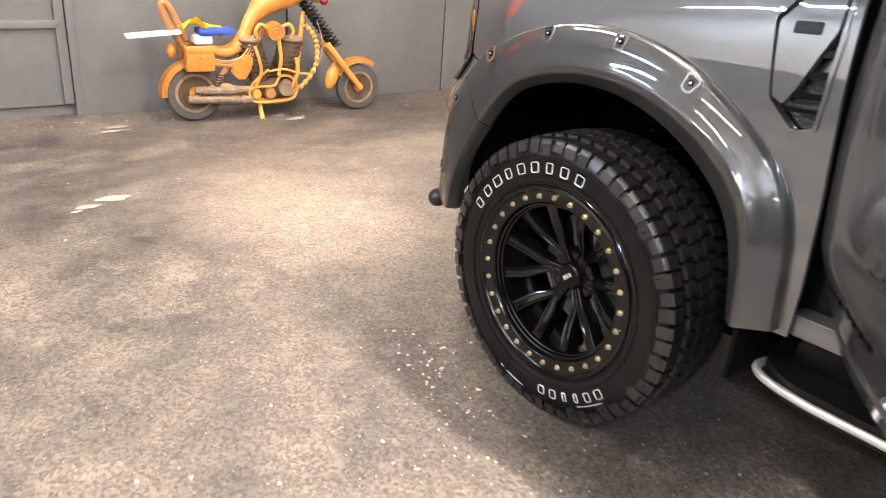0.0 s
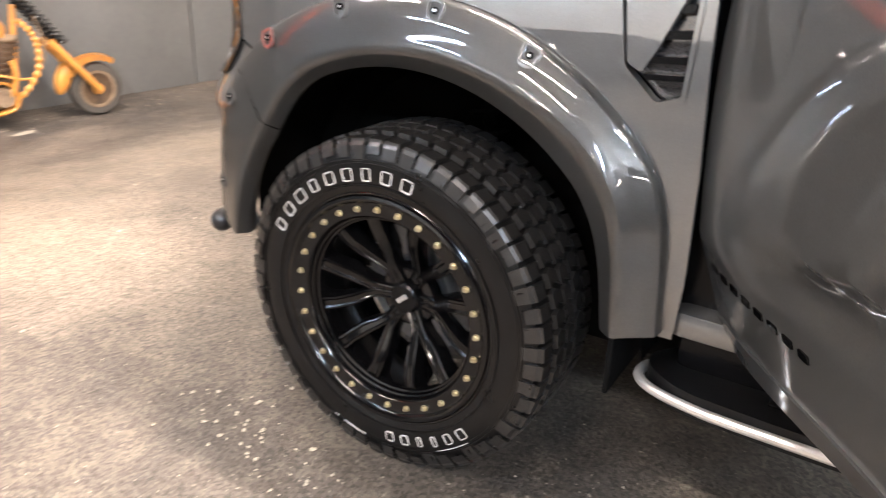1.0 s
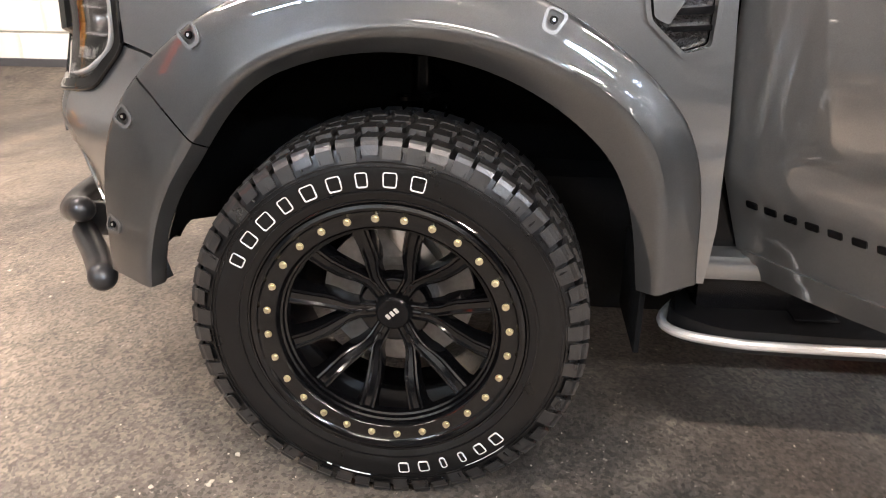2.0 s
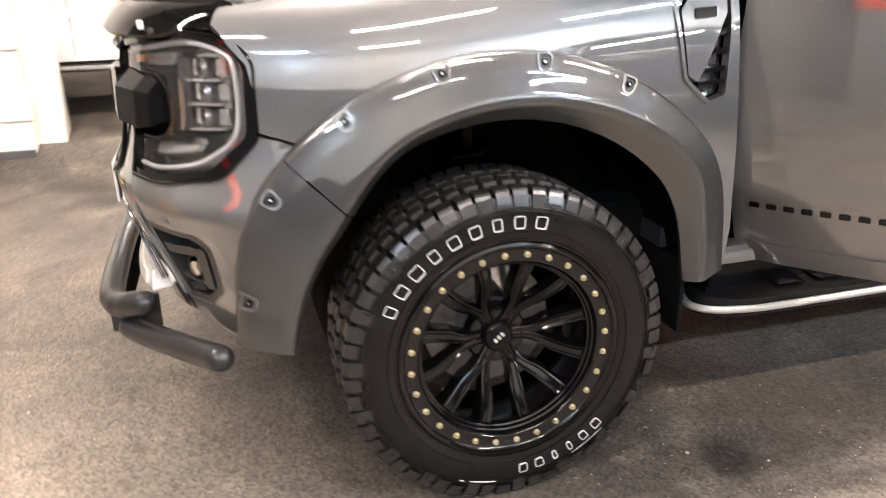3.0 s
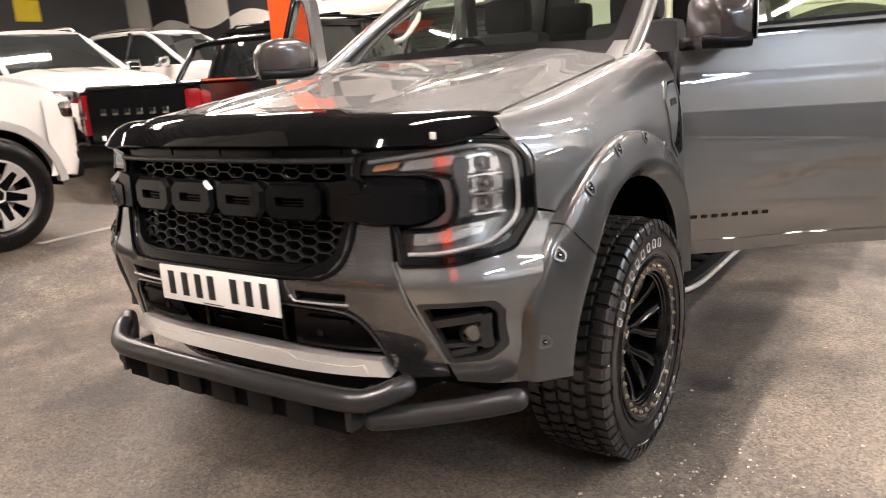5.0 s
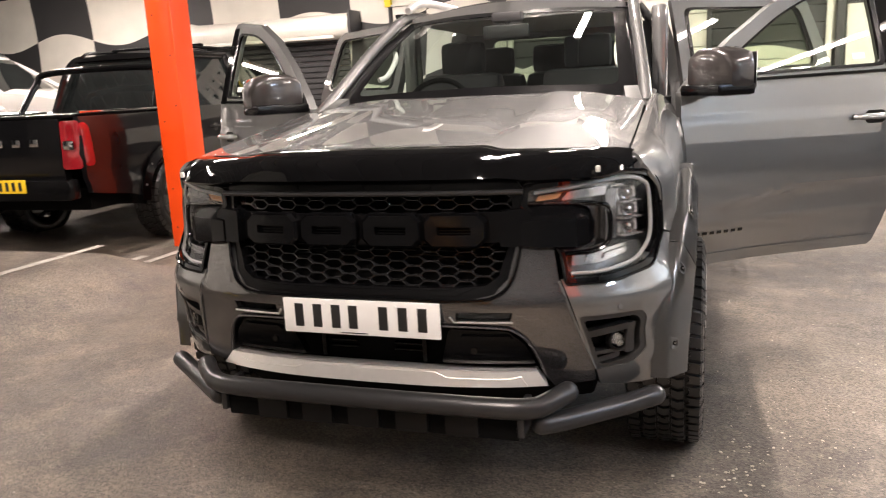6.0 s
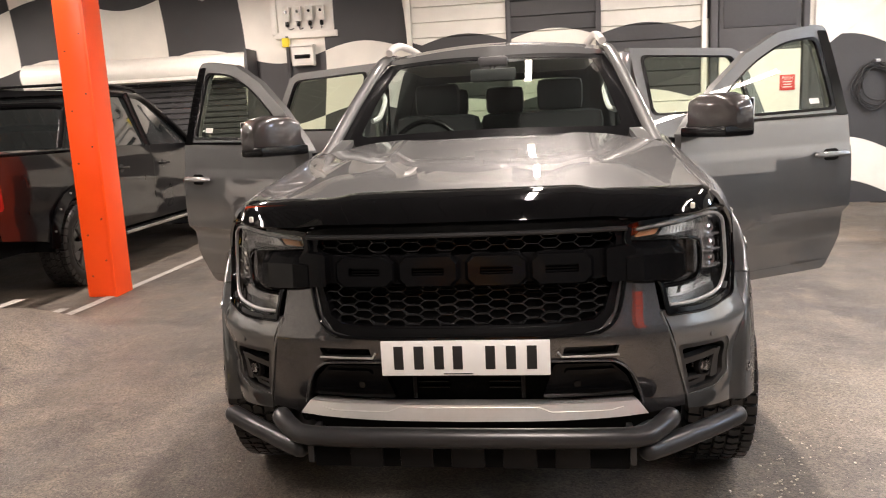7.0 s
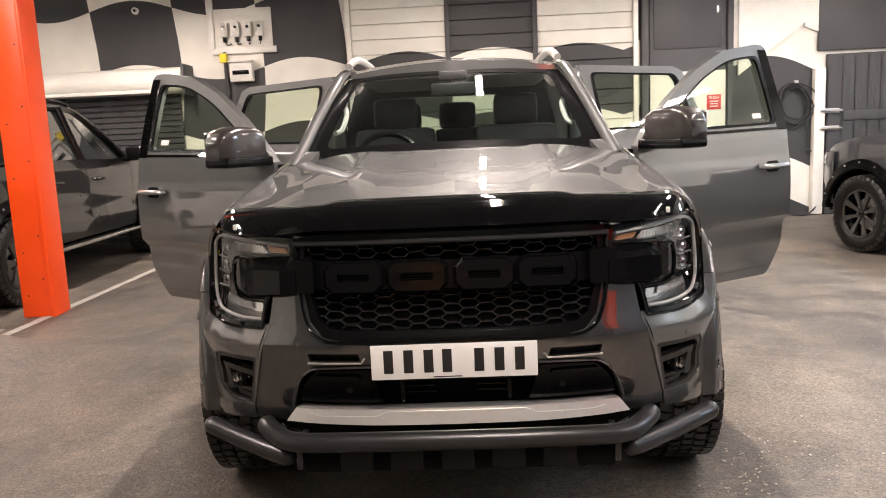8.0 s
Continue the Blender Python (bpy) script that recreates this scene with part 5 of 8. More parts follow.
def big_wheel(name, parent, m, lettering=True):
    """All-terrain tyre on a black bolt-ring rim; the outer side is +x."""
    w = new(name)
    w.empty_display_size = 0.1
    w.parent = parent
    w.matrix_basis = m
    R, half = 0.389, 0.128
    prof = [(0.098, 0.242), (0.112, 0.250), (0.124, 0.270), (0.131, 0.300), (0.131, 0.325), (0.126, 0.350), (0.118, 0.368), (0.100, R - 0.012), (0.05, R - 0.010), (0, R - 0.009), (-0.05, R - 0.010), (-0.100, R - 0.012), (-0.118, 0.368), (-0.128, 0.345), (-0.131, 0.31), (-0.122, 0.265), (-0.10, 0.242), (0.0, 0.236)]
    part("tyre", lathe(bmesh.new(), prof, 96), RUBBER, w)
    part("tread", tread_blocks(R, 0.126, 56), TREAD, w, smooth=0)
    bm = bmesh.new()
    for r, th in ((0.288, 0.0016), (0.334, 0.0012), (0.342, 0.001)):
        x = 0.1305 if r < 0.3 else 0.1295
        lathe(bm, [(x - 0.004, r - th), (x + 0.0012, r - th), (x + 0.0012, r + th), (x - 0.004, r + th)], 72)
    for k in range(60):
        a = 2 * math.pi * k / 60
        if k % 5 == 0:
            continue
        c, sn = math.cos(a), math.sin(a)
        rod(bm, (0.1285, 0.349 * c, 0.349 * sn), (0.124, 0.362 * c, 0.362 * sn), 0.0022, seg=5)
    part("sidewall_ribs", bm, RUBBER, w)
    if lettering:
        # upper word of nine characters, lower word of six, and short underlines
        for widths, start, step_, r0, r1 in (((0.025, 0.030, 0.034, 0.025, 0.030, 0.029, 0.024, 0.028, 0.029), 152.5, -9.3, 0.297, 0.325), ((0.026, 0.022, 0.014, 0.014, 0.024, 0.024), -46, -7.7, 0.299, 0.325)):
            for k, width in enumerate(widths):
                bm = bmesh.new()
                arc_letters(bm, r0, r1, 0.1315, width)
                one = part("lettering_block", bm, LETTER, w, "white outlined raised block")
                one.matrix_basis = Matrix.Rotation(radians(start + k * step_), 4, "X")
        for a0, a1, r in ((-97, -108, 0.338), (-111, -113, 0.338), (-46, -62, 0.335)):
            bm = bmesh.new()
            line = [(0.1295, r * math.cos(radians(a0 + (a1 - a0) * k / 6)), r * math.sin(radians(a0 + (a1 - a0) * k / 6))) for k in range(7)]
            tube(bm, line, 0.0016, 5)
            part("sidewall_mark", bm, LETTER, w)
    # rim: barrel, ring, lip
    barrel = [(0.088, 0.206), (0.05, 0.204), (-0.02, 0.200), (-0.09, 0.212), (-0.105, 0.238), (-0.10, 0.244), (0.0, 0.232), (0.09, 0.236)]
    part("rim_barrel", lathe(bmesh.new(), barrel, 64), RIM, w)
    ring = [(0.080, 0.200), (0.094, 0.203), (0.096, 0.207), (0.104, 0.209), (0.106, 0.213), (0.116, 0.215), (0.120, 0.219), (0.121, 0.226), (0.121, 0.246), (0.123, 0.250), (0.128, 0.253), (0.130, 0.258), (0.128, 0.264), (0.118, 0.268), (0.09, 0.262), (0.084, 0.235)]
    rg = part("bolt_ring", lathe(bmesh.new(), ring, 96), RIM, w, "black bolt ring")
    part("rim_lip", lathe(bmesh.new(), [(0.118, 0.2660), (0.1255, 0.2675), (0.1265, 0.2705), (0.1240, 0.2735), (0.115, 0.2735)], 96), RIM, w)
    first = None
    for k in range(28):
        mm = Matrix.Rotation(2 * math.pi * (k + 0.3) / 28, 4, "X")
        if first is None:
            bm = bmesh.new()
            rod(bm, (0.118, 0, 0.2345), (0.1285, 0, 0.2345), 0.0054, 0.0048, 6)
            rod(bm, (0.118, 0, 0.2345), (0.1225, 0, 0.2345), 0.0074, 0.0074, 12)
            first = part("bolt", bm, BRASS, w, "brass ring bolt")
            first.matrix_basis = mm
        else:
            again(first, mm)
    spoke_set(w, 6, RIM, 0.198, 0.094)
    part("hub_disc", lathe(bmesh.new(), [(0.0, 0.001), (0.0, 0.078), (0.016, 0.076), (0.026, 0.070), (0.029, 0.060), (0.026, 0.044), (0.026, 0.001)], 40), RIM, w)
    part("centre_cap", lathe(bmesh.new(), [(0.018, 0.001), (0.018, 0.037), (0.041, 0.036), (0.046, 0.031), (0.047, 0.001)], 36), SATIN_BLACK, w)
    bm = bmesh.new()
    for dy in (-0.011, 0.0, 0.011):
        box(bm, (0.0475, dy, 0.002), (0.0015, 0.007, 0.011), 0, pose(0, 0, 0, 40, 0, 0))
    part("cap_bars", bm, SILVER, w)
    first = None
    for k in range(6):
        mm = Matrix.Rotation(2 * math.pi * (k + 0.5) / 6, 4, "X")
        if first is None:
            bm = rod(bmesh.new(), (0.018, 0, 0.060), (0.036, 0, 0.060), 0.0105, 0.009, 6)
            rod(bm, (0.036, 0, 0.060), (0.039, 0, 0.060), 0.006, 0.004, 8)
            first = part("wheel_nut", bm, GLOSS_BLACK, w)
            first.matrix_basis = mm
        else:
            again(first, mm)
    part("brake_disc", lathe(bmesh.new(), [(-0.07, 0.07), (-0.07, 0.160), (-0.048, 0.160), (-0.048, 0.085), (-0.02, 0.08), (-0.02, 0.05)], 48), DULL_STEEL, w)
    bm = bmesh.new()
    box(bm, (-0.03, 0.105, 0.085), (0.060, 0.055, 0.15), 0.016, pose(0, 0, 0, 38, 0, 0))
    part("brake_caliper", bm, STEEL, w)
    return w


for s in (-1, 1):
    turn = pose(0, 0, 0, 0, 0, 0) if s > 0 else pose(0, 0, 0, 0, 0, 180)
    big_wheel("front_wheel", truck, Matrix.Translation((s * 0.876, AXLE_Y - 0.007, AXLE_Z)) @ turn, True)
    big_wheel("rear_wheel", truck, Matrix.Translation((s * 0.872, REAR_Y, AXLE_Z)) @ turn @ pose(0, 0, 0, 40, 0, 0), s > 0)

# ---------------------------------------------------------------- doors, cab and bed
BELT = 1.30


def body_x(z):
    """Half width of doors and cab by height."""
    if z <= BELT:
        return 0.925 - (0.24 if z > 1 else 0.16) * (z - 1.0) ** 2 - 0.018 * ease((0.81 - z) / 0.05) - 0.14 * max(0, 0.76 - z)
    return 0.90 - 0.26 * (z - BELT) - 0.10 * (z - BELT) ** 2


def door_x(y, z):
    """Half width of a door's skin: a shoulder line, and a hollow that sets in behind the hinge."""
    if z > BELT:
        return body_x(z)
    b = 0.925 - (0.24 if z > 1 else 0.16) * (z - 1.0) ** 2 - 0.26 * max(0, 0.70 - z)
    ledge = 0.785 + 0.075 * ease((y - 0.75) / 0.55)
    b -= 0.038 * ease((y - 0.66) / 0.45) * (ease((ledge - z) / 0.045) - 0.35 * ease((ledge - 0.05 - z) / 0.2)) + 0.07 * ease((y - 0.66) / 0.45) * max(0, ledge - 0.04 - z)
    return b - 0.006 * ease((z - 1.172) / 0.012)


def door(s, y0, outline, window, m, label, mirror=False):
    """A door skin with a window frame; laid out closed, then swung about its front edge."""
    def at(off):
        return lambda y, z: Vector((s * (door_x(y, z) + off - 0.90), y - y0, z))
    d = part("door", shell(bmesh.new(), outline, at(0), at(-0.045), [window], 0.022), PAINT, truck, label)
    d.matrix_basis = m
    c = Vector((sum(p[0] for p in window) / len(window), sum(p[1] for p in window) / len(window)))
    grow = [(p[0] + (p[0] - c.x) * 0.03, p[1] + (p[1] - c.y) * 0.03) for p in window]
    g = part("window_glass", sheet(bmesh.new(), grow, at(-0.022), (), 0.06, 0.0), GLASS, d)
    g.visible_shadow = False
    seal_in = [(p[0] + (c.x - p[0]) * 0.035, p[1] + (c.y - p[1]) * 0.045) for p in window]
    part("window_seal", shell(bmesh.new(), grow, at(0.003), at(-0.012), [seal_in], 0.06), SATIN_BLACK, d)
    ys = [p[0] for p in outline]
    zs = [p[1] for p in outline]
    ya, yb = min(ys), max(ys)
    card = [(ya + 0.06, min(zs) + 0.06), (yb - 0.05, min(zs) + 0.06), (yb - 0.05, BELT - 0.03), (ya + 0.06, BELT - 0.03)]
    part("door_card", shell(bmesh.new(), rounded(card, 0.05), at(-0.045), at(-0.11), (), 0.08), CABIN, d)
    # handle with its dark cup
    hy, hz = yb - 0.15, 1.135
    cup = rounded([(hy - 0.062, hz - 0.030), (hy + 0.05, hz - 0.030), (hy + 0.05, hz + 0.030), (hy - 0.062, hz + 0.030)], 0.028)
    part("handle_cup", shell(bmesh.new(), cup, at(0.0015), at(-0.002), (), 0.05), SATIN_BLACK, d)
    bm = bmesh.new()
    line = [at(o)(hy + k, hz + 0.004) for k, o in ((-0.125, 0.006), (-0.115, 0.024), (-0.06, 0.036), (0.02, 0.038), (0.075, 0.034), (0.095, 0.022), (0.10, 0.006))]
    tube(bm, smooth_line(line, 4), 0.0165, 12, squash=0.62)
    part("door_handle", bm, PAINT, d)
    lock = rod(bmesh.new(), at(0.0)(yb - 0.035, hz), at(0.004)(yb - 0.035, hz), 0.007, seg=10)
    part("lock", lock, SATIN_BLACK, d)
    # lower crease and the dark moulding at the foot
    part("sill_moulding", shell(bmesh.new(), rounded([(ya + 0.03, 0.525), (yb - 0.02, 0.525), (yb - 0.02, 0.548), (ya + 0.03, 0.548)], 0.008), at(0.006), at(-0.002), (), 0.12), PAINT, d)
    if mirror:
        base = part("mirror_arm", boxed(at(0.03)(y0 + 0.110, 1.326), (0.10, 0.075, 0.075), 0.02), SATIN_BLACK, d)
        bm = bmesh.new()
        rings = []
        for x, w, h, dz in ((0.015, 0.04, 0.045, 0.0), (0.04, 0.09, 0.080, 0.0), (0.10, 0.115, 0.098, 0.006), (0.20, 0.115, 0.096, 0.010), (0.265, 0.10, 0.082, 0.004), (0.295, 0.07, 0.055, -0.006), (0.302, 0.03, 0.03, -0.01)):
            ring = []
            for k in range(20):
                a = 2 * math.pi * k / 20
                cx, cz = math.copysign(abs(math.cos(a)) ** 0.45, math.cos(a)), math.copysign(abs(math.sin(a)) ** 0.42, math.sin(a))
                ring.append(bm.verts.new(Vector((s * (x - 0.005), 0.070 + w * cx * 0.72 + 0.10 * x, 1.366 + dz + h * cz))))
            rings.append(ring)
        for a, b in zip(rings, rings[1:]):
            for k in range(20):
                bm.faces.new((a[k], a[(k + 1) % 20], b[(k + 1) % 20], b[k]))
        bm.faces.new(rings[0])
        bm.faces.new(rings[-1][::-1])
        part("mirror_housing", bm, PAINT_MIRROR, d, "grey door mirror cover, darkened for the reflections on it")
        bm = bmesh.new()
        box(bm, (s * 0.150, 0.073, 1.300), (0.285, 0.175, 0.050), 0.018)
        part("mirror_foot", bm, SATIN_BLACK, d, "black lower half of the mirror")
        lab = rounded([(1.515, 1.40), (1.585, 1.402), (1.584, 1.430), (1.514, 1.428)], 0.004)
        part("glass_label", shell(bmesh.new(), lab, at(-0.019), at(-0.0205), (), 0.05), PAPER, d, "small white label on the glass")
        part("mirror_glass", boxed((s * 0.155, 0.177, 1.373), (0.225, 0.006, 0.145), 0.002), CHROME, d)
    return d


front_out = [(0.598, 0.49), (1.725, 0.49), (1.745, 0.51), (1.755, 0.90), (1.755, 1.36), (1.745, 1.79), (1.725, 1.812), (1.66, 1.815), (1.38, 1.775), (1.12, 1.665), (0.87, 1.51), (0.66, 1.352), (0.598, 1.29), (0.585, 1.0), (0.588, 0.8), (0.596, 0.6)]
front_win = rounded([(0.80, 1.352), (1.662, 1.372), (1.650, 1.750), (1.395, 1.722), (1.15, 1.618), (0.93, 1.475)], [0.03, 0.03, 0.05, 0.1, 0.1, 0.05])
rear_out = [(1.775, 0.50), (2.42, 0.50), (2.52, 0.60), (2.66, 0.86), (2.70, 1.0), (2.72, 1.36), (2.62, 1.76), (2.55, 1.79), (1.755, 1.80), (1.765, 1.36), (1.77, 0.9)]
rear_win = rounded([(1.84, 1.378), (2.625, 1.39), (2.545, 1.735), (1.832, 1.748)], 0.05)
for s in (-1, 1):
    deg = 57.5 if s > 0 else 56.5
    d = door(s, 0.598, front_out, front_win, Matrix.Translation((s * 0.90, 0.598, 0)) @ pose(0, 0, 0, 0, 0, -deg * s), "open grey front door with mirror", True)
    trim = rounded([(1.675, 1.335), (1.752, 1.335), (1.742, 1.785), (1.672, 1.785)], 0.01)
    part("pillar_trim", shell(bmesh.new(), trim, lambda yy, z: Vector((s * (body_x(z) + 0.003 - 0.90), yy - 0.598, z)), lambda yy, z: Vector((s * (body_x(z) - 0.002 - 0.90), yy - 0.598, z)), (), 0.08), GLOSS_BLACK, d)
    part("belt_strip", shell(bmesh.new(), [(0.72, 1.322), (1.752, 1.340), (1.752, 1.352), (0.74, 1.336)], lambda yy, z: Vector((s * (body_x(z) + 0.007 - 0.90), yy - 0.598, z)), lambda yy, z: Vector((s * (body_x(z) - 0.002 - 0.90), yy - 0.598, z)), (), 0.1), GLOSS_BLACK, d)
    # raised plain blocks where the model's name stands
    for k in range(8):
        y = 0.640 + k * 0.040
        blk = rounded([(y, 0.647), (y + 0.024, 0.647), (y + 0.024, 0.661), (y, 0.661)], 0.003)
        part("name_block", shell(bmesh.new(), blk, lambda yy, z: Vector((s * (door_x(yy, z) + 0.003 - 0.90), yy - 0.598, z)), lambda yy, z: Vector((s * (door_x(yy, z) - 0.001 - 0.90), yy - 0.598, z)), (), 0.06), GLOSS_BLACK, d)
    door(s, 1.775, rear_out, rear_win, Matrix.Translation((s * 0.90, 1.775, 0)) @ pose(0, 0, 0, 0, 0, -(62 if s > 0 else 58) * s), "open grey rear door")
    # side frame of the cab: sill, pillars
    part("sill_flange", boxed((s * 0.865, 0.665, 0.512), (0.085, 0.20, 0.055), 0.018), PAINT, truck)
    # Sill in black, standing in for the door's shade on grey paint.
    part("sill", boxed((s * 0.80, 1.65, 0.455), (0.14, 2.15, 0.13), 0.03), SATIN_BLACK, truck)
    bm = bmesh.new()
    tube(bm, smooth_line([(s * 0.765, 0.42, 1.255), (s * 0.742, 0.62, 1.365), (s * 0.70, 0.90, 1.535), (s * 0.655, 1.20, 1.70), (s * 0.635, 1.40, 1.765), (s * 0.628, 1.75, 1.79), (s * 0.628, 2.3, 1.79), (s * 0.64, 2.62, 1.765)], 6), 0.030, 12)
    part("roof_side_rail", bm, PAINT, truck)
    part("b_pillar", boxed((s * 0.755, 1.76, 1.11), (0.09, 0.13, 1.32), 0.03, pose(0, 0, 0)), PAINT, truck)
    part("c_pillar", shell(bmesh.new(), [(2.44, 0.56), (2.86, 0.56), (2.86, 1.40), (2.74, 1.78), (2.63, 1.78), (2.74, 1.36), (2.70, 0.9), (2.54, 0.62)], lambda y, z: (s * (body_x(z) - 0.004), y, z), lambda y, z: (s * (body_x(z) - 0.12), y, z), (), 0.08), PAINT, truck)
    part("hinge_post", shell(bmesh.new(), [(0.52, 0.50), (0.70, 0.50), (0.70, 1.28), (0.52, 1.28)], lambda y, z: (s * 0.86, y, z), lambda y, z: (s * 0.74, y, z), (), 0.1), SATIN_BLACK, truck)
    part("cowl_corner", shell(bmesh.new(), [(0.30, 0.70), (0.56, 0.66), (0.56, 0.80), (0.34, 0.79)], lambda y, x: (s * x, y, shut_z(y) - 0.012 + 0.20 * max(0, y - 0.36) - 0.6 * max(0, x - 0.76) ), lambda y, x: (s * x, y, shut_z(y) - 0.05), (), 0.05), PAINT, truck)
    # roof rails
    bm = bmesh.new()
    tube(bm, smooth_line([(s * 0.60, 1.30, 1.800), (s * 0.585, 1.40, 1.838), (s * 0.575, 1.60, 1.862), (s * 0.575, 2.1, 1.870), (s * 0.58, 2.5, 1.855), (s * 0.59, 2.62, 1.815)], 6), [0.022] * 31, 10)
    part("roof_rail", bm, SILVER, truck)
    # side step
    bm = bmesh.new()
    st = rounded([(0.70, 0.62), (0.88, 0.515), (0.945, 0.60), (0.955, 0.80), (0.955, 2.62), (0.90, 2.72), (0.70, 2.72)], [0.02, 0.05, 0.08, 0.05, 0.05, 0.05, 0.02])
    shell(bm, mirrored(st, s), lambda x, y: (x, y, 0.402 + 0.008 * math.sin(min(1, max(0, (0.955 - abs(x)) / 0.2)) * 3.1)), lambda x, y: (x, y, 0.355), (), 0.06)
    step = part("side_step", bm, TEXTURED_BLACK, truck, "black side step with a silver edge")
    bm = bmesh.new()
    edge = smooth_line([(s * 0.78, 0.565, 0.345), (s * 0.86, 0.520, 0.345), (s * 0.915, 0.535, 0.345), (s * 0.948, 0.62, 0.345), (s * 0.96, 0.80, 0.345), (s * 0.96, 1.6, 0.345), (s * 0.96, 2.6, 0.345), (s * 0.92, 2.71, 0.345)], 5)
    tube(bm, [Vector((q[0], q[1], 0.378)) for q in edge], 0.010, 10, squash=1.0)
    part("step_edge", bm, SILVER, step, "satin silver edge")
    for k in range(14):
        part("step_pad", boxed((s * 0.86, 0.80 + k * 0.13, 0.4135), (0.11, 0.085, 0.006), 0.002), SATIN_BLACK, step)
    # bed side with its arch
    bed = [(2.875, 0.55), (REAR_Y - 0.55, 0.50)] + [(REAR_Y + 0.50 * math.cos(a), AXLE_Z + 0.50 * math.sin(a)) for a in [radians(v) for v in np.linspace(165, 15, 24)]] + [(REAR_Y + 0.62, 0.52), (4.42, 0.56), (4.46, 1.0), (4.46, 1.30), (2.875, 1.30)]
    part("bed_side", shell(bmesh.new(), bed, lambda y, z: (s * body_x(z), y, z), lambda y, z: (s * (body_x(z) - 0.06), y, z), (), 0.08), PAINT, truck)
    bm = bmesh.new()
    rings = []
    for dg in np.linspace(12, 168, 40):
        a = radians(dg)
        rings.append([bm.verts.new((s * x, REAR_Y + r * math.cos(a), AXLE_Z + r * math.sin(a))) for r, x in ((0.50, 0.88), (0.49, 0.955), (0.54, 0.968), (0.62, 0.945), (0.625, 0.92))])
    for a, b in zip(rings, rings[1:]):
        for i in range(4):
            bm.faces.new((a[i], a[i + 1], b[i + 1], b[i]))
    bmesh.ops.solidify(bm, geom=bm.faces[:], thickness=0.003)
    part("rear_flare", bm, PAINT, truck)

# cowl, windscreen, roof
part("cowl", shell(bmesh.new(), both([(0, 0.44), (0.40, 0.425), (0.70, 0.37), (0.74, 0.44), (0.70, 0.50), (0, 0.575)]), lambda x, y: (x, y, 1.285 + 0.25 * (y - 0.42) - 0.03 * x * x), lambda x, y: (x, y, 1.25), (), 0.08), SATIN_BLACK, truck)


def screen(x, t, off=0.0):
    """Windscreen: t from 0 at its foot to 1 at the roof."""
    y = 0.48 + 0.80 * t + 0.11 * (x / 0.7) ** 2 * (1 - 0.3 * t) * -1
    z = 1.305 + 0.445 * t + 0.035 * math.sin(t * math.pi) - 0.02 * (x / 0.7) ** 2
    return Vector((x * (1 - 0.145 * t), y + 0.11 * (1 - (x / 0.7) ** 2) * 0 + 0.10 * (x / 0.7) ** 2 * 1.6, z + off))


ws = part("windscreen", sheet(bmesh.new(), rounded(both([(0, 0.0), (0.74, 0.0), (0.715, 1.0), (0, 1.02)]), 0.03), lambda x, t: screen(x, t), (), 0.07, 0.0), WINDSCREEN, truck)
ws.visible_shadow = False
frit_in = rounded([(-0.645, 0.09), (0.645, 0.09), (0.625, 0.94), (-0.625, 0.94)], 0.06)
part("windscreen_border", shell(bmesh.new(), both([(0, -0.01), (0.745, -0.01), (0.72, 1.01), (0, 1.03)]), lambda x, t: screen(x, t, 0.002), lambda x, t: screen(x, t, -0.004), [frit_in], 0.06), SATIN_BLACK, ws)
part("roof", shell(bmesh.new(), both([(0, 1.27), (0.60, 1.36), (0.615, 1.6), (0.62, 2.4), (0.60, 2.66), (0, 2.70)]), lambda x, y: (x, y, 1.762 + 0.055 * (1 - (x / 0.62) ** 2) + 0.06 * ease((y - 1.27) / 0.5) - 0.05 * ease((y - 2.3) / 0.5) - 0.012), lambda x, y: (x, y, 1.735 + 0.04 * ease((y - 1.27) / 0.5)), (), 0.07), PAINT, truck)
part("roof_lining", shell(bmesh.new(), both([(0, 1.36), (0.58, 1.42), (0.58, 2.55), (0, 2.6)]), lambda x, y: (x, y, 1.73), lambda x, y: (x, y, 1.722), (), 0.2), LINING, truck)
part("aerial", rod(bmesh.new(), (0.0, 2.55, 1.79), (0.0, 2.62, 1.95), 0.006, 0.002, 6), SATIN_BLACK, truck)
# back of the cab with its window
back_win = rounded([(-0.52, 1.38), (0.52, 1.38), (0.46, 1.68), (-0.46, 1.68)], 0.04)
part("cab_back", shell(bmesh.new(), [(-0.85, 0.6), (0.85, 0.6), (0.83, 1.3), (0.64, 1.75), (-0.64, 1.75), (-0.83, 1.3)], lambda x, z: (x, 2.84 - 0.32 * max(0, z - 1.3), z), lambda x, z: (x, 2.80 - 0.32 * max(0, z - 1.3), z), [back_win], 0.1), PAINT, truck)
part("back_window", sheet(bmesh.new(), back_win, lambda x, z: (x, 2.82 - 0.32 * max(0, z - 1.3), z), (), 0.1, 0.0), GLASS, truck).visible_shadow = False
part("cab_floor", boxed((0, 1.65, 0.52), (1.5, 2.3, 0.06), 0.01), CABIN, truck)
part("tailgate", boxed((0, 4.44, 0.93), (1.66, 0.06, 0.72), 0.02), PAINT, truck)
part("bed_floor", boxed((0, 3.66, 0.78), (1.7, 1.56, 0.04), 0.005), LINER, truck)
part("rear_bumper", boxed((0, 4.55, 0.60), (1.75, 0.16, 0.16), 0.04), SATIN_BLACK, truck)

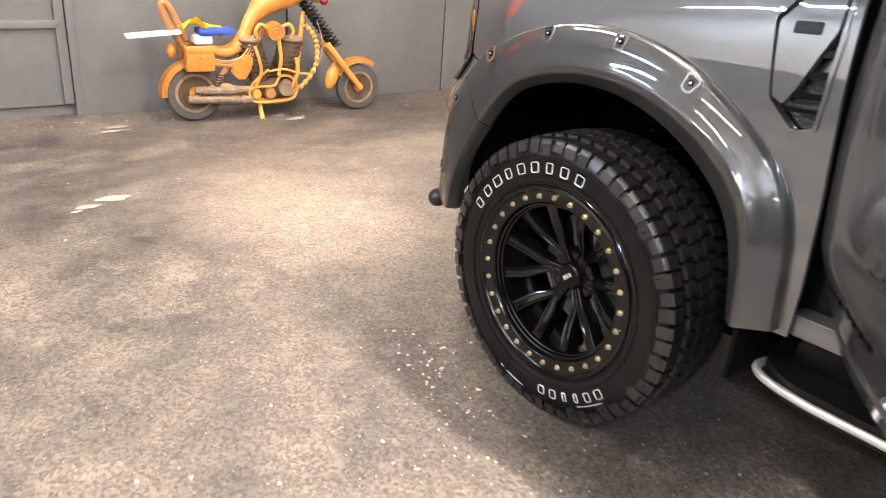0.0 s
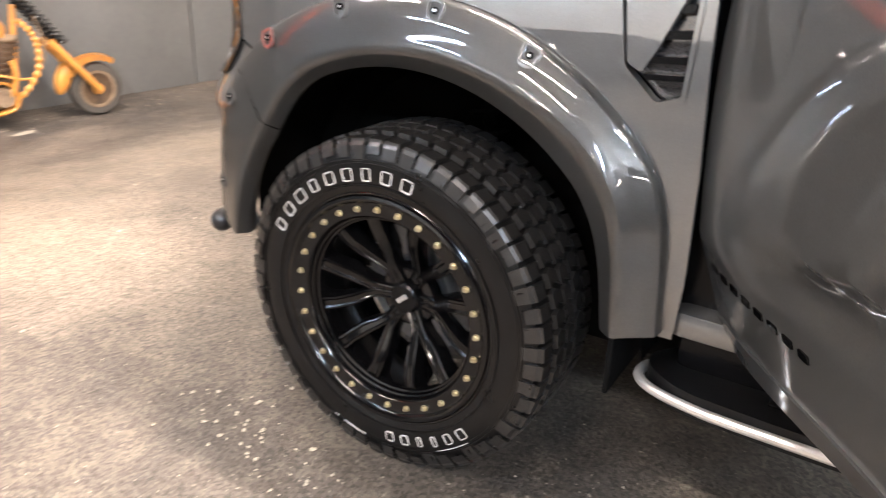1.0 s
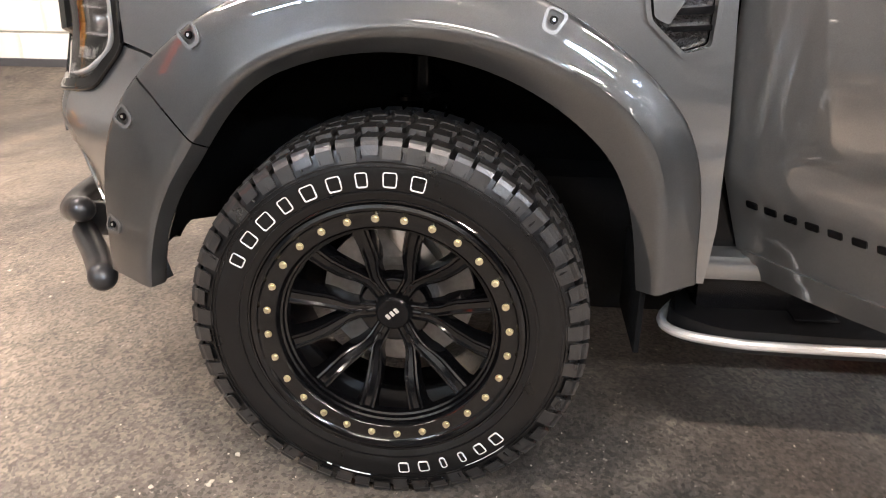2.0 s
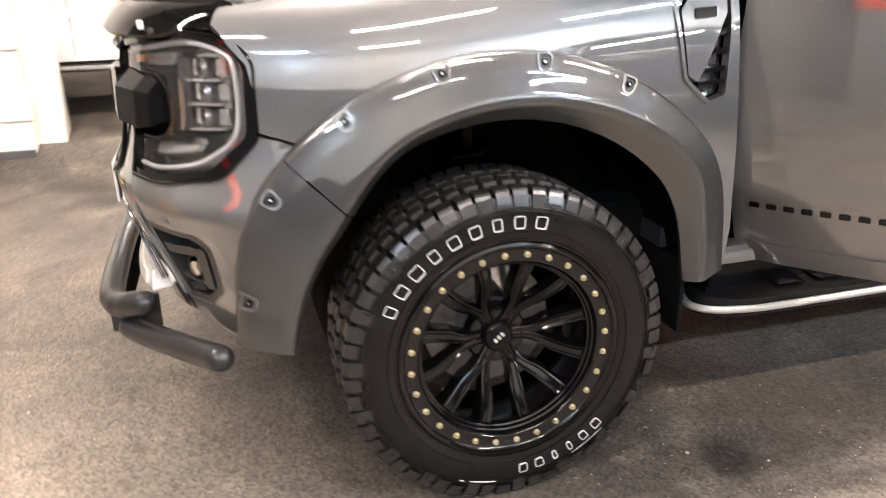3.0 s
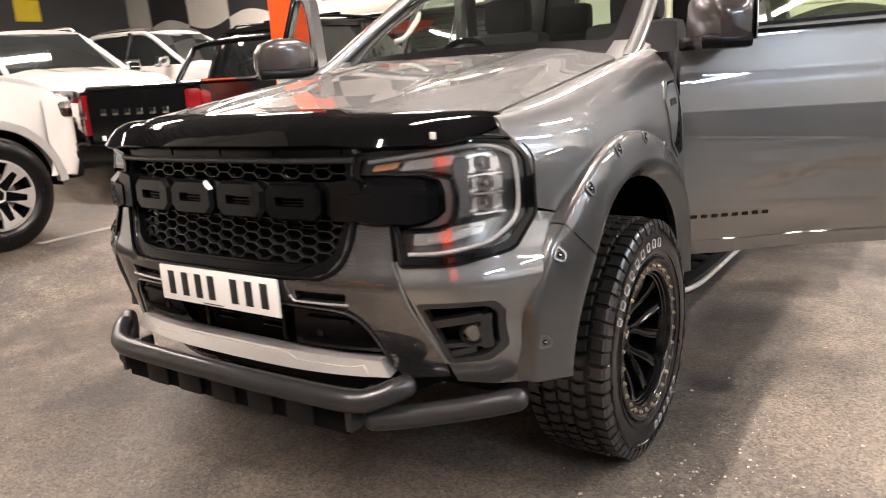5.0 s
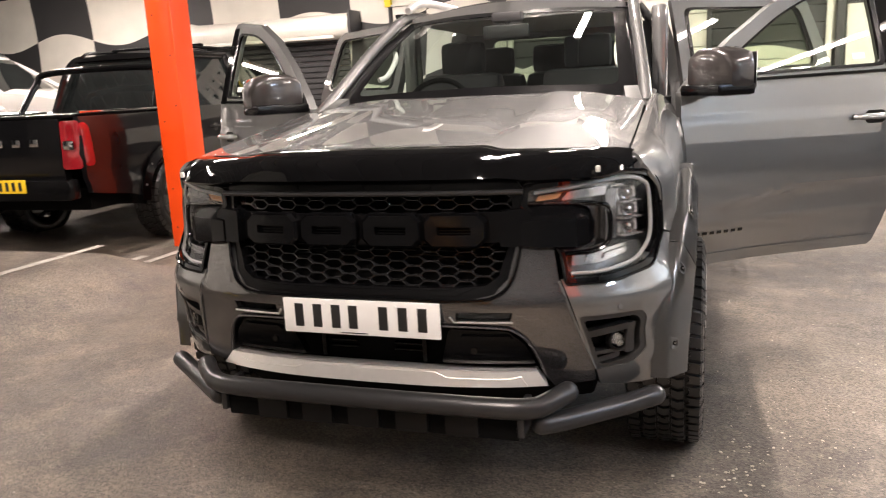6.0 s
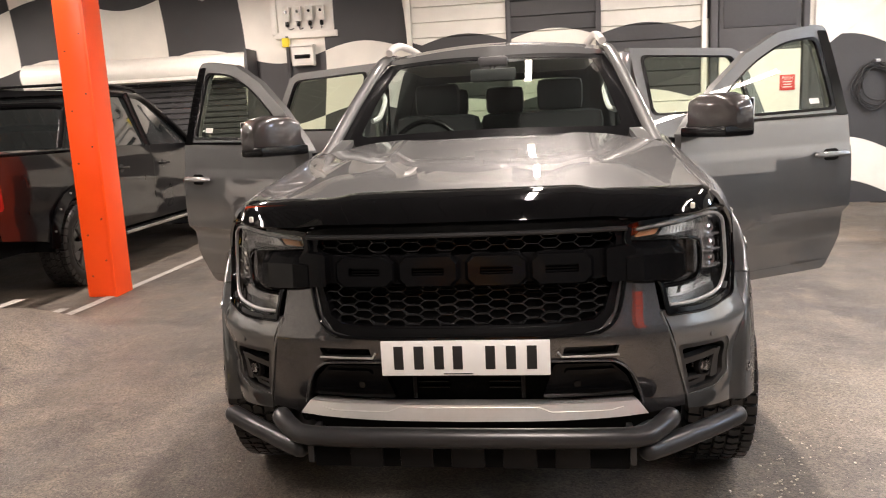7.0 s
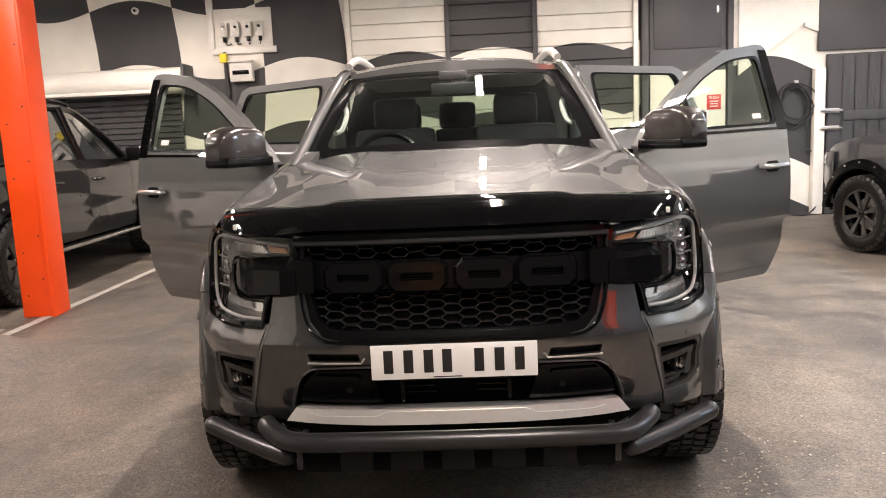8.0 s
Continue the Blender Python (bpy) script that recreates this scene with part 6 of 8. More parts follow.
# cabin: dashboard, wheel, seats, mirror
part("dashboard", shell(bmesh.new(), rounded([(-0.70, 0.62), (0.70, 0.62), (0.70, 0.98), (-0.70, 0.98)], 0.08), lambda x, y: (x, y, 1.285 - 0.45 * max(0, y - 0.80) ** 1.3), lambda x, y: (x, y, 1.0), (), 0.07), CABIN, truck)
part("binnacle", boxed((-0.38, 0.90, 1.30), (0.34, 0.14, 0.09), 0.035), CABIN, truck)
sw = part("steering_wheel", tube(bmesh.new(), [Vector((0.185 * math.cos(a), 0, 0.185 * math.sin(a))) for a in np.linspace(0, 2 * math.pi, 41)], 0.016, 10, cap=False), SATIN_BLACK, truck)
sw.matrix_basis = Matrix.Translation((-0.38, 1.08, 1.235)) @ pose(0, 0, 0, -22, 0, 0)
part("steering_hub", boxed((0, 0, -0.01), (0.30, 0.05, 0.09), 0.02), SATIN_BLACK, sw)


def seat(x, y, wide=0.50):
    sb = part("seat", boxed((x, y - 0.22, 0.80), (wide, 0.52, 0.20), 0.06), TRIM_CLOTH, truck)
    part("backrest", boxed((x, y + 0.10, 1.13), (wide, 0.16, 0.62), 0.06, pose(0, 0, 0)), TRIM_CLOTH, sb)
    part("headrest", boxed((x, y + 0.14, 1.53), (0.27, 0.11, 0.19), 0.045), TRIM_CLOTH, sb)
    for dx in (-0.06, 0.06):
        part("headrest_post", rod(bmesh.new(), (x + dx, y + 0.13, 1.40), (x + dx, y + 0.13, 1.48), 0.007, seg=8), STEEL, sb)


seat(-0.37, 1.45)
seat(0.37, 1.45)
seat(-0.40, 2.35, 0.44)
seat(0.40, 2.35, 0.44)
seat(0.0, 2.37, 0.34)
part("mirror_stalk", rod(bmesh.new(), (0.0, 1.22, 1.72), (0.0, 1.16, 1.66), 0.012, seg=8), CABIN, truck)
part("rear_view_mirror", boxed((0.0, 1.15, 1.64), (0.25, 0.03, 0.07), 0.015), CABIN, truck)
part("sensor_cover", boxed((0.0, 1.20, 1.715), (0.16, 0.10, 0.05), 0.015), CABIN, truck)
for s in (-1, 1):
    part("grab_handle", tube(bmesh.new(), smooth_line([(s * 0.63, 0.88, 1.42), (s * 0.60, 0.93, 1.44), (s * 0.585, 1.02, 1.52), (s * 0.60, 1.06, 1.56)], 4), 0.014, 8), LINING, truck)

# ---------------------------------------------------------------- other parked pickups
DARK_GLASS = material("dark_car_glass", (0.012, 0.014, 0.014), 0.04, vary=0.2, coat=1.0)
GREY_ALLOY = material("dark_grey_alloy", (0.10, 0.098, 0.095), 0.3, metal=0.8, vary=0.15)
MACHINED = material("machined_alloy", (0.78, 0.76, 0.73), 0.3, metal=0.75, vary=0.08)


def plain_wheel(name, parent, m, spokes, mat, R=0.385, knobbly=False, broad=0.020):
    w = new(name)
    w.empty_display_size = 0.1
    w.parent = parent
    w.matrix_basis = m
    prof = [(0.096, 0.236), (0.118, 0.262), (0.127, 0.30), (0.122, 0.345), (0.105, R - 0.012), (0.0, R - 0.006), (-0.105, R - 0.012), (-0.125, 0.33), (-0.118, 0.262), (-0.096, 0.236), (0, 0.23)]
    part("tyre", lathe(bmesh.new(), prof, 64), RUBBER, w)
    if knobbly:
        part("tread", tread_blocks(R, 0.122, 36), TREAD, w, smooth=0)
    else:
        bm = bmesh.new()
        for x in (-0.07, -0.025, 0.025, 0.07):
            lathe(bm, [(x - 0.016, R - 0.014), (x - 0.014, R), (x + 0.014, R), (x + 0.016, R - 0.014)], 64)
        part("tread", bm, TREAD, w)
    part("rim_barrel", lathe(bmesh.new(), [(0.10, 0.222), (0.05, 0.205), (-0.09, 0.205), (-0.10, 0.24), (0.0, 0.232), (0.10, 0.240)], 48), RIM, w)
    part("rim_lip", lathe(bmesh.new(), [(0.098, 0.222), (0.110, 0.226), (0.110, 0.240), (0.098, 0.243)], 56), mat, w)
    first = None
    for k in range(spokes):
        mm = Matrix.Rotation(2 * math.pi * k / spokes, 4, "X")
        if first is None:
            bm = bmesh.new()
            pts = rounded([(-broad * 0.8, 0.04), (broad * 0.8, 0.04), (broad, 0.12), (broad * 1.9, 0.222), (-broad * 1.9, 0.222), (-broad, 0.12)], 0.008, 3)
            extrude_poly(bm, pts, lambda u, v, h: Vector((0.068 + h + 0.14 * max(0, v - 0.05), u, v)), 0.022, 0.004)
            first = part("spoke", bm, mat, w)
            first.matrix_basis = mm
            if mat is MACHINED:
                bm = bmesh.new()
                extrude_poly(bm, rounded([(-broad * 0.85, 0.05), (broad * 0.85, 0.05), (broad * 0.5, 0.185), (-broad * 0.5, 0.185)], 0.008, 3), lambda u, v, h: Vector((0.0745 + h + 0.14 * max(0, v - 0.05), u, v)), 0.018, 0.002)
                inlay = part("spoke_inlay", bm, GLOSS_BLACK, w)
                inlay.matrix_basis = mm
        else:
            again(first, mm)
            if mat is MACHINED:
                again(inlay, mm)
    part("wheel_hub", lathe(bmesh.new(), [(0.03, 0.001), (0.03, 0.07), (0.075, 0.062), (0.085, 0.04), (0.092, 0.03), (0.094, 0.001)], 32), RIM if mat is not MACHINED else SATIN_BLACK, w)
    part("brake_disc", lathe(bmesh.new(), [(-0.01, 0.05), (-0.01, 0.155), (0.012, 0.155), (0.012, 0.05)], 32), DULL_STEEL, w)
    return w


def parked_pickup(label, paint, m, group="", rails=True, chrome=True, flares=False, spokes=6, wheel_mat=None, knobbly=False, tail=False, broad=0.030):
    """A double-cab pickup with its front axle at the origin, nose to -y."""
    e = thing("parked_pickup", label, "pickup truck", group=group, m=m)
    RY = 3.2
    wheel_mat = wheel_mat or MACHINED

    def sx(y, z):
        return 0.895 - 0.55 * max(0, z - 0.98) ** 2 - 0.25 * max(0, 0.65 - z) ** 2 - 0.42 * max(0, -0.1 - y) ** 2 - 0.02 * math.exp(-((z - 0.72) / 0.06) ** 2)
    arch = lambda cy, r: [(cy + r * math.cos(a), 0.385 + r * math.sin(a)) for a in [radians(v) for v in np.linspace(172, 8, 24)]]
    top = [(4.36, 1.20), (2.80, 1.20), (2.78, 1.235), (0.55, 1.205), (0.3, 1.175), (-0.1, 1.135), (-0.45, 1.062), (-0.60, 0.995)]
    side = [(-0.64, 0.62), (-0.61, 0.46)] + arch(0, 0.455) + [(0.6, 0.43), (2.5, 0.43)] + arch(RY, 0.455) + [(RY + 0.62, 0.50), (4.33, 0.58), (4.38, 0.9)] + top
    for s in (-1, 1):
        sd = part("body_side", shell(bmesh.new(), side, lambda y, z: (s * sx(y, z), y, z), lambda y, z: (s * (sx(y, z) - 0.05), y, z), (), 0.075), paint, e)
        for cy in (0, RY):
            bm = bmesh.new()
            rings = []
            w = 0.085 if flares else 0.045
            for d in np.linspace(4, 176, 36):
                a = radians(d)
                rings.append([bm.verts.new((s * x, cy + r * math.cos(a), 0.385 + r * math.sin(a))) for r, x in ((0.455, 0.82), (0.44, 0.915 if flares else 0.898), (0.46, 0.93 if flares else 0.905), (0.455 + w, 0.91 if flares else 0.895), (0.46 + w, 0.86))])
            for a, b in zip(rings, rings[1:]):
                for i in range(4):
                    bm.faces.new((a[i], a[i + 1], b[i + 1], b[i]))
            bmesh.ops.solidify(bm, geom=bm.faces[:], thickness=0.003)
            fl = part("arch_flare", bm, (SATIN_BLACK if paint is PAINT_DARK else paint) if flares else paint, e)
            if flares:
                for d in np.linspace(20, 160, 7):
                    a = radians(d)
                    part("screw", rod(bmesh.new(), (s * 0.90, cy + 0.51 * math.cos(a), 0.385 + 0.51 * math.sin(a)), (s * 0.926, cy + 0.51 * math.cos(a), 0.385 + 0.51 * math.sin(a)), 0.010, seg=8), STEEL, fl)
            bm = bmesh.new()
            rings = []
            for d in np.linspace(0, 180, 24):
                a = radians(d)
                rings.append([bm.verts.new((s * x, cy + r * math.cos(a), 0.385 + r * math.sin(a))) for x, r in ((0.88, 0.46), (0.58, 0.46), (0.56, 0.1))])
            for a, b in zip(rings, rings[1:]):
                for i in range(2):
                    bm.faces.new((a[i], a[i + 1], b[i + 1], b[i]))
            part("arch_liner", bm, LINER, e)
            turn = Matrix.Identity(4) if s > 0 else pose(0, 0, 0, 0, 0, 180)
            plain_wheel("wheel", e, Matrix.Translation((s * 0.79, cy, 0.385)) @ turn @ pose(0, 0, 0, 17 + 23 * cy, 0, 0), spokes, wheel_mat, 0.385, knobbly, broad)
        # door gaps and handles
        for y0 in (0.58, 1.72, 2.70):
            part("door_gap", shell(bmesh.new(), [(y0, 0.47), (y0 + 0.007, 0.47), (y0 + 0.007, 1.20), (y0, 1.20)], lambda y, z: (s * (sx(y, z) + 0.0015), y, z), lambda y, z: (s * (sx(y, z) - 0.004), y, z), (), 0.1), INK, sd)
        for y0 in (1.50, 2.42):
            hy = y0
            bm = bmesh.new()
            tube(bm, smooth_line([(s * (sx(hy, 1.0) + o), hy + k, 1.01) for k, o in ((-0.11, 0.004), (-0.09, 0.028), (0.0, 0.034), (0.09, 0.028), (0.11, 0.004))], 3), 0.016, 8, squash=0.7)
            part("door_handle", bm, CHROME if chrome else paint, sd)
            part("handle_cup", rod(bmesh.new(), (s * (sx(hy, 1.0) - 0.002), hy, 1.005), (s * (sx(hy, 1.0) + 0.002), hy, 1.005), 0.042, seg=16), INK, sd)
        # mirror
        bm = boxed((s * 1.03, 0.70, 1.26), (0.22, 0.15, 0.17), 0.05, seg=3)
        mi = part("door_mirror", bm, CHROME if chrome and paint is PAINT_WHITE else paint, e)
        part("mirror_arm", boxed((s * 0.90, 0.72, 1.20), (0.10, 0.06, 0.06), 0.02), SATIN_BLACK, mi)
        # side step
        st = part("side_step", boxed((s * 0.86, 1.60, 0.385), (0.19, 2.05, 0.05), 0.02), SATIN_BLACK, e)
        part("step_edge", rod(bmesh.new(), (s * 0.955, 0.60, 0.385), (s * 0.955, 2.60, 0.385), 0.017, seg=10), STEEL, st)
        part("sill_strip", boxed((s * 0.878, 1.60, 0.52), (0.02, 2.1, 0.06), 0.008), STEEL if paint is PAINT_WHITE else SATIN_BLACK, e)
        # pillars
        part("pillar", tube(bmesh.new(), smooth_line([(s * 0.80, 0.42, 1.19), (s * 0.72, 0.85, 1.46), (s * 0.64, 1.22, 1.68), (s * 0.61, 1.5, 1.755), (s * 0.61, 2.3, 1.765), (s * 0.64, 2.62, 1.70), (s * 0.76, 2.80, 1.22)], 5), 0.036, 8), paint, e)
        part("pillar", tube(bmesh.new(), [(s * 0.845, 1.72, 1.20), (s * 0.63, 1.68, 1.76)], 0.038, 8), SATIN_BLACK, e)
        if rails:
            part("roof_rail", tube(bmesh.new(), smooth_line([(s * 0.57, 1.28, 1.77), (s * 0.56, 1.42, 1.83), (s * 0.555, 1.9, 1.845), (s * 0.56, 2.4, 1.83), (s * 0.57, 2.52, 1.78)], 4), 0.016, 8), STEEL if paint is not PAINT_BLACK else SATIN_BLACK, e)
        if tail:
            lampo = rounded([(0.70, 0.78), (0.865, 0.78), (0.872, 1.17), (0.72, 1.17)], 0.03)
            tl = part("tail_lamp", shell(bmesh.new(), mirrored(lampo, s), lambda x, z: (x, 4.405 - 0.5 * max(0, abs(x) - 0.80), z), lambda x, z: (x, 4.33, z), (), 0.05), RED_LENS, e, "red tail lamp")
            part("reverse_lens", boxed((s * 0.785, 4.412, 0.975), (0.10, 0.01, 0.07), 0.01), REFLECTOR, tl)
            wrap = rounded([(4.26, 0.80), (4.37, 0.80), (4.37, 1.16), (4.28, 1.14)], 0.04)
            part("tail_lamp_side", shell(bmesh.new(), wrap, lambda y, z: (s * (sx(y, z) + 0.004), y, z), lambda y, z: (s * (sx(y, z) - 0.02), y, z), (), 0.08), RED_LENS, tl)
    # bonnet and nose
    hz = lambda x, y: 1.10 + (y + 0.45) * 0.115 + 0.05 * (1 - (x / 0.84) ** 2) - 0.24 * max(0, -0.05 - y) ** 2 - 0.5 * max(0, -0.55 - y) ** 2 + 0.012 * (ease((abs(x) - 0.3) / 0.1) - ease((abs(x) - 0.55) / 0.15))
    part("bonnet", shell(bmesh.new(), both([(0, -0.74), (0.5, -0.68), (0.78, -0.56), (0.835, -0.4), (0.845, 0.40), (0.5, 0.46), (0, 0.48)]), lambda x, y: (x, y, hz(x, y)), lambda x, y: (x, y, hz(x, y) - 0.03), (), 0.07), paint, e)
    ny = table((0, 0.4, 0.65, 0.78, 0.86, 0.885), (-0.84, -0.815, -0.74, -0.66, -0.55, -0.45))
    fr = lambda off: (lambda x, z: (x, ny(abs(x)) - off + 0.25 * max(0, z - 0.95) + 0.3 * max(0, 0.55 - z), z))
    gr_hole = rounded([(-0.47, 0.70), (0.47, 0.70), (0.52, 0.945), (-0.52, 0.945)], 0.05)
    hl = lambda s: rounded(mirrored([(0.54, 0.80), (0.86, 0.85), (0.868, 0.97), (0.55, 0.945)], s), 0.03)
    fog = lambda s: rounded(mirrored([(0.60, 0.52), (0.80, 0.55), (0.80, 0.66), (0.62, 0.66)], s), 0.03)
    nose_part = part("nose", shell(bmesh.new(), both([(0, 1.0), (0.6, 0.995), (0.82, 0.99), (0.885, 0.99), (0.885, 0.46), (0.70, 0.42), (0, 0.42)]), fr(0.0), fr(-0.04), [gr_hole, hl(1), hl(-1), fog(1), fog(-1)], 0.06), paint, e)
    part("grille_back", sheet(bmesh.new(), gr_hole, fr(-0.06), (), 0.08, 0.004), SATIN_BLACK, nose_part)
    for k in range(4):
        z = 0.735 + k * 0.055
        part("grille_slat", shell(bmesh.new(), [(-0.50, z), (0.50, z), (0.50, z + 0.022), (-0.50, z + 0.022)], fr(-0.01), fr(-0.05), (), 0.1), CHROME if chrome else GLOSS_BLACK, nose_part)
    for s in (-1, 1):
        h = part("headlamp", sheet(bmesh.new(), hl(s), fr(-0.04), (), 0.05, 0.004), REFLECTOR, e)
        part("lens", sheet(bmesh.new(), hl(s), fr(0.004), (), 0.05, 0.0), LENS, h).visible_shadow = False
        for x in (0.65, 0.76):
            p = Vector(fr(-0.03)(s * x, 0.885))
            part("projector", lathe(bmesh.new(), [(0, 0.002), (0, 0.03), (0.022, 0.032), (0.026, 0.002)], 20), GLOSS_BLACK, h).matrix_basis = Matrix.Translation(p) @ pose(0, 0, 0, 0, 0, -90)
        part("fog_pocket", sheet(bmesh.new(), fog(s), fr(-0.05), (), 0.06, 0.004), SATIN_BLACK, nose_part)
    part("lower_grille", shell(bmesh.new(), rounded([(-0.52, 0.47), (0.52, 0.47), (0.48, 0.60), (-0.48, 0.60)], 0.02), fr(0.004), fr(-0.02), (), 0.08), SATIN_BLACK, nose_part)
    # cab glass and roof
    bm = bmesh.new()
    low = [(-0.78, 0.46), (0, 0.36), (0.78, 0.46), (0.835, 0.85), (0.842, 1.7), (0.83, 2.74), (0, 2.80), (-0.83, 2.74), (-0.842, 1.7), (-0.835, 0.85)]
    high = [(-0.61, 1.26), (0, 1.16), (0.61, 1.26), (0.62, 1.40), (0.615, 1.7), (0.61, 2.56), (0, 2.60), (-0.61, 2.56), (-0.615, 1.7), (-0.62, 1.40)]
    lo = [bm.verts.new((x, y, 1.175 if y < 0.6 else 1.20)) for x, y in low]
    hi = [bm.verts.new((x, y, 1.745)) for x, y in high]
    for i in range(10):
        bm.faces.new((lo[i], lo[(i + 1) % 10], hi[(i + 1) % 10], hi[i]))
    bm.faces.new(hi)
    part("cab_glass", bm, DARK_GLASS, e, smooth=20)
    part("roof", shell(bmesh.new(), both([(0, 1.14), (0.58, 1.25), (0.635, 1.45), (0.635, 2.45), (0.60, 2.60), (0, 2.65)]), lambda x, y: (x, y, 1.745 + 0.045 * (1 - (x / 0.64) ** 2) + 0.025 * math.sin(math.pi * min(1, max(0, (y - 1.14) / 1.5)))), lambda x, y: (x, y, 1.735), (), 0.1), paint, e)
    part("underbody", boxed((0, 1.7, 0.50), (1.4, 4.9, 0.2), 0.04), LINER, e)
    # bed and tail
    part("tailgate", shell(bmesh.new(), rounded([(-0.70, 0.66), (0.70, 0.66), (0.70, 1.19), (-0.70, 1.19)], 0.03), lambda x, z: (x, 4.39 + 0.015 * math.sin((z - 0.66) / 0.53 * 3.1), z), lambda x, z: (x, 4.33, z), (), 0.1), paint, e)
    part("bed_cover", boxed((0, 3.58, 1.205), (1.55, 1.56, 0.03), 0.012), SATIN_BLACK, e)
    part("rear_bumper", boxed((0, 4.44, 0.62), (1.62, 0.15, 0.17), 0.03), SATIN_BLACK, e)
    if tail:
        for k in range(6):
            part("name_block", boxed((-0.45 + k * 0.18, 4.414, 1.0), (0.085, 0.008, 0.062), 0.004), CHROME, e)
        npl = part("number_plate", boxed((-0.15, 4.522, 0.66), (0.52, 0.008, 0.111), 0.004), PLATE_YELLOW, e, "yellow rear number plate")
        for k in range(7):
            part("plate_bar", boxed((-0.355 + k * 0.066 + (0.02 if k > 3 else 0), 4.527, 0.66), (0.030, 0.002, 0.072)), INK, npl)
        part("tow_bar", rod(bmesh.new(), (0, 4.40, 0.45), (0, 4.60, 0.45), 0.025, seg=10), SATIN_BLACK, e)
        sb = part("sports_bar", tube(bmesh.new(), smooth_line([(-0.78, 3.25, 1.21), (-0.72, 3.05, 1.50), (-0.60, 2.95, 1.62), (0.60, 2.95, 1.62), (0.72, 3.05, 1.50), (0.78, 3.25, 1.21)], 5), 0.032, 10), SATIN_BLACK, e)
        for s in (-1, 1):
            part("bed_rail", rod(bmesh.new(), (s * 0.83, 2.85, 1.23), (s * 0.83, 4.30, 1.23), 0.014, seg=8), CHROME, sb)
        for x in (-0.4, 0.4):
            part("roof_bar", boxed((0, 1.6 + x, 1.87), (1.15, 0.05, 0.03), 0.01), SATIN_BLACK, e)
    return e


parked_pickup("white double-cab pickup with dark alloy wheels and chrome handles", PAINT_WHITE, pose(-4.42, 0.19, 0.26, 0, 0, 180), group="parked pickups", spokes=6, broad=0.040)
parked_pickup("white double-cab pickup with silver roof rails by a dark wall", PAINT_WHITE, pose(-6.9, 3.02, 0.42, 0, 0, 86) @ Matrix.Scale(0.93, 4), group="parked pickups", spokes=6)
parked_pickup("white double-cab pickup far back in the hall", PAINT_WHITE, pose(-8.3, 6.6, 0.42, 0, 0, 100), group="parked pickups", spokes=6)
parked_pickup("glossy black pickup with red tail lamps and a yellow plate", PAINT_BLACK, pose(-5.22, 7.0, 0.0, 0, 0, 182.6) @ Matrix.Scale(1.07, 4), group="parked pickups", chrome=False, flares=True, spokes=6, wheel_mat=GREY_ALLOY, knobbly=True, tail=True)
parked_pickup("dark grey pickup with bolted arch flares and black wheels", PAINT_DARK, pose(4.98, 4.96, 0.0, 0, 0, 193) @ Matrix.Scale(1.04, 4), group="parked pickups", chrome=False, flares=True, spokes=8, wheel_mat=GREY_ALLOY, knobbly=True, broad=0.016)

# ---------------------------------------------------------------- carved wooden motorcycle
BARK = material("dark_carved_bark", (0.075, 0.045, 0.024), 0.7, vary=0.5, scale=14, fine=70, bump=0.8)
GREY_BARK = material("grey_weathered_branch", (0.19, 0.135, 0.085), 0.75, vary=0.5, scale=16, fine=60, bump=0.9)
TOFFEE = material("orange_varnished_wood", (0.52, 0.185, 0.03), 0.3, vary=0.25, scale=7, fine=45, bump=0.25, coat=0.4)
OLD_TYRE = material("grey_dusty_rubber", (0.06, 0.055, 0.048), 0.6, vary=0.3, scale=10, fine=60, bump=0.3)
MC = pose(0.353, -3.885, -0.097, 0, 0, 172.2)
bike = thing("wooden_motorcycle", "carved varnished wooden motorcycle standing by the grey wall", "motorcycle", m=MC)


def ellipsoid(centre, size, m=None, seg=18):
    bm = bmesh.new()
    mm = Matrix.Translation(centre) @ (m or Matrix.Identity(4)) @ Matrix.Diagonal((*size, 1))
    bmesh.ops.create_uvsphere(bm, u_segments=seg, v_segments=seg // 2 + 2, radius=1.0, matrix=mm)
    return bm


def bike_wheel(x, r, wide):
    def turned(prof, seg=48):
        bm = lathe(bmesh.new(), prof, seg)
        bmesh.ops.rotate(bm, verts=bm.verts, cent=(0, 0, 0), matrix=Matrix.Rotation(radians(90), 3, "Z"))
        bmesh.ops.translate(bm, verts=bm.verts, vec=(x, 0, r))
        return bm
    t = part("wheel", turned([(-wide, r * 0.72), (-wide, r * 0.93), (-wide * 0.6, r), (wide * 0.6, r), (wide, r * 0.93), (wide, r * 0.72)]), OLD_TYRE, bike, "dusty grey wheel with a dark wooden disc")
    part("wheel_disc", turned([(-wide * 0.5, 0.01), (-wide * 0.6, r * 0.5), (-wide * 0.95, r * 0.73), (wide * 0.95, r * 0.73), (wide * 0.6, r * 0.5), (wide * 0.5, 0.01)]), BARK, t)
    part("wheel_hub", turned([(-wide * 1.1, 0.004), (-wide * 1.1, r * 0.2), (wide * 1.1, r * 0.2), (wide * 1.1, 0.004)], 20), WOOD, t)
    part("rim_ring", turned([(-wide * 0.98, r * 0.60), (-wide * 1.02, r * 0.70), (wide * 1.02, r * 0.70), (wide * 0.98, r * 0.60)]), GREY_BARK, t)


bike_wheel(0.0, 0.19, 0.045)
bike_wheel(1.235, 0.17, 0.035)


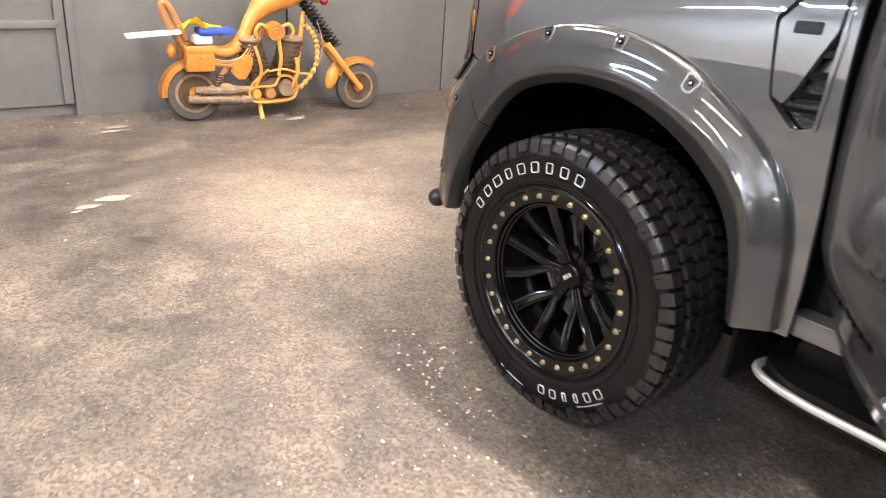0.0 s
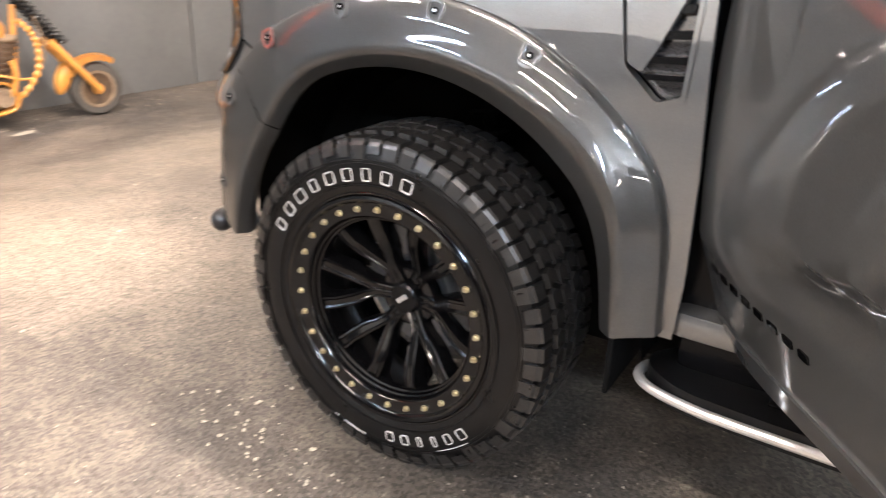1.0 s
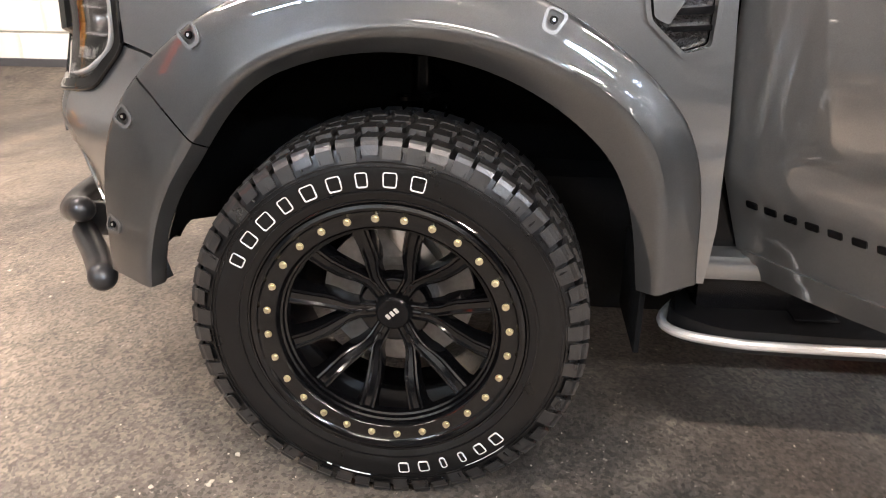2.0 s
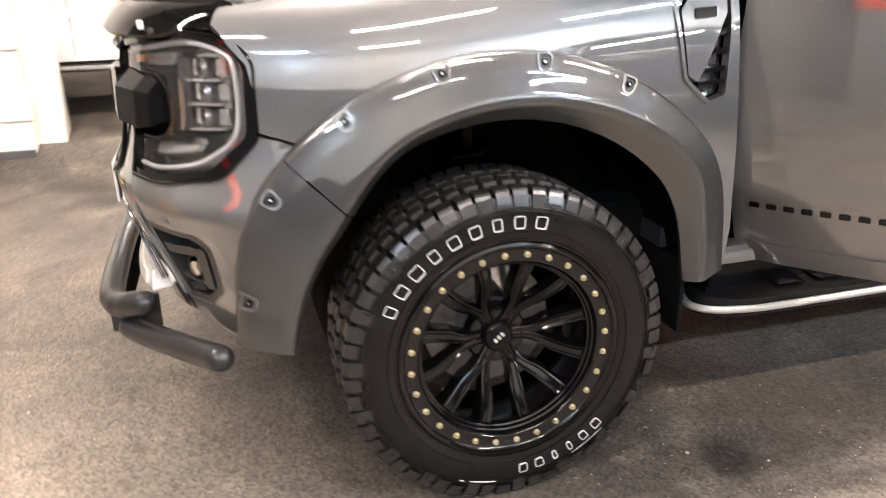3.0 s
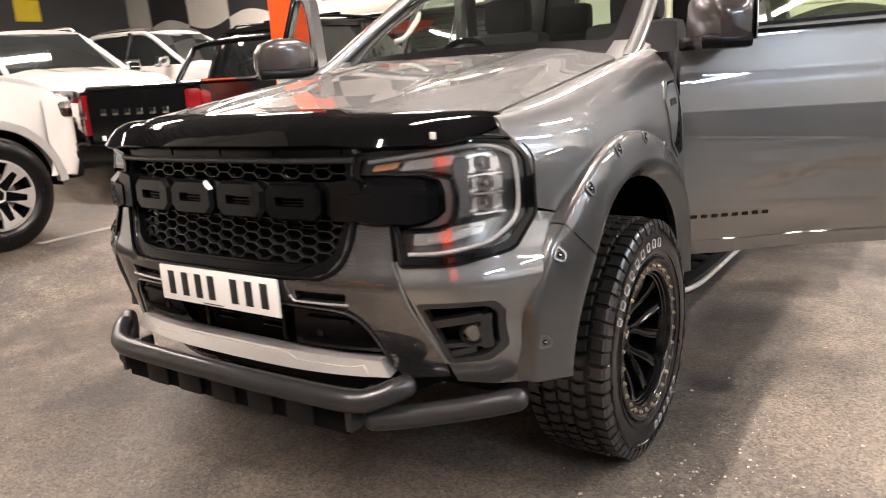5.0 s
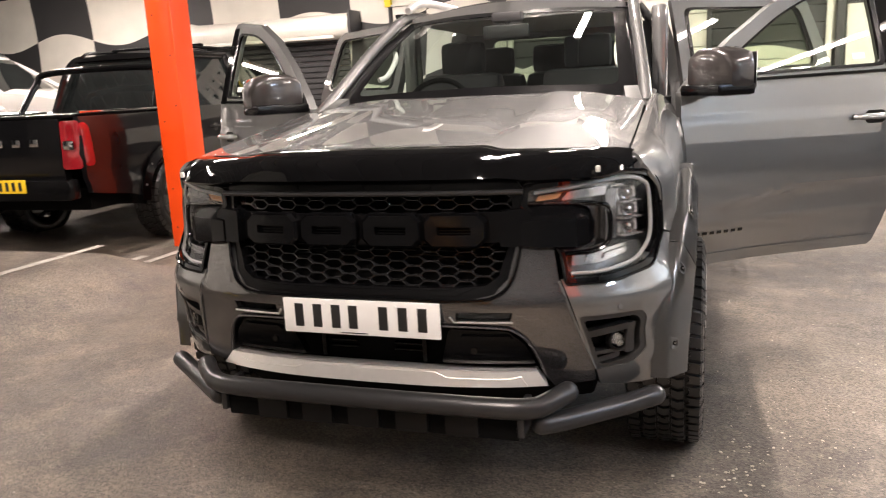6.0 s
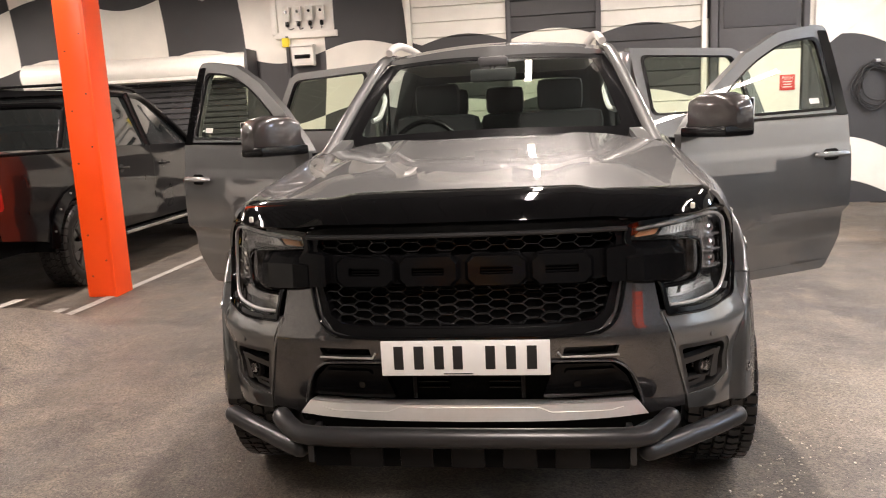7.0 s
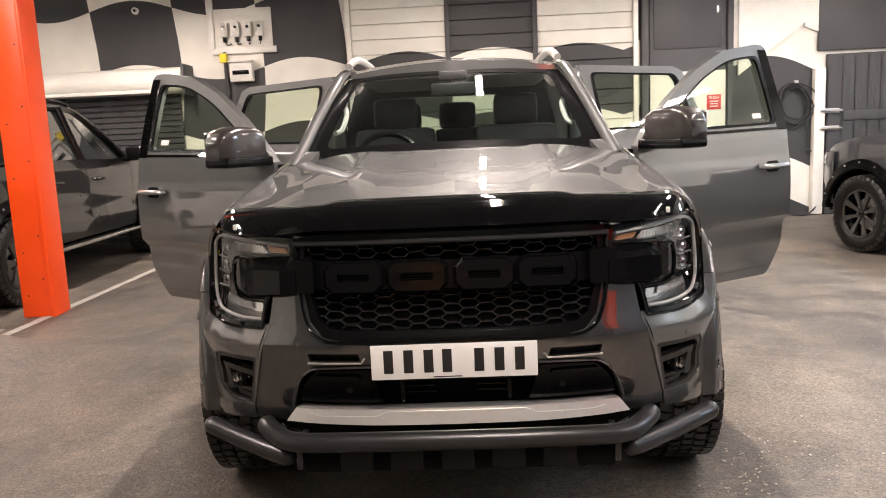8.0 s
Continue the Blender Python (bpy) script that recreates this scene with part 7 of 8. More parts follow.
def fender(cx, cz, r, a0, a1, wide, mat):
    bm = bmesh.new()
    rings = []
    for d in np.linspace(a0, a1, 20):
        a = radians(d)
        rings.append([bm.verts.new((cx + (r + h) * math.cos(a), y, cz + (r + h) * math.sin(a))) for y, h in ((-wide, -0.03), (-wide * 0.85, 0.005), (0, 0.014), (wide * 0.85, 0.005), (wide, -0.03))])
    for p, q in zip(rings, rings[1:]):
        for i in range(4):
            bm.faces.new((p[i], p[i + 1], q[i + 1], q[i]))
    bmesh.ops.solidify(bm, geom=bm.faces[:], thickness=0.014)
    return part("mudguard", bm, mat, bike)


fender(0.0, 0.19, 0.215, 60, 185, 0.06, WOOD)
fender(1.235, 0.17, 0.215, 55, 150, 0.05, WOOD)
part("front_fender_tip", ellipsoid((1.03, 0, 0.26), (0.05, 0.045, 0.11), pose(0, 0, 0, 0, 20, 0)), WOOD, bike)
bm = bmesh.new()
tank = smooth_line([(0.12, 0, 0.475), (0.22, 0, 0.455), (0.31, 0, 0.49), (0.37, 0, 0.57), (0.42, 0, 0.67), (0.52, 0, 0.775), (0.64, 0, 0.835), (0.76, 0, 0.865), (0.84, 0, 0.87)], 5)
girth = table((0, 0.15, 0.3, 0.45, 0.52, 0.62, 0.75, 0.88, 1.0), (0.03, 0.045, 0.048, 0.046, 0.052, 0.083, 0.10, 0.085, 0.02))
tube(bm, tank, [girth(i / (len(tank) - 1)) for i in range(len(tank))], 18)
tk = part("fuel_tank", bm, WOOD, bike)
part("tank_cap", rod(bmesh.new(), (0.76, -0.075, 0.90), (0.76, -0.09, 0.905), 0.022, seg=14), WOOD_DARK, tk)
for k in range(4):
    o = 0.012 * k
    part("carved_groove", tube(bmesh.new(), smooth_line([(0.10, -0.075, 0.425 - o), (0.22, -0.08, 0.405 - o), (0.33 + o, -0.08, 0.44 - o), (0.40 + o, -0.075, 0.55 - o), (0.45 + o, -0.07, 0.65 - o)], 4), 0.006, 6), WOOD_DARK if k % 2 else WOOD, bike)
bm = bmesh.new()
extrude_poly(bm, rounded([(0.23, 0.34), (0.33, 0.445), (0.40, 0.43), (0.36, 0.30), (0.30, 0.265)], 0.028, 4), lambda u, v, h: Vector((u, -0.055 - h, v)), 0.05, 0.014)
part("side_cover", bm, TOFFEE, bike)
part("backrest", tube(bmesh.new(), smooth_line([(-0.02, 0, 0.46), (-0.10, 0, 0.58), (-0.16, 0, 0.70), (-0.17, 0, 0.77), (-0.13, 0, 0.76), (-0.08, 0, 0.66), (-0.03, 0, 0.54)], 4), 0.024, 10), WOOD_DARK, bike)
for y in (-0.09, 0.09):
    bag = part("saddlebag", boxed((0.03, y, 0.43), (0.19, 0.075, 0.17), 0.022), TOFFEE, bike)
    part("bag_flap", boxed((0.03, y * 1.06, 0.49), (0.195, 0.075, 0.05), 0.015), TOFFEE, bag)
    part("bag_stud", rod(bmesh.new(), (0.03, y * 1.5, 0.44), (0.03, y * 1.56, 0.44), 0.012, seg=10), WOOD_DARK, bag)
rnd = random.Random(11)
for k, z in enumerate((0.15, 0.21)):
    line = smooth_line([(-0.06 + 0.05 * k, -0.09, z + 0.01), (0.08, -0.10, z + 0.005), (0.22, -0.10, z), (0.36, -0.09, z - 0.01 + 0.01 * k), (0.42, -0.08, 0.18)], 6)
    part("exhaust_pipe", tube(bmesh.new(), line, [0.027 + rnd.uniform(-0.006, 0.006) for _ in line], 9), GREY_BARK, bike, "rough grey branch as exhaust pipe")
eng = part("crankcase", ellipsoid((0.55, 0, 0.20), (0.19, 0.085, 0.095)), BARK, bike)
for x, r, mat in ((0.41, 0.036, WOOD), (0.51, 0.042, WOOD_DARK), (0.63, 0.062, GREY_BARK)):
    part("engine_disc", rod(bmesh.new(), (x, -0.085, 0.175 + 0.03 * (x > 0.6)), (x, -0.115, 0.175 + 0.03 * (x > 0.6)), r, r * 0.85, 20), mat, eng)
part("carved_belt", tube(bmesh.new(), smooth_line([(0.36, -0.105, 0.15), (0.36, -0.105, 0.21), (0.42, -0.105, 0.225), (0.54, -0.105, 0.23), (0.58, -0.105, 0.29), (0.66, -0.105, 0.285), (0.71, -0.105, 0.21), (0.67, -0.105, 0.13), (0.52, -0.105, 0.115), (0.40, -0.105, 0.12), (0.36, -0.105, 0.15)], 4), 0.010, 8), WOOD, eng)
for x, a in ((0.47, -24), (0.63, 24)):
    cyl = part("cylinder", rod(bmesh.new(), (x, 0, 0.26), (x + 0.0030 * a, 0, 0.53), 0.075, 0.085, 14), BARK, bike)
    for k in range(7):
        t_ = k / 6
        part("cooling_fin", rod(bmesh.new(), (x + 0.0030 * a * t_, 0, 0.29 + 0.2 * t_), (x + 0.0030 * a * t_, 0, 0.303 + 0.2 * t_), 0.090, seg=18), BARK, cyl)
    part("cylinder_cap", ellipsoid((x + 0.0030 * a, -0.03, 0.535), (0.085, 0.07, 0.03)), GREY_BARK, cyl)
ac = part("air_cleaner", rod(bmesh.new(), (0.555, -0.06, 0.60), (0.555, -0.13, 0.60), 0.066, 0.058, 22), TOFFEE, bike)
for r in (0.022, 0.042):
    part("carved_ring", tube(bmesh.new(), [(0.555 + r * math.cos(a), -0.131, 0.60 + r * math.sin(a)) for a in np.linspace(0, 2 * math.pi, 25)], 0.004, 6), WOOD_DARK, ac)
for s_ in (-1, 1):
    part("carved_pipe", tube(bmesh.new(), smooth_line([(0.555 + s_ * 0.05, -0.08, 0.62), (0.555 + s_ * 0.10, -0.09, 0.645), (0.555 + s_ * 0.135, -0.09, 0.60), (0.555 + s_ * 0.12, -0.08, 0.55)], 4), 0.014, 8), WOOD, bike)
for line, r in ((((0.40, -0.10, 0.22), (0.44, -0.12, 0.32), (0.43, -0.12, 0.41), (0.41, -0.09, 0.50)), 0.012), (((0.57, -0.11, 0.30), (0.585, -0.12, 0.42), (0.575, -0.11, 0.55)), 0.014), (((0.66, -0.10, 0.20), (0.71, -0.12, 0.32), (0.70, -0.11, 0.42)), 0.014), (((0.50, -0.11, 0.33), (0.60, -0.125, 0.345), (0.72, -0.12, 0.31), (0.80, -0.10, 0.30)), 0.008), (((0.36, -0.09, 0.20), (0.40, -0.11, 0.27), (0.50, -0.10, 0.34)), 0.009)):
    part("carved_pipe", tube(bmesh.new(), smooth_line(line, 5), r, 8), WOOD, bike)
line = smooth_line([(0.66, -0.09, 0.16), (0.76, -0.10, 0.23), (0.845, -0.10, 0.34), (0.875, -0.08, 0.46), (0.86, -0.06, 0.56), (0.80, -0.04, 0.635)], 12)
part("twisted_pipe", tube(bmesh.new(), line, [0.0165 + 0.005 * math.sin(i * 1.5) for i in range(len(line))], 10), WOOD, bike)
part("thin_cable", tube(bmesh.new(), smooth_line([(0.88, -0.07, 0.66), (0.91, -0.09, 0.52), (0.89, -0.10, 0.40), (0.84, -0.10, 0.33)], 5), 0.006, 6), GREY_BARK, bike)
part("frame_rail", tube(bmesh.new(), smooth_line([(0.0, -0.06, 0.19), (0.20, -0.07, 0.24), (0.38, -0.06, 0.14), (0.66, -0.05, 0.12), (0.74, -0.03, 0.35), (0.80, 0, 0.72)], 5), 0.018, 8), WOOD, bike)
part("rear_damper", rod(bmesh.new(), (0.13, -0.075, 0.22), (0.21, -0.075, 0.36), 0.018, 0.022, 10), WOOD_DARK, bike)
part("damper_spring", tube(bmesh.new(), [Vector((0.13 + 0.06 * t_, -0.075, 0.22 + 0.105 * t_)) + Vector((0.02 * math.cos(40 * t_), 0.02 * math.sin(40 * t_), 0)) for t_ in np.linspace(0, 1, 50)], 0.006, 6), SPRING, bike)
part("tail_lamp", ellipsoid((-0.13, 0, 0.47), (0.03, 0.04, 0.05)), TOFFEE, bike)
part("kick_stand", rod(bmesh.new(), (0.44, -0.05, 0.14), (0.44, -0.12, 0.0), 0.016, seg=8), WOOD, bike)
for y in (-0.06, 0.06):
    fk = part("fork_leg", rod(bmesh.new(), (0.96, y, 0.50), (1.235, y, 0.17), 0.026, 0.022, 12), WOOD, bike)
    bm = bmesh.new()
    sp = [Vector((0.80 + 0.24 * t, y, 0.80 - 0.31 * t)) + Vector((0.022 * math.cos(t * 75), 0.022 * math.sin(t * 75), 0.012 * math.cos(t * 75))) for t in np.linspace(0, 1, 130)]
    tube(bm, sp, 0.009, 6)
    part("fork_spring", bm, SPRING, fk)
    part("fork_core", rod(bmesh.new(), (0.80, y, 0.80), (1.04, y, 0.49), 0.014, seg=8), SPRING, fk)
    part("grip", tube(bmesh.new(), smooth_line([(0.80, y * 0.6, 0.90), (0.76, y * 3, 1.0), (0.66, y * 4.4, 1.02), (0.58, y * 4.6, 0.99)], 4), 0.016, 8), WOOD_DARK, bike)
part("head_lamp", ellipsoid((0.90, 0, 0.84), (0.07, 0.06, 0.06)), WOOD, bike)
part("lamp_ring", ellipsoid((0.93, -0.07, 0.80), (0.03, 0.03, 0.03)), RED_LENS, bike)
part("yoke", boxed((0.80, 0, 0.84), (0.10, 0.17, 0.08), 0.025), WOOD_DARK, bike)

# cloths and a board lying on the saddle
bm = bmesh.new()
g = [[bm.verts.new((-0.06 + 0.045 * i, -0.08 + 0.04 * j, 0.60 + 0.05 * math.sin(i * 0.9 + j) * 0.6 + 0.07 * math.exp(-((i - 2) / 1.5) ** 2))) for j in range(5)] for i in range(7)]
for i in range(6):
    for j in range(4):
        bm.faces.new((g[i][j], g[i + 1][j], g[i + 1][j + 1], g[i][j + 1]))
bmesh.ops.solidify(bm, geom=bm.faces[:], thickness=0.004)
solo("yellow_cloth", bm, YELLOW, "crumpled bright yellow cloth on the wooden saddle", "cloth", m=MC)
solo("blue_cloth", boxed((0.16, -0.03, 0.60), (0.24, 0.16, 0.035), 0.014), BLUE, "folded blue cloth on the wooden saddle", "cloth", m=MC)
solo("plastic_tub", boxed((0.07, -0.02, 0.545), (0.12, 0.13, 0.06), 0.02), PAPER, "small white plastic tub on the wooden saddle", "tub", m=MC)
solo("white_board", boxed((-0.20, -0.03, 0.600), (0.34, 0.10, 0.022), 0.004, pose(0, 0, 0, 0, -4, 0)), PAPER, "thin white board resting across the motorcycle", "board", m=MC)
bm = bmesh.new()
g = [[bm.verts.new((0.42 + 0.03 * i, -0.05 + 0.025 * j, 0.90 + 0.02 * math.sin(i + j * 1.3) - 0.01 * abs(j - 2))) for j in range(5)] for i in range(6)]
for i in range(5):
    for j in range(4):
        bm.faces.new((g[i][j], g[i + 1][j], g[i + 1][j + 1], g[i][j + 1]))
bmesh.ops.solidify(bm, geom=bm.faces[:], thickness=0.004)
solo("yellow_cloth", bm, YELLOW, "yellow cloth draped over the wooden tank", "cloth", m=MC)

# ---------------------------------------------------------------- fittings on the north wall
NY = NORTH
# boarded doors: horizontal planks in the mural's paint
doors_n = thing("boarded_door", "wide boarded doors painted in black and white bands", "door", kind="structure")
pl = None
for x0, x1 in ((-1.56, -0.19), (-0.14, 1.07), (1.12, 2.50)):
    for k in range(17):
        z = 0.02 + k * 0.215
        b = part("plank", boxed(((x0 + x1) / 2, NY - 0.03, z + 0.107), (x1 - x0, 0.05, 0.207), 0.006, seg=1), MURAL, doors_n)
for x in (-1.60, -0.165, 1.095, 2.53):
    part("post", boxed((x, NY - 0.05, 1.85), (0.07, 0.10, 3.7), 0.006), WHITE_WOOD if x < -1 or x > 2 else DARK_WALL, doors_n)
dd = tagged(new("door_1", finish(boxed((3.27, NY - 0.03, 1.75), (1.08, 0.06, 3.5), 0.006), "door_1", DARK_WALL)), "tall charcoal painted door in the mural wall", "door", kind="structure")
part("door_panel", boxed((3.27, NY - 0.065, 2.95), (0.96, 0.02, 0.95), 0.008), DARK_WALL, dd)
part("door_panel", boxed((3.27, NY - 0.070, 1.10), (1.08, 0.03, 2.1), 0.008), WHITE_WOOD, dd, "white painted lower panel")
part("door_frame", boxed((2.66, NY - 0.05, 1.75), (0.10, 0.12, 3.5), 0.008), DARK_WALL, dd)
part("door_frame", boxed((3.87, NY - 0.05, 1.75), (0.08, 0.12, 3.5), 0.008), DARK_WALL, dd)
part("door_handle", boxed((3.69, NY - 0.085, 3.0), (0.03, 0.03, 0.10), 0.008), STEEL, dd)

# roller shutter with its white roll box
rs = thing("roller_shutter", "black slatted roller shutter under a long white roll box", "roller shutter", kind="structure")
bm = bmesh.new()
for k in range(26):
    box(bm, (-5.75, NY - 0.04, 0.05 + k * 0.085), (3.2, 0.03, 0.078), 0.012, seg=1)
part("slats", bm, DARK_WALL, rs)
part("roll_box", rod(bmesh.new(), (-7.55, NY - 0.22, 2.36), (-4.0, NY - 0.22, 2.36), 0.19, seg=28), WHITE_WOOD, rs, "long white roll box")
part("box_rim", boxed((-5.88, NY - 0.40, 2.21), (3.3, 0.03, 0.05), 0.008), WHITE_WOOD, rs)
part("end_plate", boxed((-3.97, NY - 0.20, 2.36), (0.04, 0.42, 0.44), 0.01), DARK_WALL, rs)

# switch boxes, board and wiring
sw_ = thing("switch_panel", "row of pale switch boxes on a white wall board", "switch panel")
part("backboard", boxed((-3.15, NY - 0.012, 3.05), (0.85, 0.024, 0.62), 0.004), WHITE_WOOD, sw_)
for k in range(4):
    sb = part("switch_box", boxed((-3.42 + k * 0.175, NY - 0.06, 3.06), (0.105, 0.07, 0.21), 0.01), BOX_GREY, sw_)
    part("switch_knob", rod(bmesh.new(), (-3.42 + k * 0.175, NY - 0.095, 3.09), (-3.42 + k * 0.175, NY - 0.105, 3.09), 0.022, seg=12), SATIN_BLACK, sb)
    part("gland", boxed((-3.42 + k * 0.175, NY - 0.05, 2.92), (0.05, 0.05, 0.07), 0.01), SATIN_BLACK, sb)
    part("lead", tube(bmesh.new(), smooth_line([(-3.42 + k * 0.175, NY - 0.05, 2.89), (-3.38 + k * 0.16, NY - 0.06, 2.84), (-3.32 + k * 0.14, NY - 0.05, 2.86)], 4), 0.008, 6), CABLE, sw_)
part("trunking", boxed((-3.62, NY - 0.03, 3.25), (0.09, 0.06, 0.95), 0.006), WHITE_WOOD, sw_)
part("trunking", boxed((-3.15, NY - 0.03, 2.76), (0.95, 0.06, 0.09), 0.006), WHITE_WOOD, sw_)
mb = thing("meter_box", "cream meter box with a socket under the switches", "meter box")
part("case", boxed((-3.20, NY - 0.07, 2.45), (0.33, 0.14, 0.28), 0.012), BOX_GREY, mb)
part("hood", boxed((-3.20, NY - 0.09, 2.60), (0.35, 0.17, 0.03), 0.006), BOX_GREY, mb)
part("window", boxed((-3.20, NY - 0.143, 2.44), (0.24, 0.006, 0.06), 0.002), SATIN_BLACK, mb)
part("conduit", rod(bmesh.new(), (-3.44, NY - 0.04, 2.1), (-3.44, NY - 0.04, 2.75), 0.03, seg=10), DARK_WALL, mb)
part("junction", boxed((-3.46, NY - 0.06, 2.66), (0.10, 0.08, 0.13), 0.012), YELLOW, mb)
cam_ = thing("dome_sensor", "small round white sensor on the mural wall", "sensor")
part("base", rod(bmesh.new(), (-4.72, NY, 3.40), (-4.72, NY - 0.04, 3.40), 0.05, seg=18), BOX_GREY, cam_)
part("eye", rod(bmesh.new(), (-4.72, NY - 0.04, 3.40), (-4.72, NY - 0.05, 3.40), 0.02, seg=12), SATIN_BLACK, cam_)

# red sign that reads PUSH
sg = solo("wall_sign", boxed((3.64, NY - 0.091, 1.70), (0.20, 0.012, 0.21), 0.003), RED_SIGN, "small red sign with white words on the white wall", "sign")
cu = bpy.data.curves.new("sign_words", "FONT")
cu.body, cu.size, cu.align_x, cu.extrude = "PUSH", 0.062, "CENTER", 0.001
cu.materials.append(PLATE_WHITE)
tx = new("sign_words", cu)
tx.parent = sg
tx.matrix_basis = pose(3.64, NY - 0.0985, 1.742, 90, 0, 0)
for k in range(3):
    part("word_bar", boxed((3.64, NY - 0.098, 1.71 - k * 0.035), (0.12 - 0.02 * (k % 2), 0.002, 0.014)), PLATE_WHITE, sg)

# coiled black cable on the wall
ho = thing("cable_coil", "coiled black cable hanging on the wall", "cable")
part("hook", boxed((4.80, NY - 0.06, 1.93), (0.06, 0.12, 0.04), 0.008), STEEL, ho)
rnd = random.Random(4)
for k in range(5):
    cx, cz, rx, rz = 4.80 + rnd.uniform(-0.05, 0.05), 1.62 + rnd.uniform(-0.06, 0.06), 0.22 + rnd.uniform(-0.03, 0.04), 0.28 + rnd.uniform(-0.04, 0.03)
    pts = [(cx + rx * math.sin(a) * (1 + 0.1 * math.sin(3 * a + k)), NY - 0.05 - 0.012 * k, cz + rz * math.cos(a)) for a in np.linspace(0, 2 * math.pi, 33)]
    part("loop", tube(bmesh.new(), pts, 0.011, 8), CABLE, ho)
part("tail", tube(bmesh.new(), smooth_line([(4.95, NY - 0.05, 1.42), (5.02, NY - 0.05, 1.05), (4.98, NY - 0.06, 0.95), (5.12, NY - 0.06, 0.9), (5.22, NY - 0.06, 0.6), (5.20, NY - 0.08, 0.25), (5.0, NY - 0.15, 0.03), (4.75, NY - 0.2, 0.02)], 6), 0.011, 8), CABLE, ho)

# black gate with bolts, white jamb
gt = tagged(new("door_2", finish(boxed((6.2, NY - 0.05, 1.15), (1.9, 0.08, 2.3), 0.006), "door_2", DARK_WALL)), "charcoal boarded gate with steel bolts", "door", kind="structure")
for k in range(9):
    part("board", boxed((5.36 + k * 0.18, NY - 0.095, 1.15), (0.20, 0.02, 2.28), 0.005, seg=1), DARK_WALL, gt)
part("brace", boxed((6.4, NY - 0.115, 1.42), (1.86, 0.03, 0.13), 0.006), DARK_WALL, gt)
for z in (1.50, 1.25):
    bo = part("bolt_plate", boxed((5.30, NY - 0.12, z), (0.22, 0.03, 0.07), 0.006), STEEL, gt)
    part("bolt_rod", rod(bmesh.new(), (5.14, NY - 0.15, z), (5.44, NY - 0.15, z), 0.016, seg=10), STEEL, bo)
part("jamb", boxed((5.14, NY - 0.06, 1.06), (0.16, 0.12, 2.1), 0.03), WHITE_WOOD, gt)
part("lintel", boxed((6.1, NY - 0.04, 2.95), (1.95, 0.06, 1.2), 0.006), DARK_WALL, gt)
# white boarded stair side above
solo("stair_side", extrude_poly(bmesh.new(), [(4.0, 2.06), (4.41, 2.37), (4.93, 2.76), (4.93, 2.70), (5.12, 2.62), (5.12, 3.6), (4.0, 3.6)], lambda u, v, w: Vector((u, NY - 0.005 - w, v)), 0.05), WHITE_WOOD, "white painted stair side with a sloping lower edge", "stair", kind="structure")

# leaning white board and papers by the block wall
solo("leaning_board", boxed((0, 0, 0.42), (0.17, 0.03, 0.84), 0.004), WHITE_WOOD, "white painted board leaning in the corner", "board", m=pose(-2.74, -3.70, -0.085, 8, -10, 30))
pp = thing("paper_pile", "pile of crumpled papers on a yellow box", "papers", m=pose(-2.78, -2.18, ground_height(-2.78, -2.18) + 0.001, 0, 0, 15))
part("flat_box", boxed((0, 0, 0.03), (0.26, 0.34, 0.06), 0.01), YELLOW, pp)
part("folder", boxed((0.01, 0.02, 0.07), (0.20, 0.26, 0.02), 0.005, pose(0, 0, 0, 2, 3, 12)), BLUE, pp)
rnd = random.Random(8)
for k in range(5):
    bm = bmesh.new()
    g = [[bm.verts.new((0.055 * (i - 2), 0.06 * (j - 2), 0.10 + 0.025 * k + 0.03 * noise.noise((i * 0.7 + k * 3, j * 0.7, k)))) for j in range(5)] for i in range(5)]
    for i in range(4):
        for j in range(4):
            bm.faces.new((g[i][j], g[i + 1][j], g[i + 1][j + 1], g[i][j + 1]))
    bmesh.ops.solidify(bm, geom=bm.faces[:], thickness=0.002)
    part("sheet", bm, PAPER, pp).matrix_basis = pose(rnd.uniform(-0.03, 0.03), rnd.uniform(-0.06, 0.06), 0, 0, 0, rnd.uniform(0, 90))
part("cable", tube(bmesh.new(), smooth_line([(-0.02, 0.35, 0.02), (0.05, 0.5, 0.02), (0.0, 0.62, 0.02), (0.06, 0.7, 0.02)], 4), 0.012, 6), PAPER, pp)

# far wall: yellow notice and a hanging white coat of paint on the post
nt_ = solo("wall_notice", boxed((-13.48, 6.0, 2.9), (0.02, 0.5, 0.4), 0.004), YELLOW, "yellow notice on the far charcoal wall", "sign")

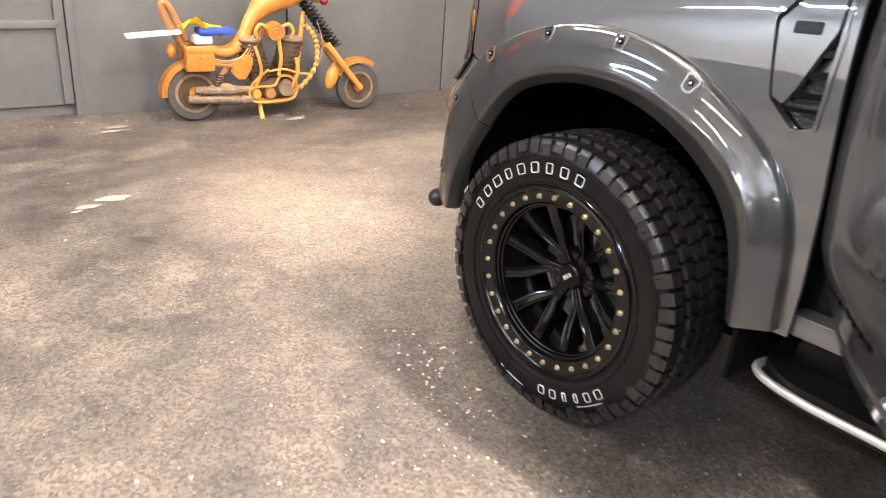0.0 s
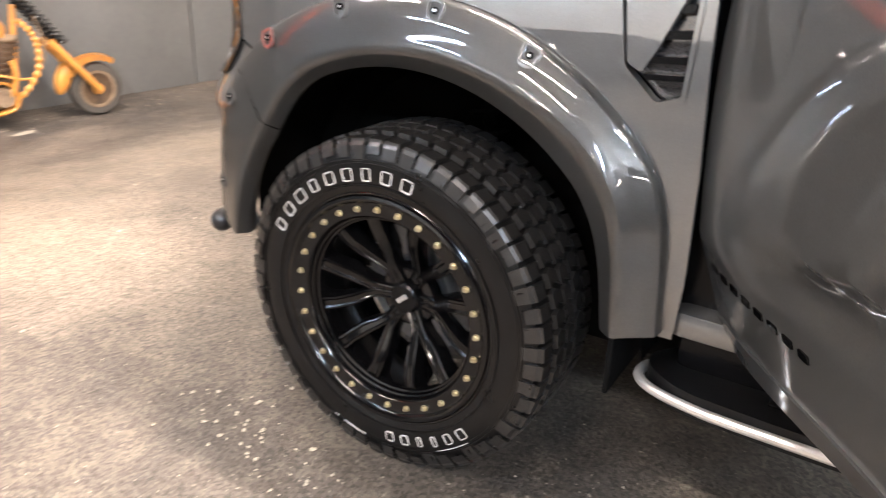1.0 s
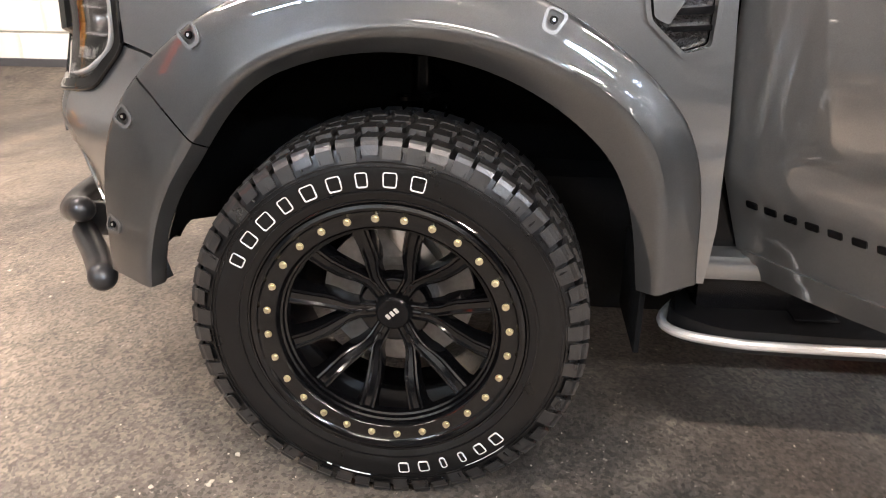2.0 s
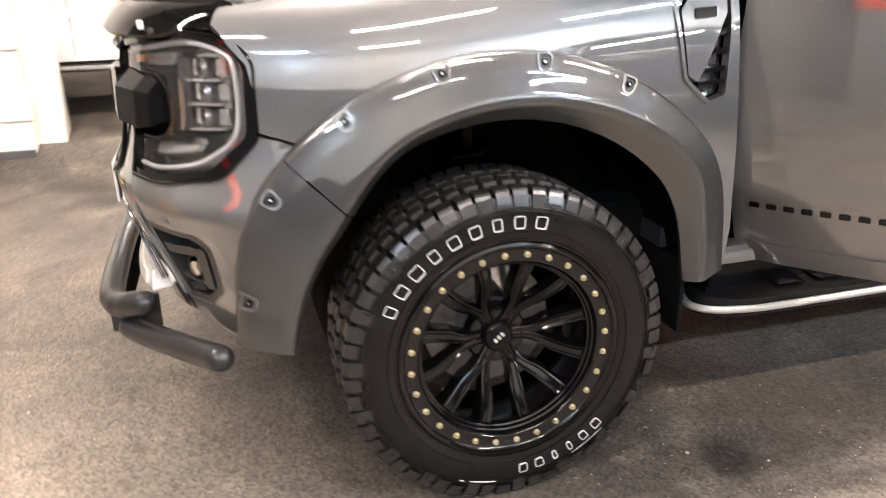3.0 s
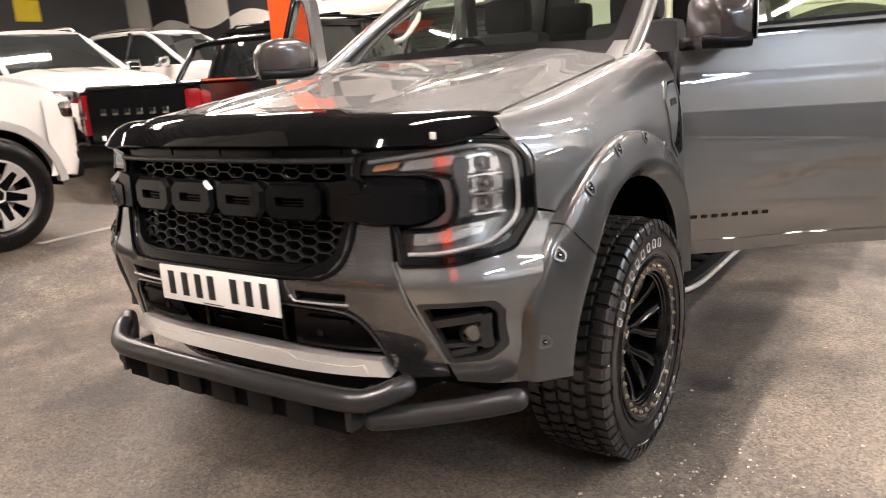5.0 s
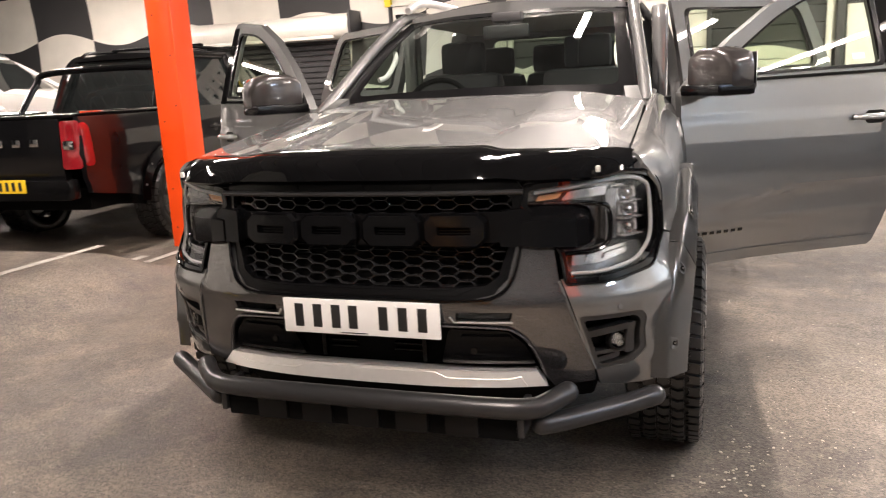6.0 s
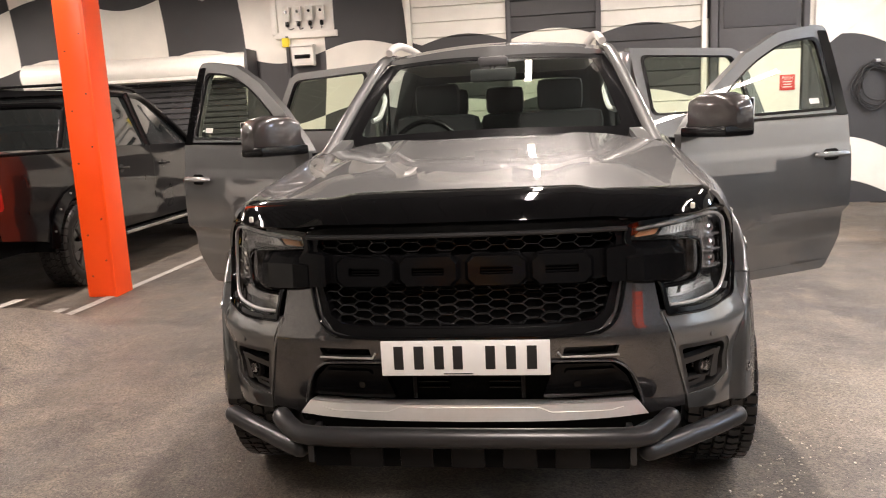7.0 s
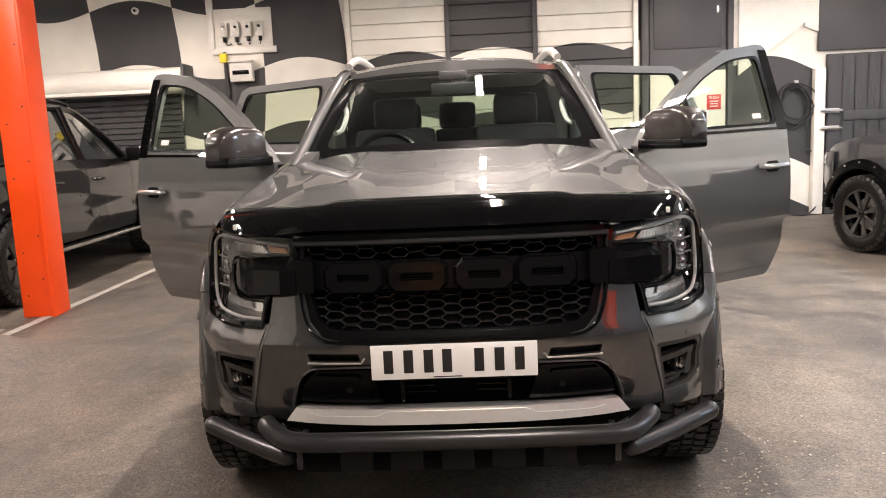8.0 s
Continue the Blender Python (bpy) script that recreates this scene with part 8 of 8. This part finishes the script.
# ---------------------------------------------------------------- chips and dirt on the floor
def scatter(name, label, spots, seed, mat, lo, hi):
    r = random.Random(seed)
    bm = bmesh.new()
    for cx, cy, sx, sy, n in spots:
        for _ in range(n):
            x, y = r.gauss(cx, sx), r.gauss(cy, sy)
            z = ground_height(x, y)
            s = r.uniform(lo, hi)
            a = r.uniform(0, 6.28)
            pts = []
            for k in range(5):
                b = a + 2 * math.pi * k / 5
                rr = s * r.uniform(0.55, 1.0) * (1.5 if k == 0 else 1)
                pts.append((x + rr * math.cos(b), y + rr * math.sin(b)))
            h = s * r.uniform(0.15, 0.35)
            low = [bm.verts.new((px, py, z + 0.002)) for px, py in pts]
            top = [bm.verts.new((x + (px - x) * 0.75, y + (py - y) * 0.75, z + 0.003 + h)) for px, py in pts]
            bm.faces.new(top)
            for k in range(5):
                bm.faces.new((low[k], low[(k + 1) % 5], top[(k + 1) % 5], top[k]))
    return solo(name, bm, mat, label, "debris", kind="stuff", smooth=0)


scatter("pale_chips", "pale chips scattered on the floor round the wheel and wall", [(1.12, -0.25, 0.05, 0.16, 34), (1.10, -0.42, 0.06, 0.05, 16), (1.30, -0.05, 0.10, 0.12, 14), (1.55, 0.70, 0.25, 0.4, 25), (0.2, -3.95, 0.5, 0.06, 40), (-0.6, -3.78, 0.5, 0.08, 40), (-1.6, -3.8, 0.3, 0.10, 30), (1.2, -4.1, 0.5, 0.05, 30), (1.4, -2.2, 0.5, 0.7, 25), (0.3, -1.6, 0.5, 0.3, 18), (1.5, 0.2, 0.35, 0.6, 22), (-2.4, -3.5, 0.3, 0.2, 12)], 3, CHIP, 0.0025, 0.008)
scatter("fine_grit", "fine pale grit on the asphalt", [(1.3, -0.3, 0.4, 0.6, 200), (1.0, -2.2, 0.8, 0.8, 150), (-0.5, -1.6, 0.9, 0.5, 100), (1.9, 1.2, 0.5, 0.8, 140)], 5, CHIP, 0.0012, 0.0032)
bm = bmesh.new()
r_ = random.Random(2)
for cx, cy, n in ((1.45, -2.35, 10), (1.0, -3.9, 8), (-0.2, -3.7, 6)):
    for _ in range(3):
        x, y, s = cx + r_.uniform(-0.15, 0.15), cy + r_.uniform(-0.1, 0.1), r_.uniform(0.03, 0.09)
        vs = [bm.verts.new((x + s * r_.uniform(0.6, 1.2) * math.cos(a), y + 0.45 * s * r_.uniform(0.6, 1.2) * math.sin(a), ground_height(x, y) + 0.0045)) for a in np.linspace(0, 2 * math.pi, 11)[:-1]]
        bm.faces.new(vs)
solo("dried_splash", bm, material("dried_splash", (0.3, 0.27, 0.22), 0.8), "dried pale splashes on the asphalt", "stain", kind="stuff", smooth=0)
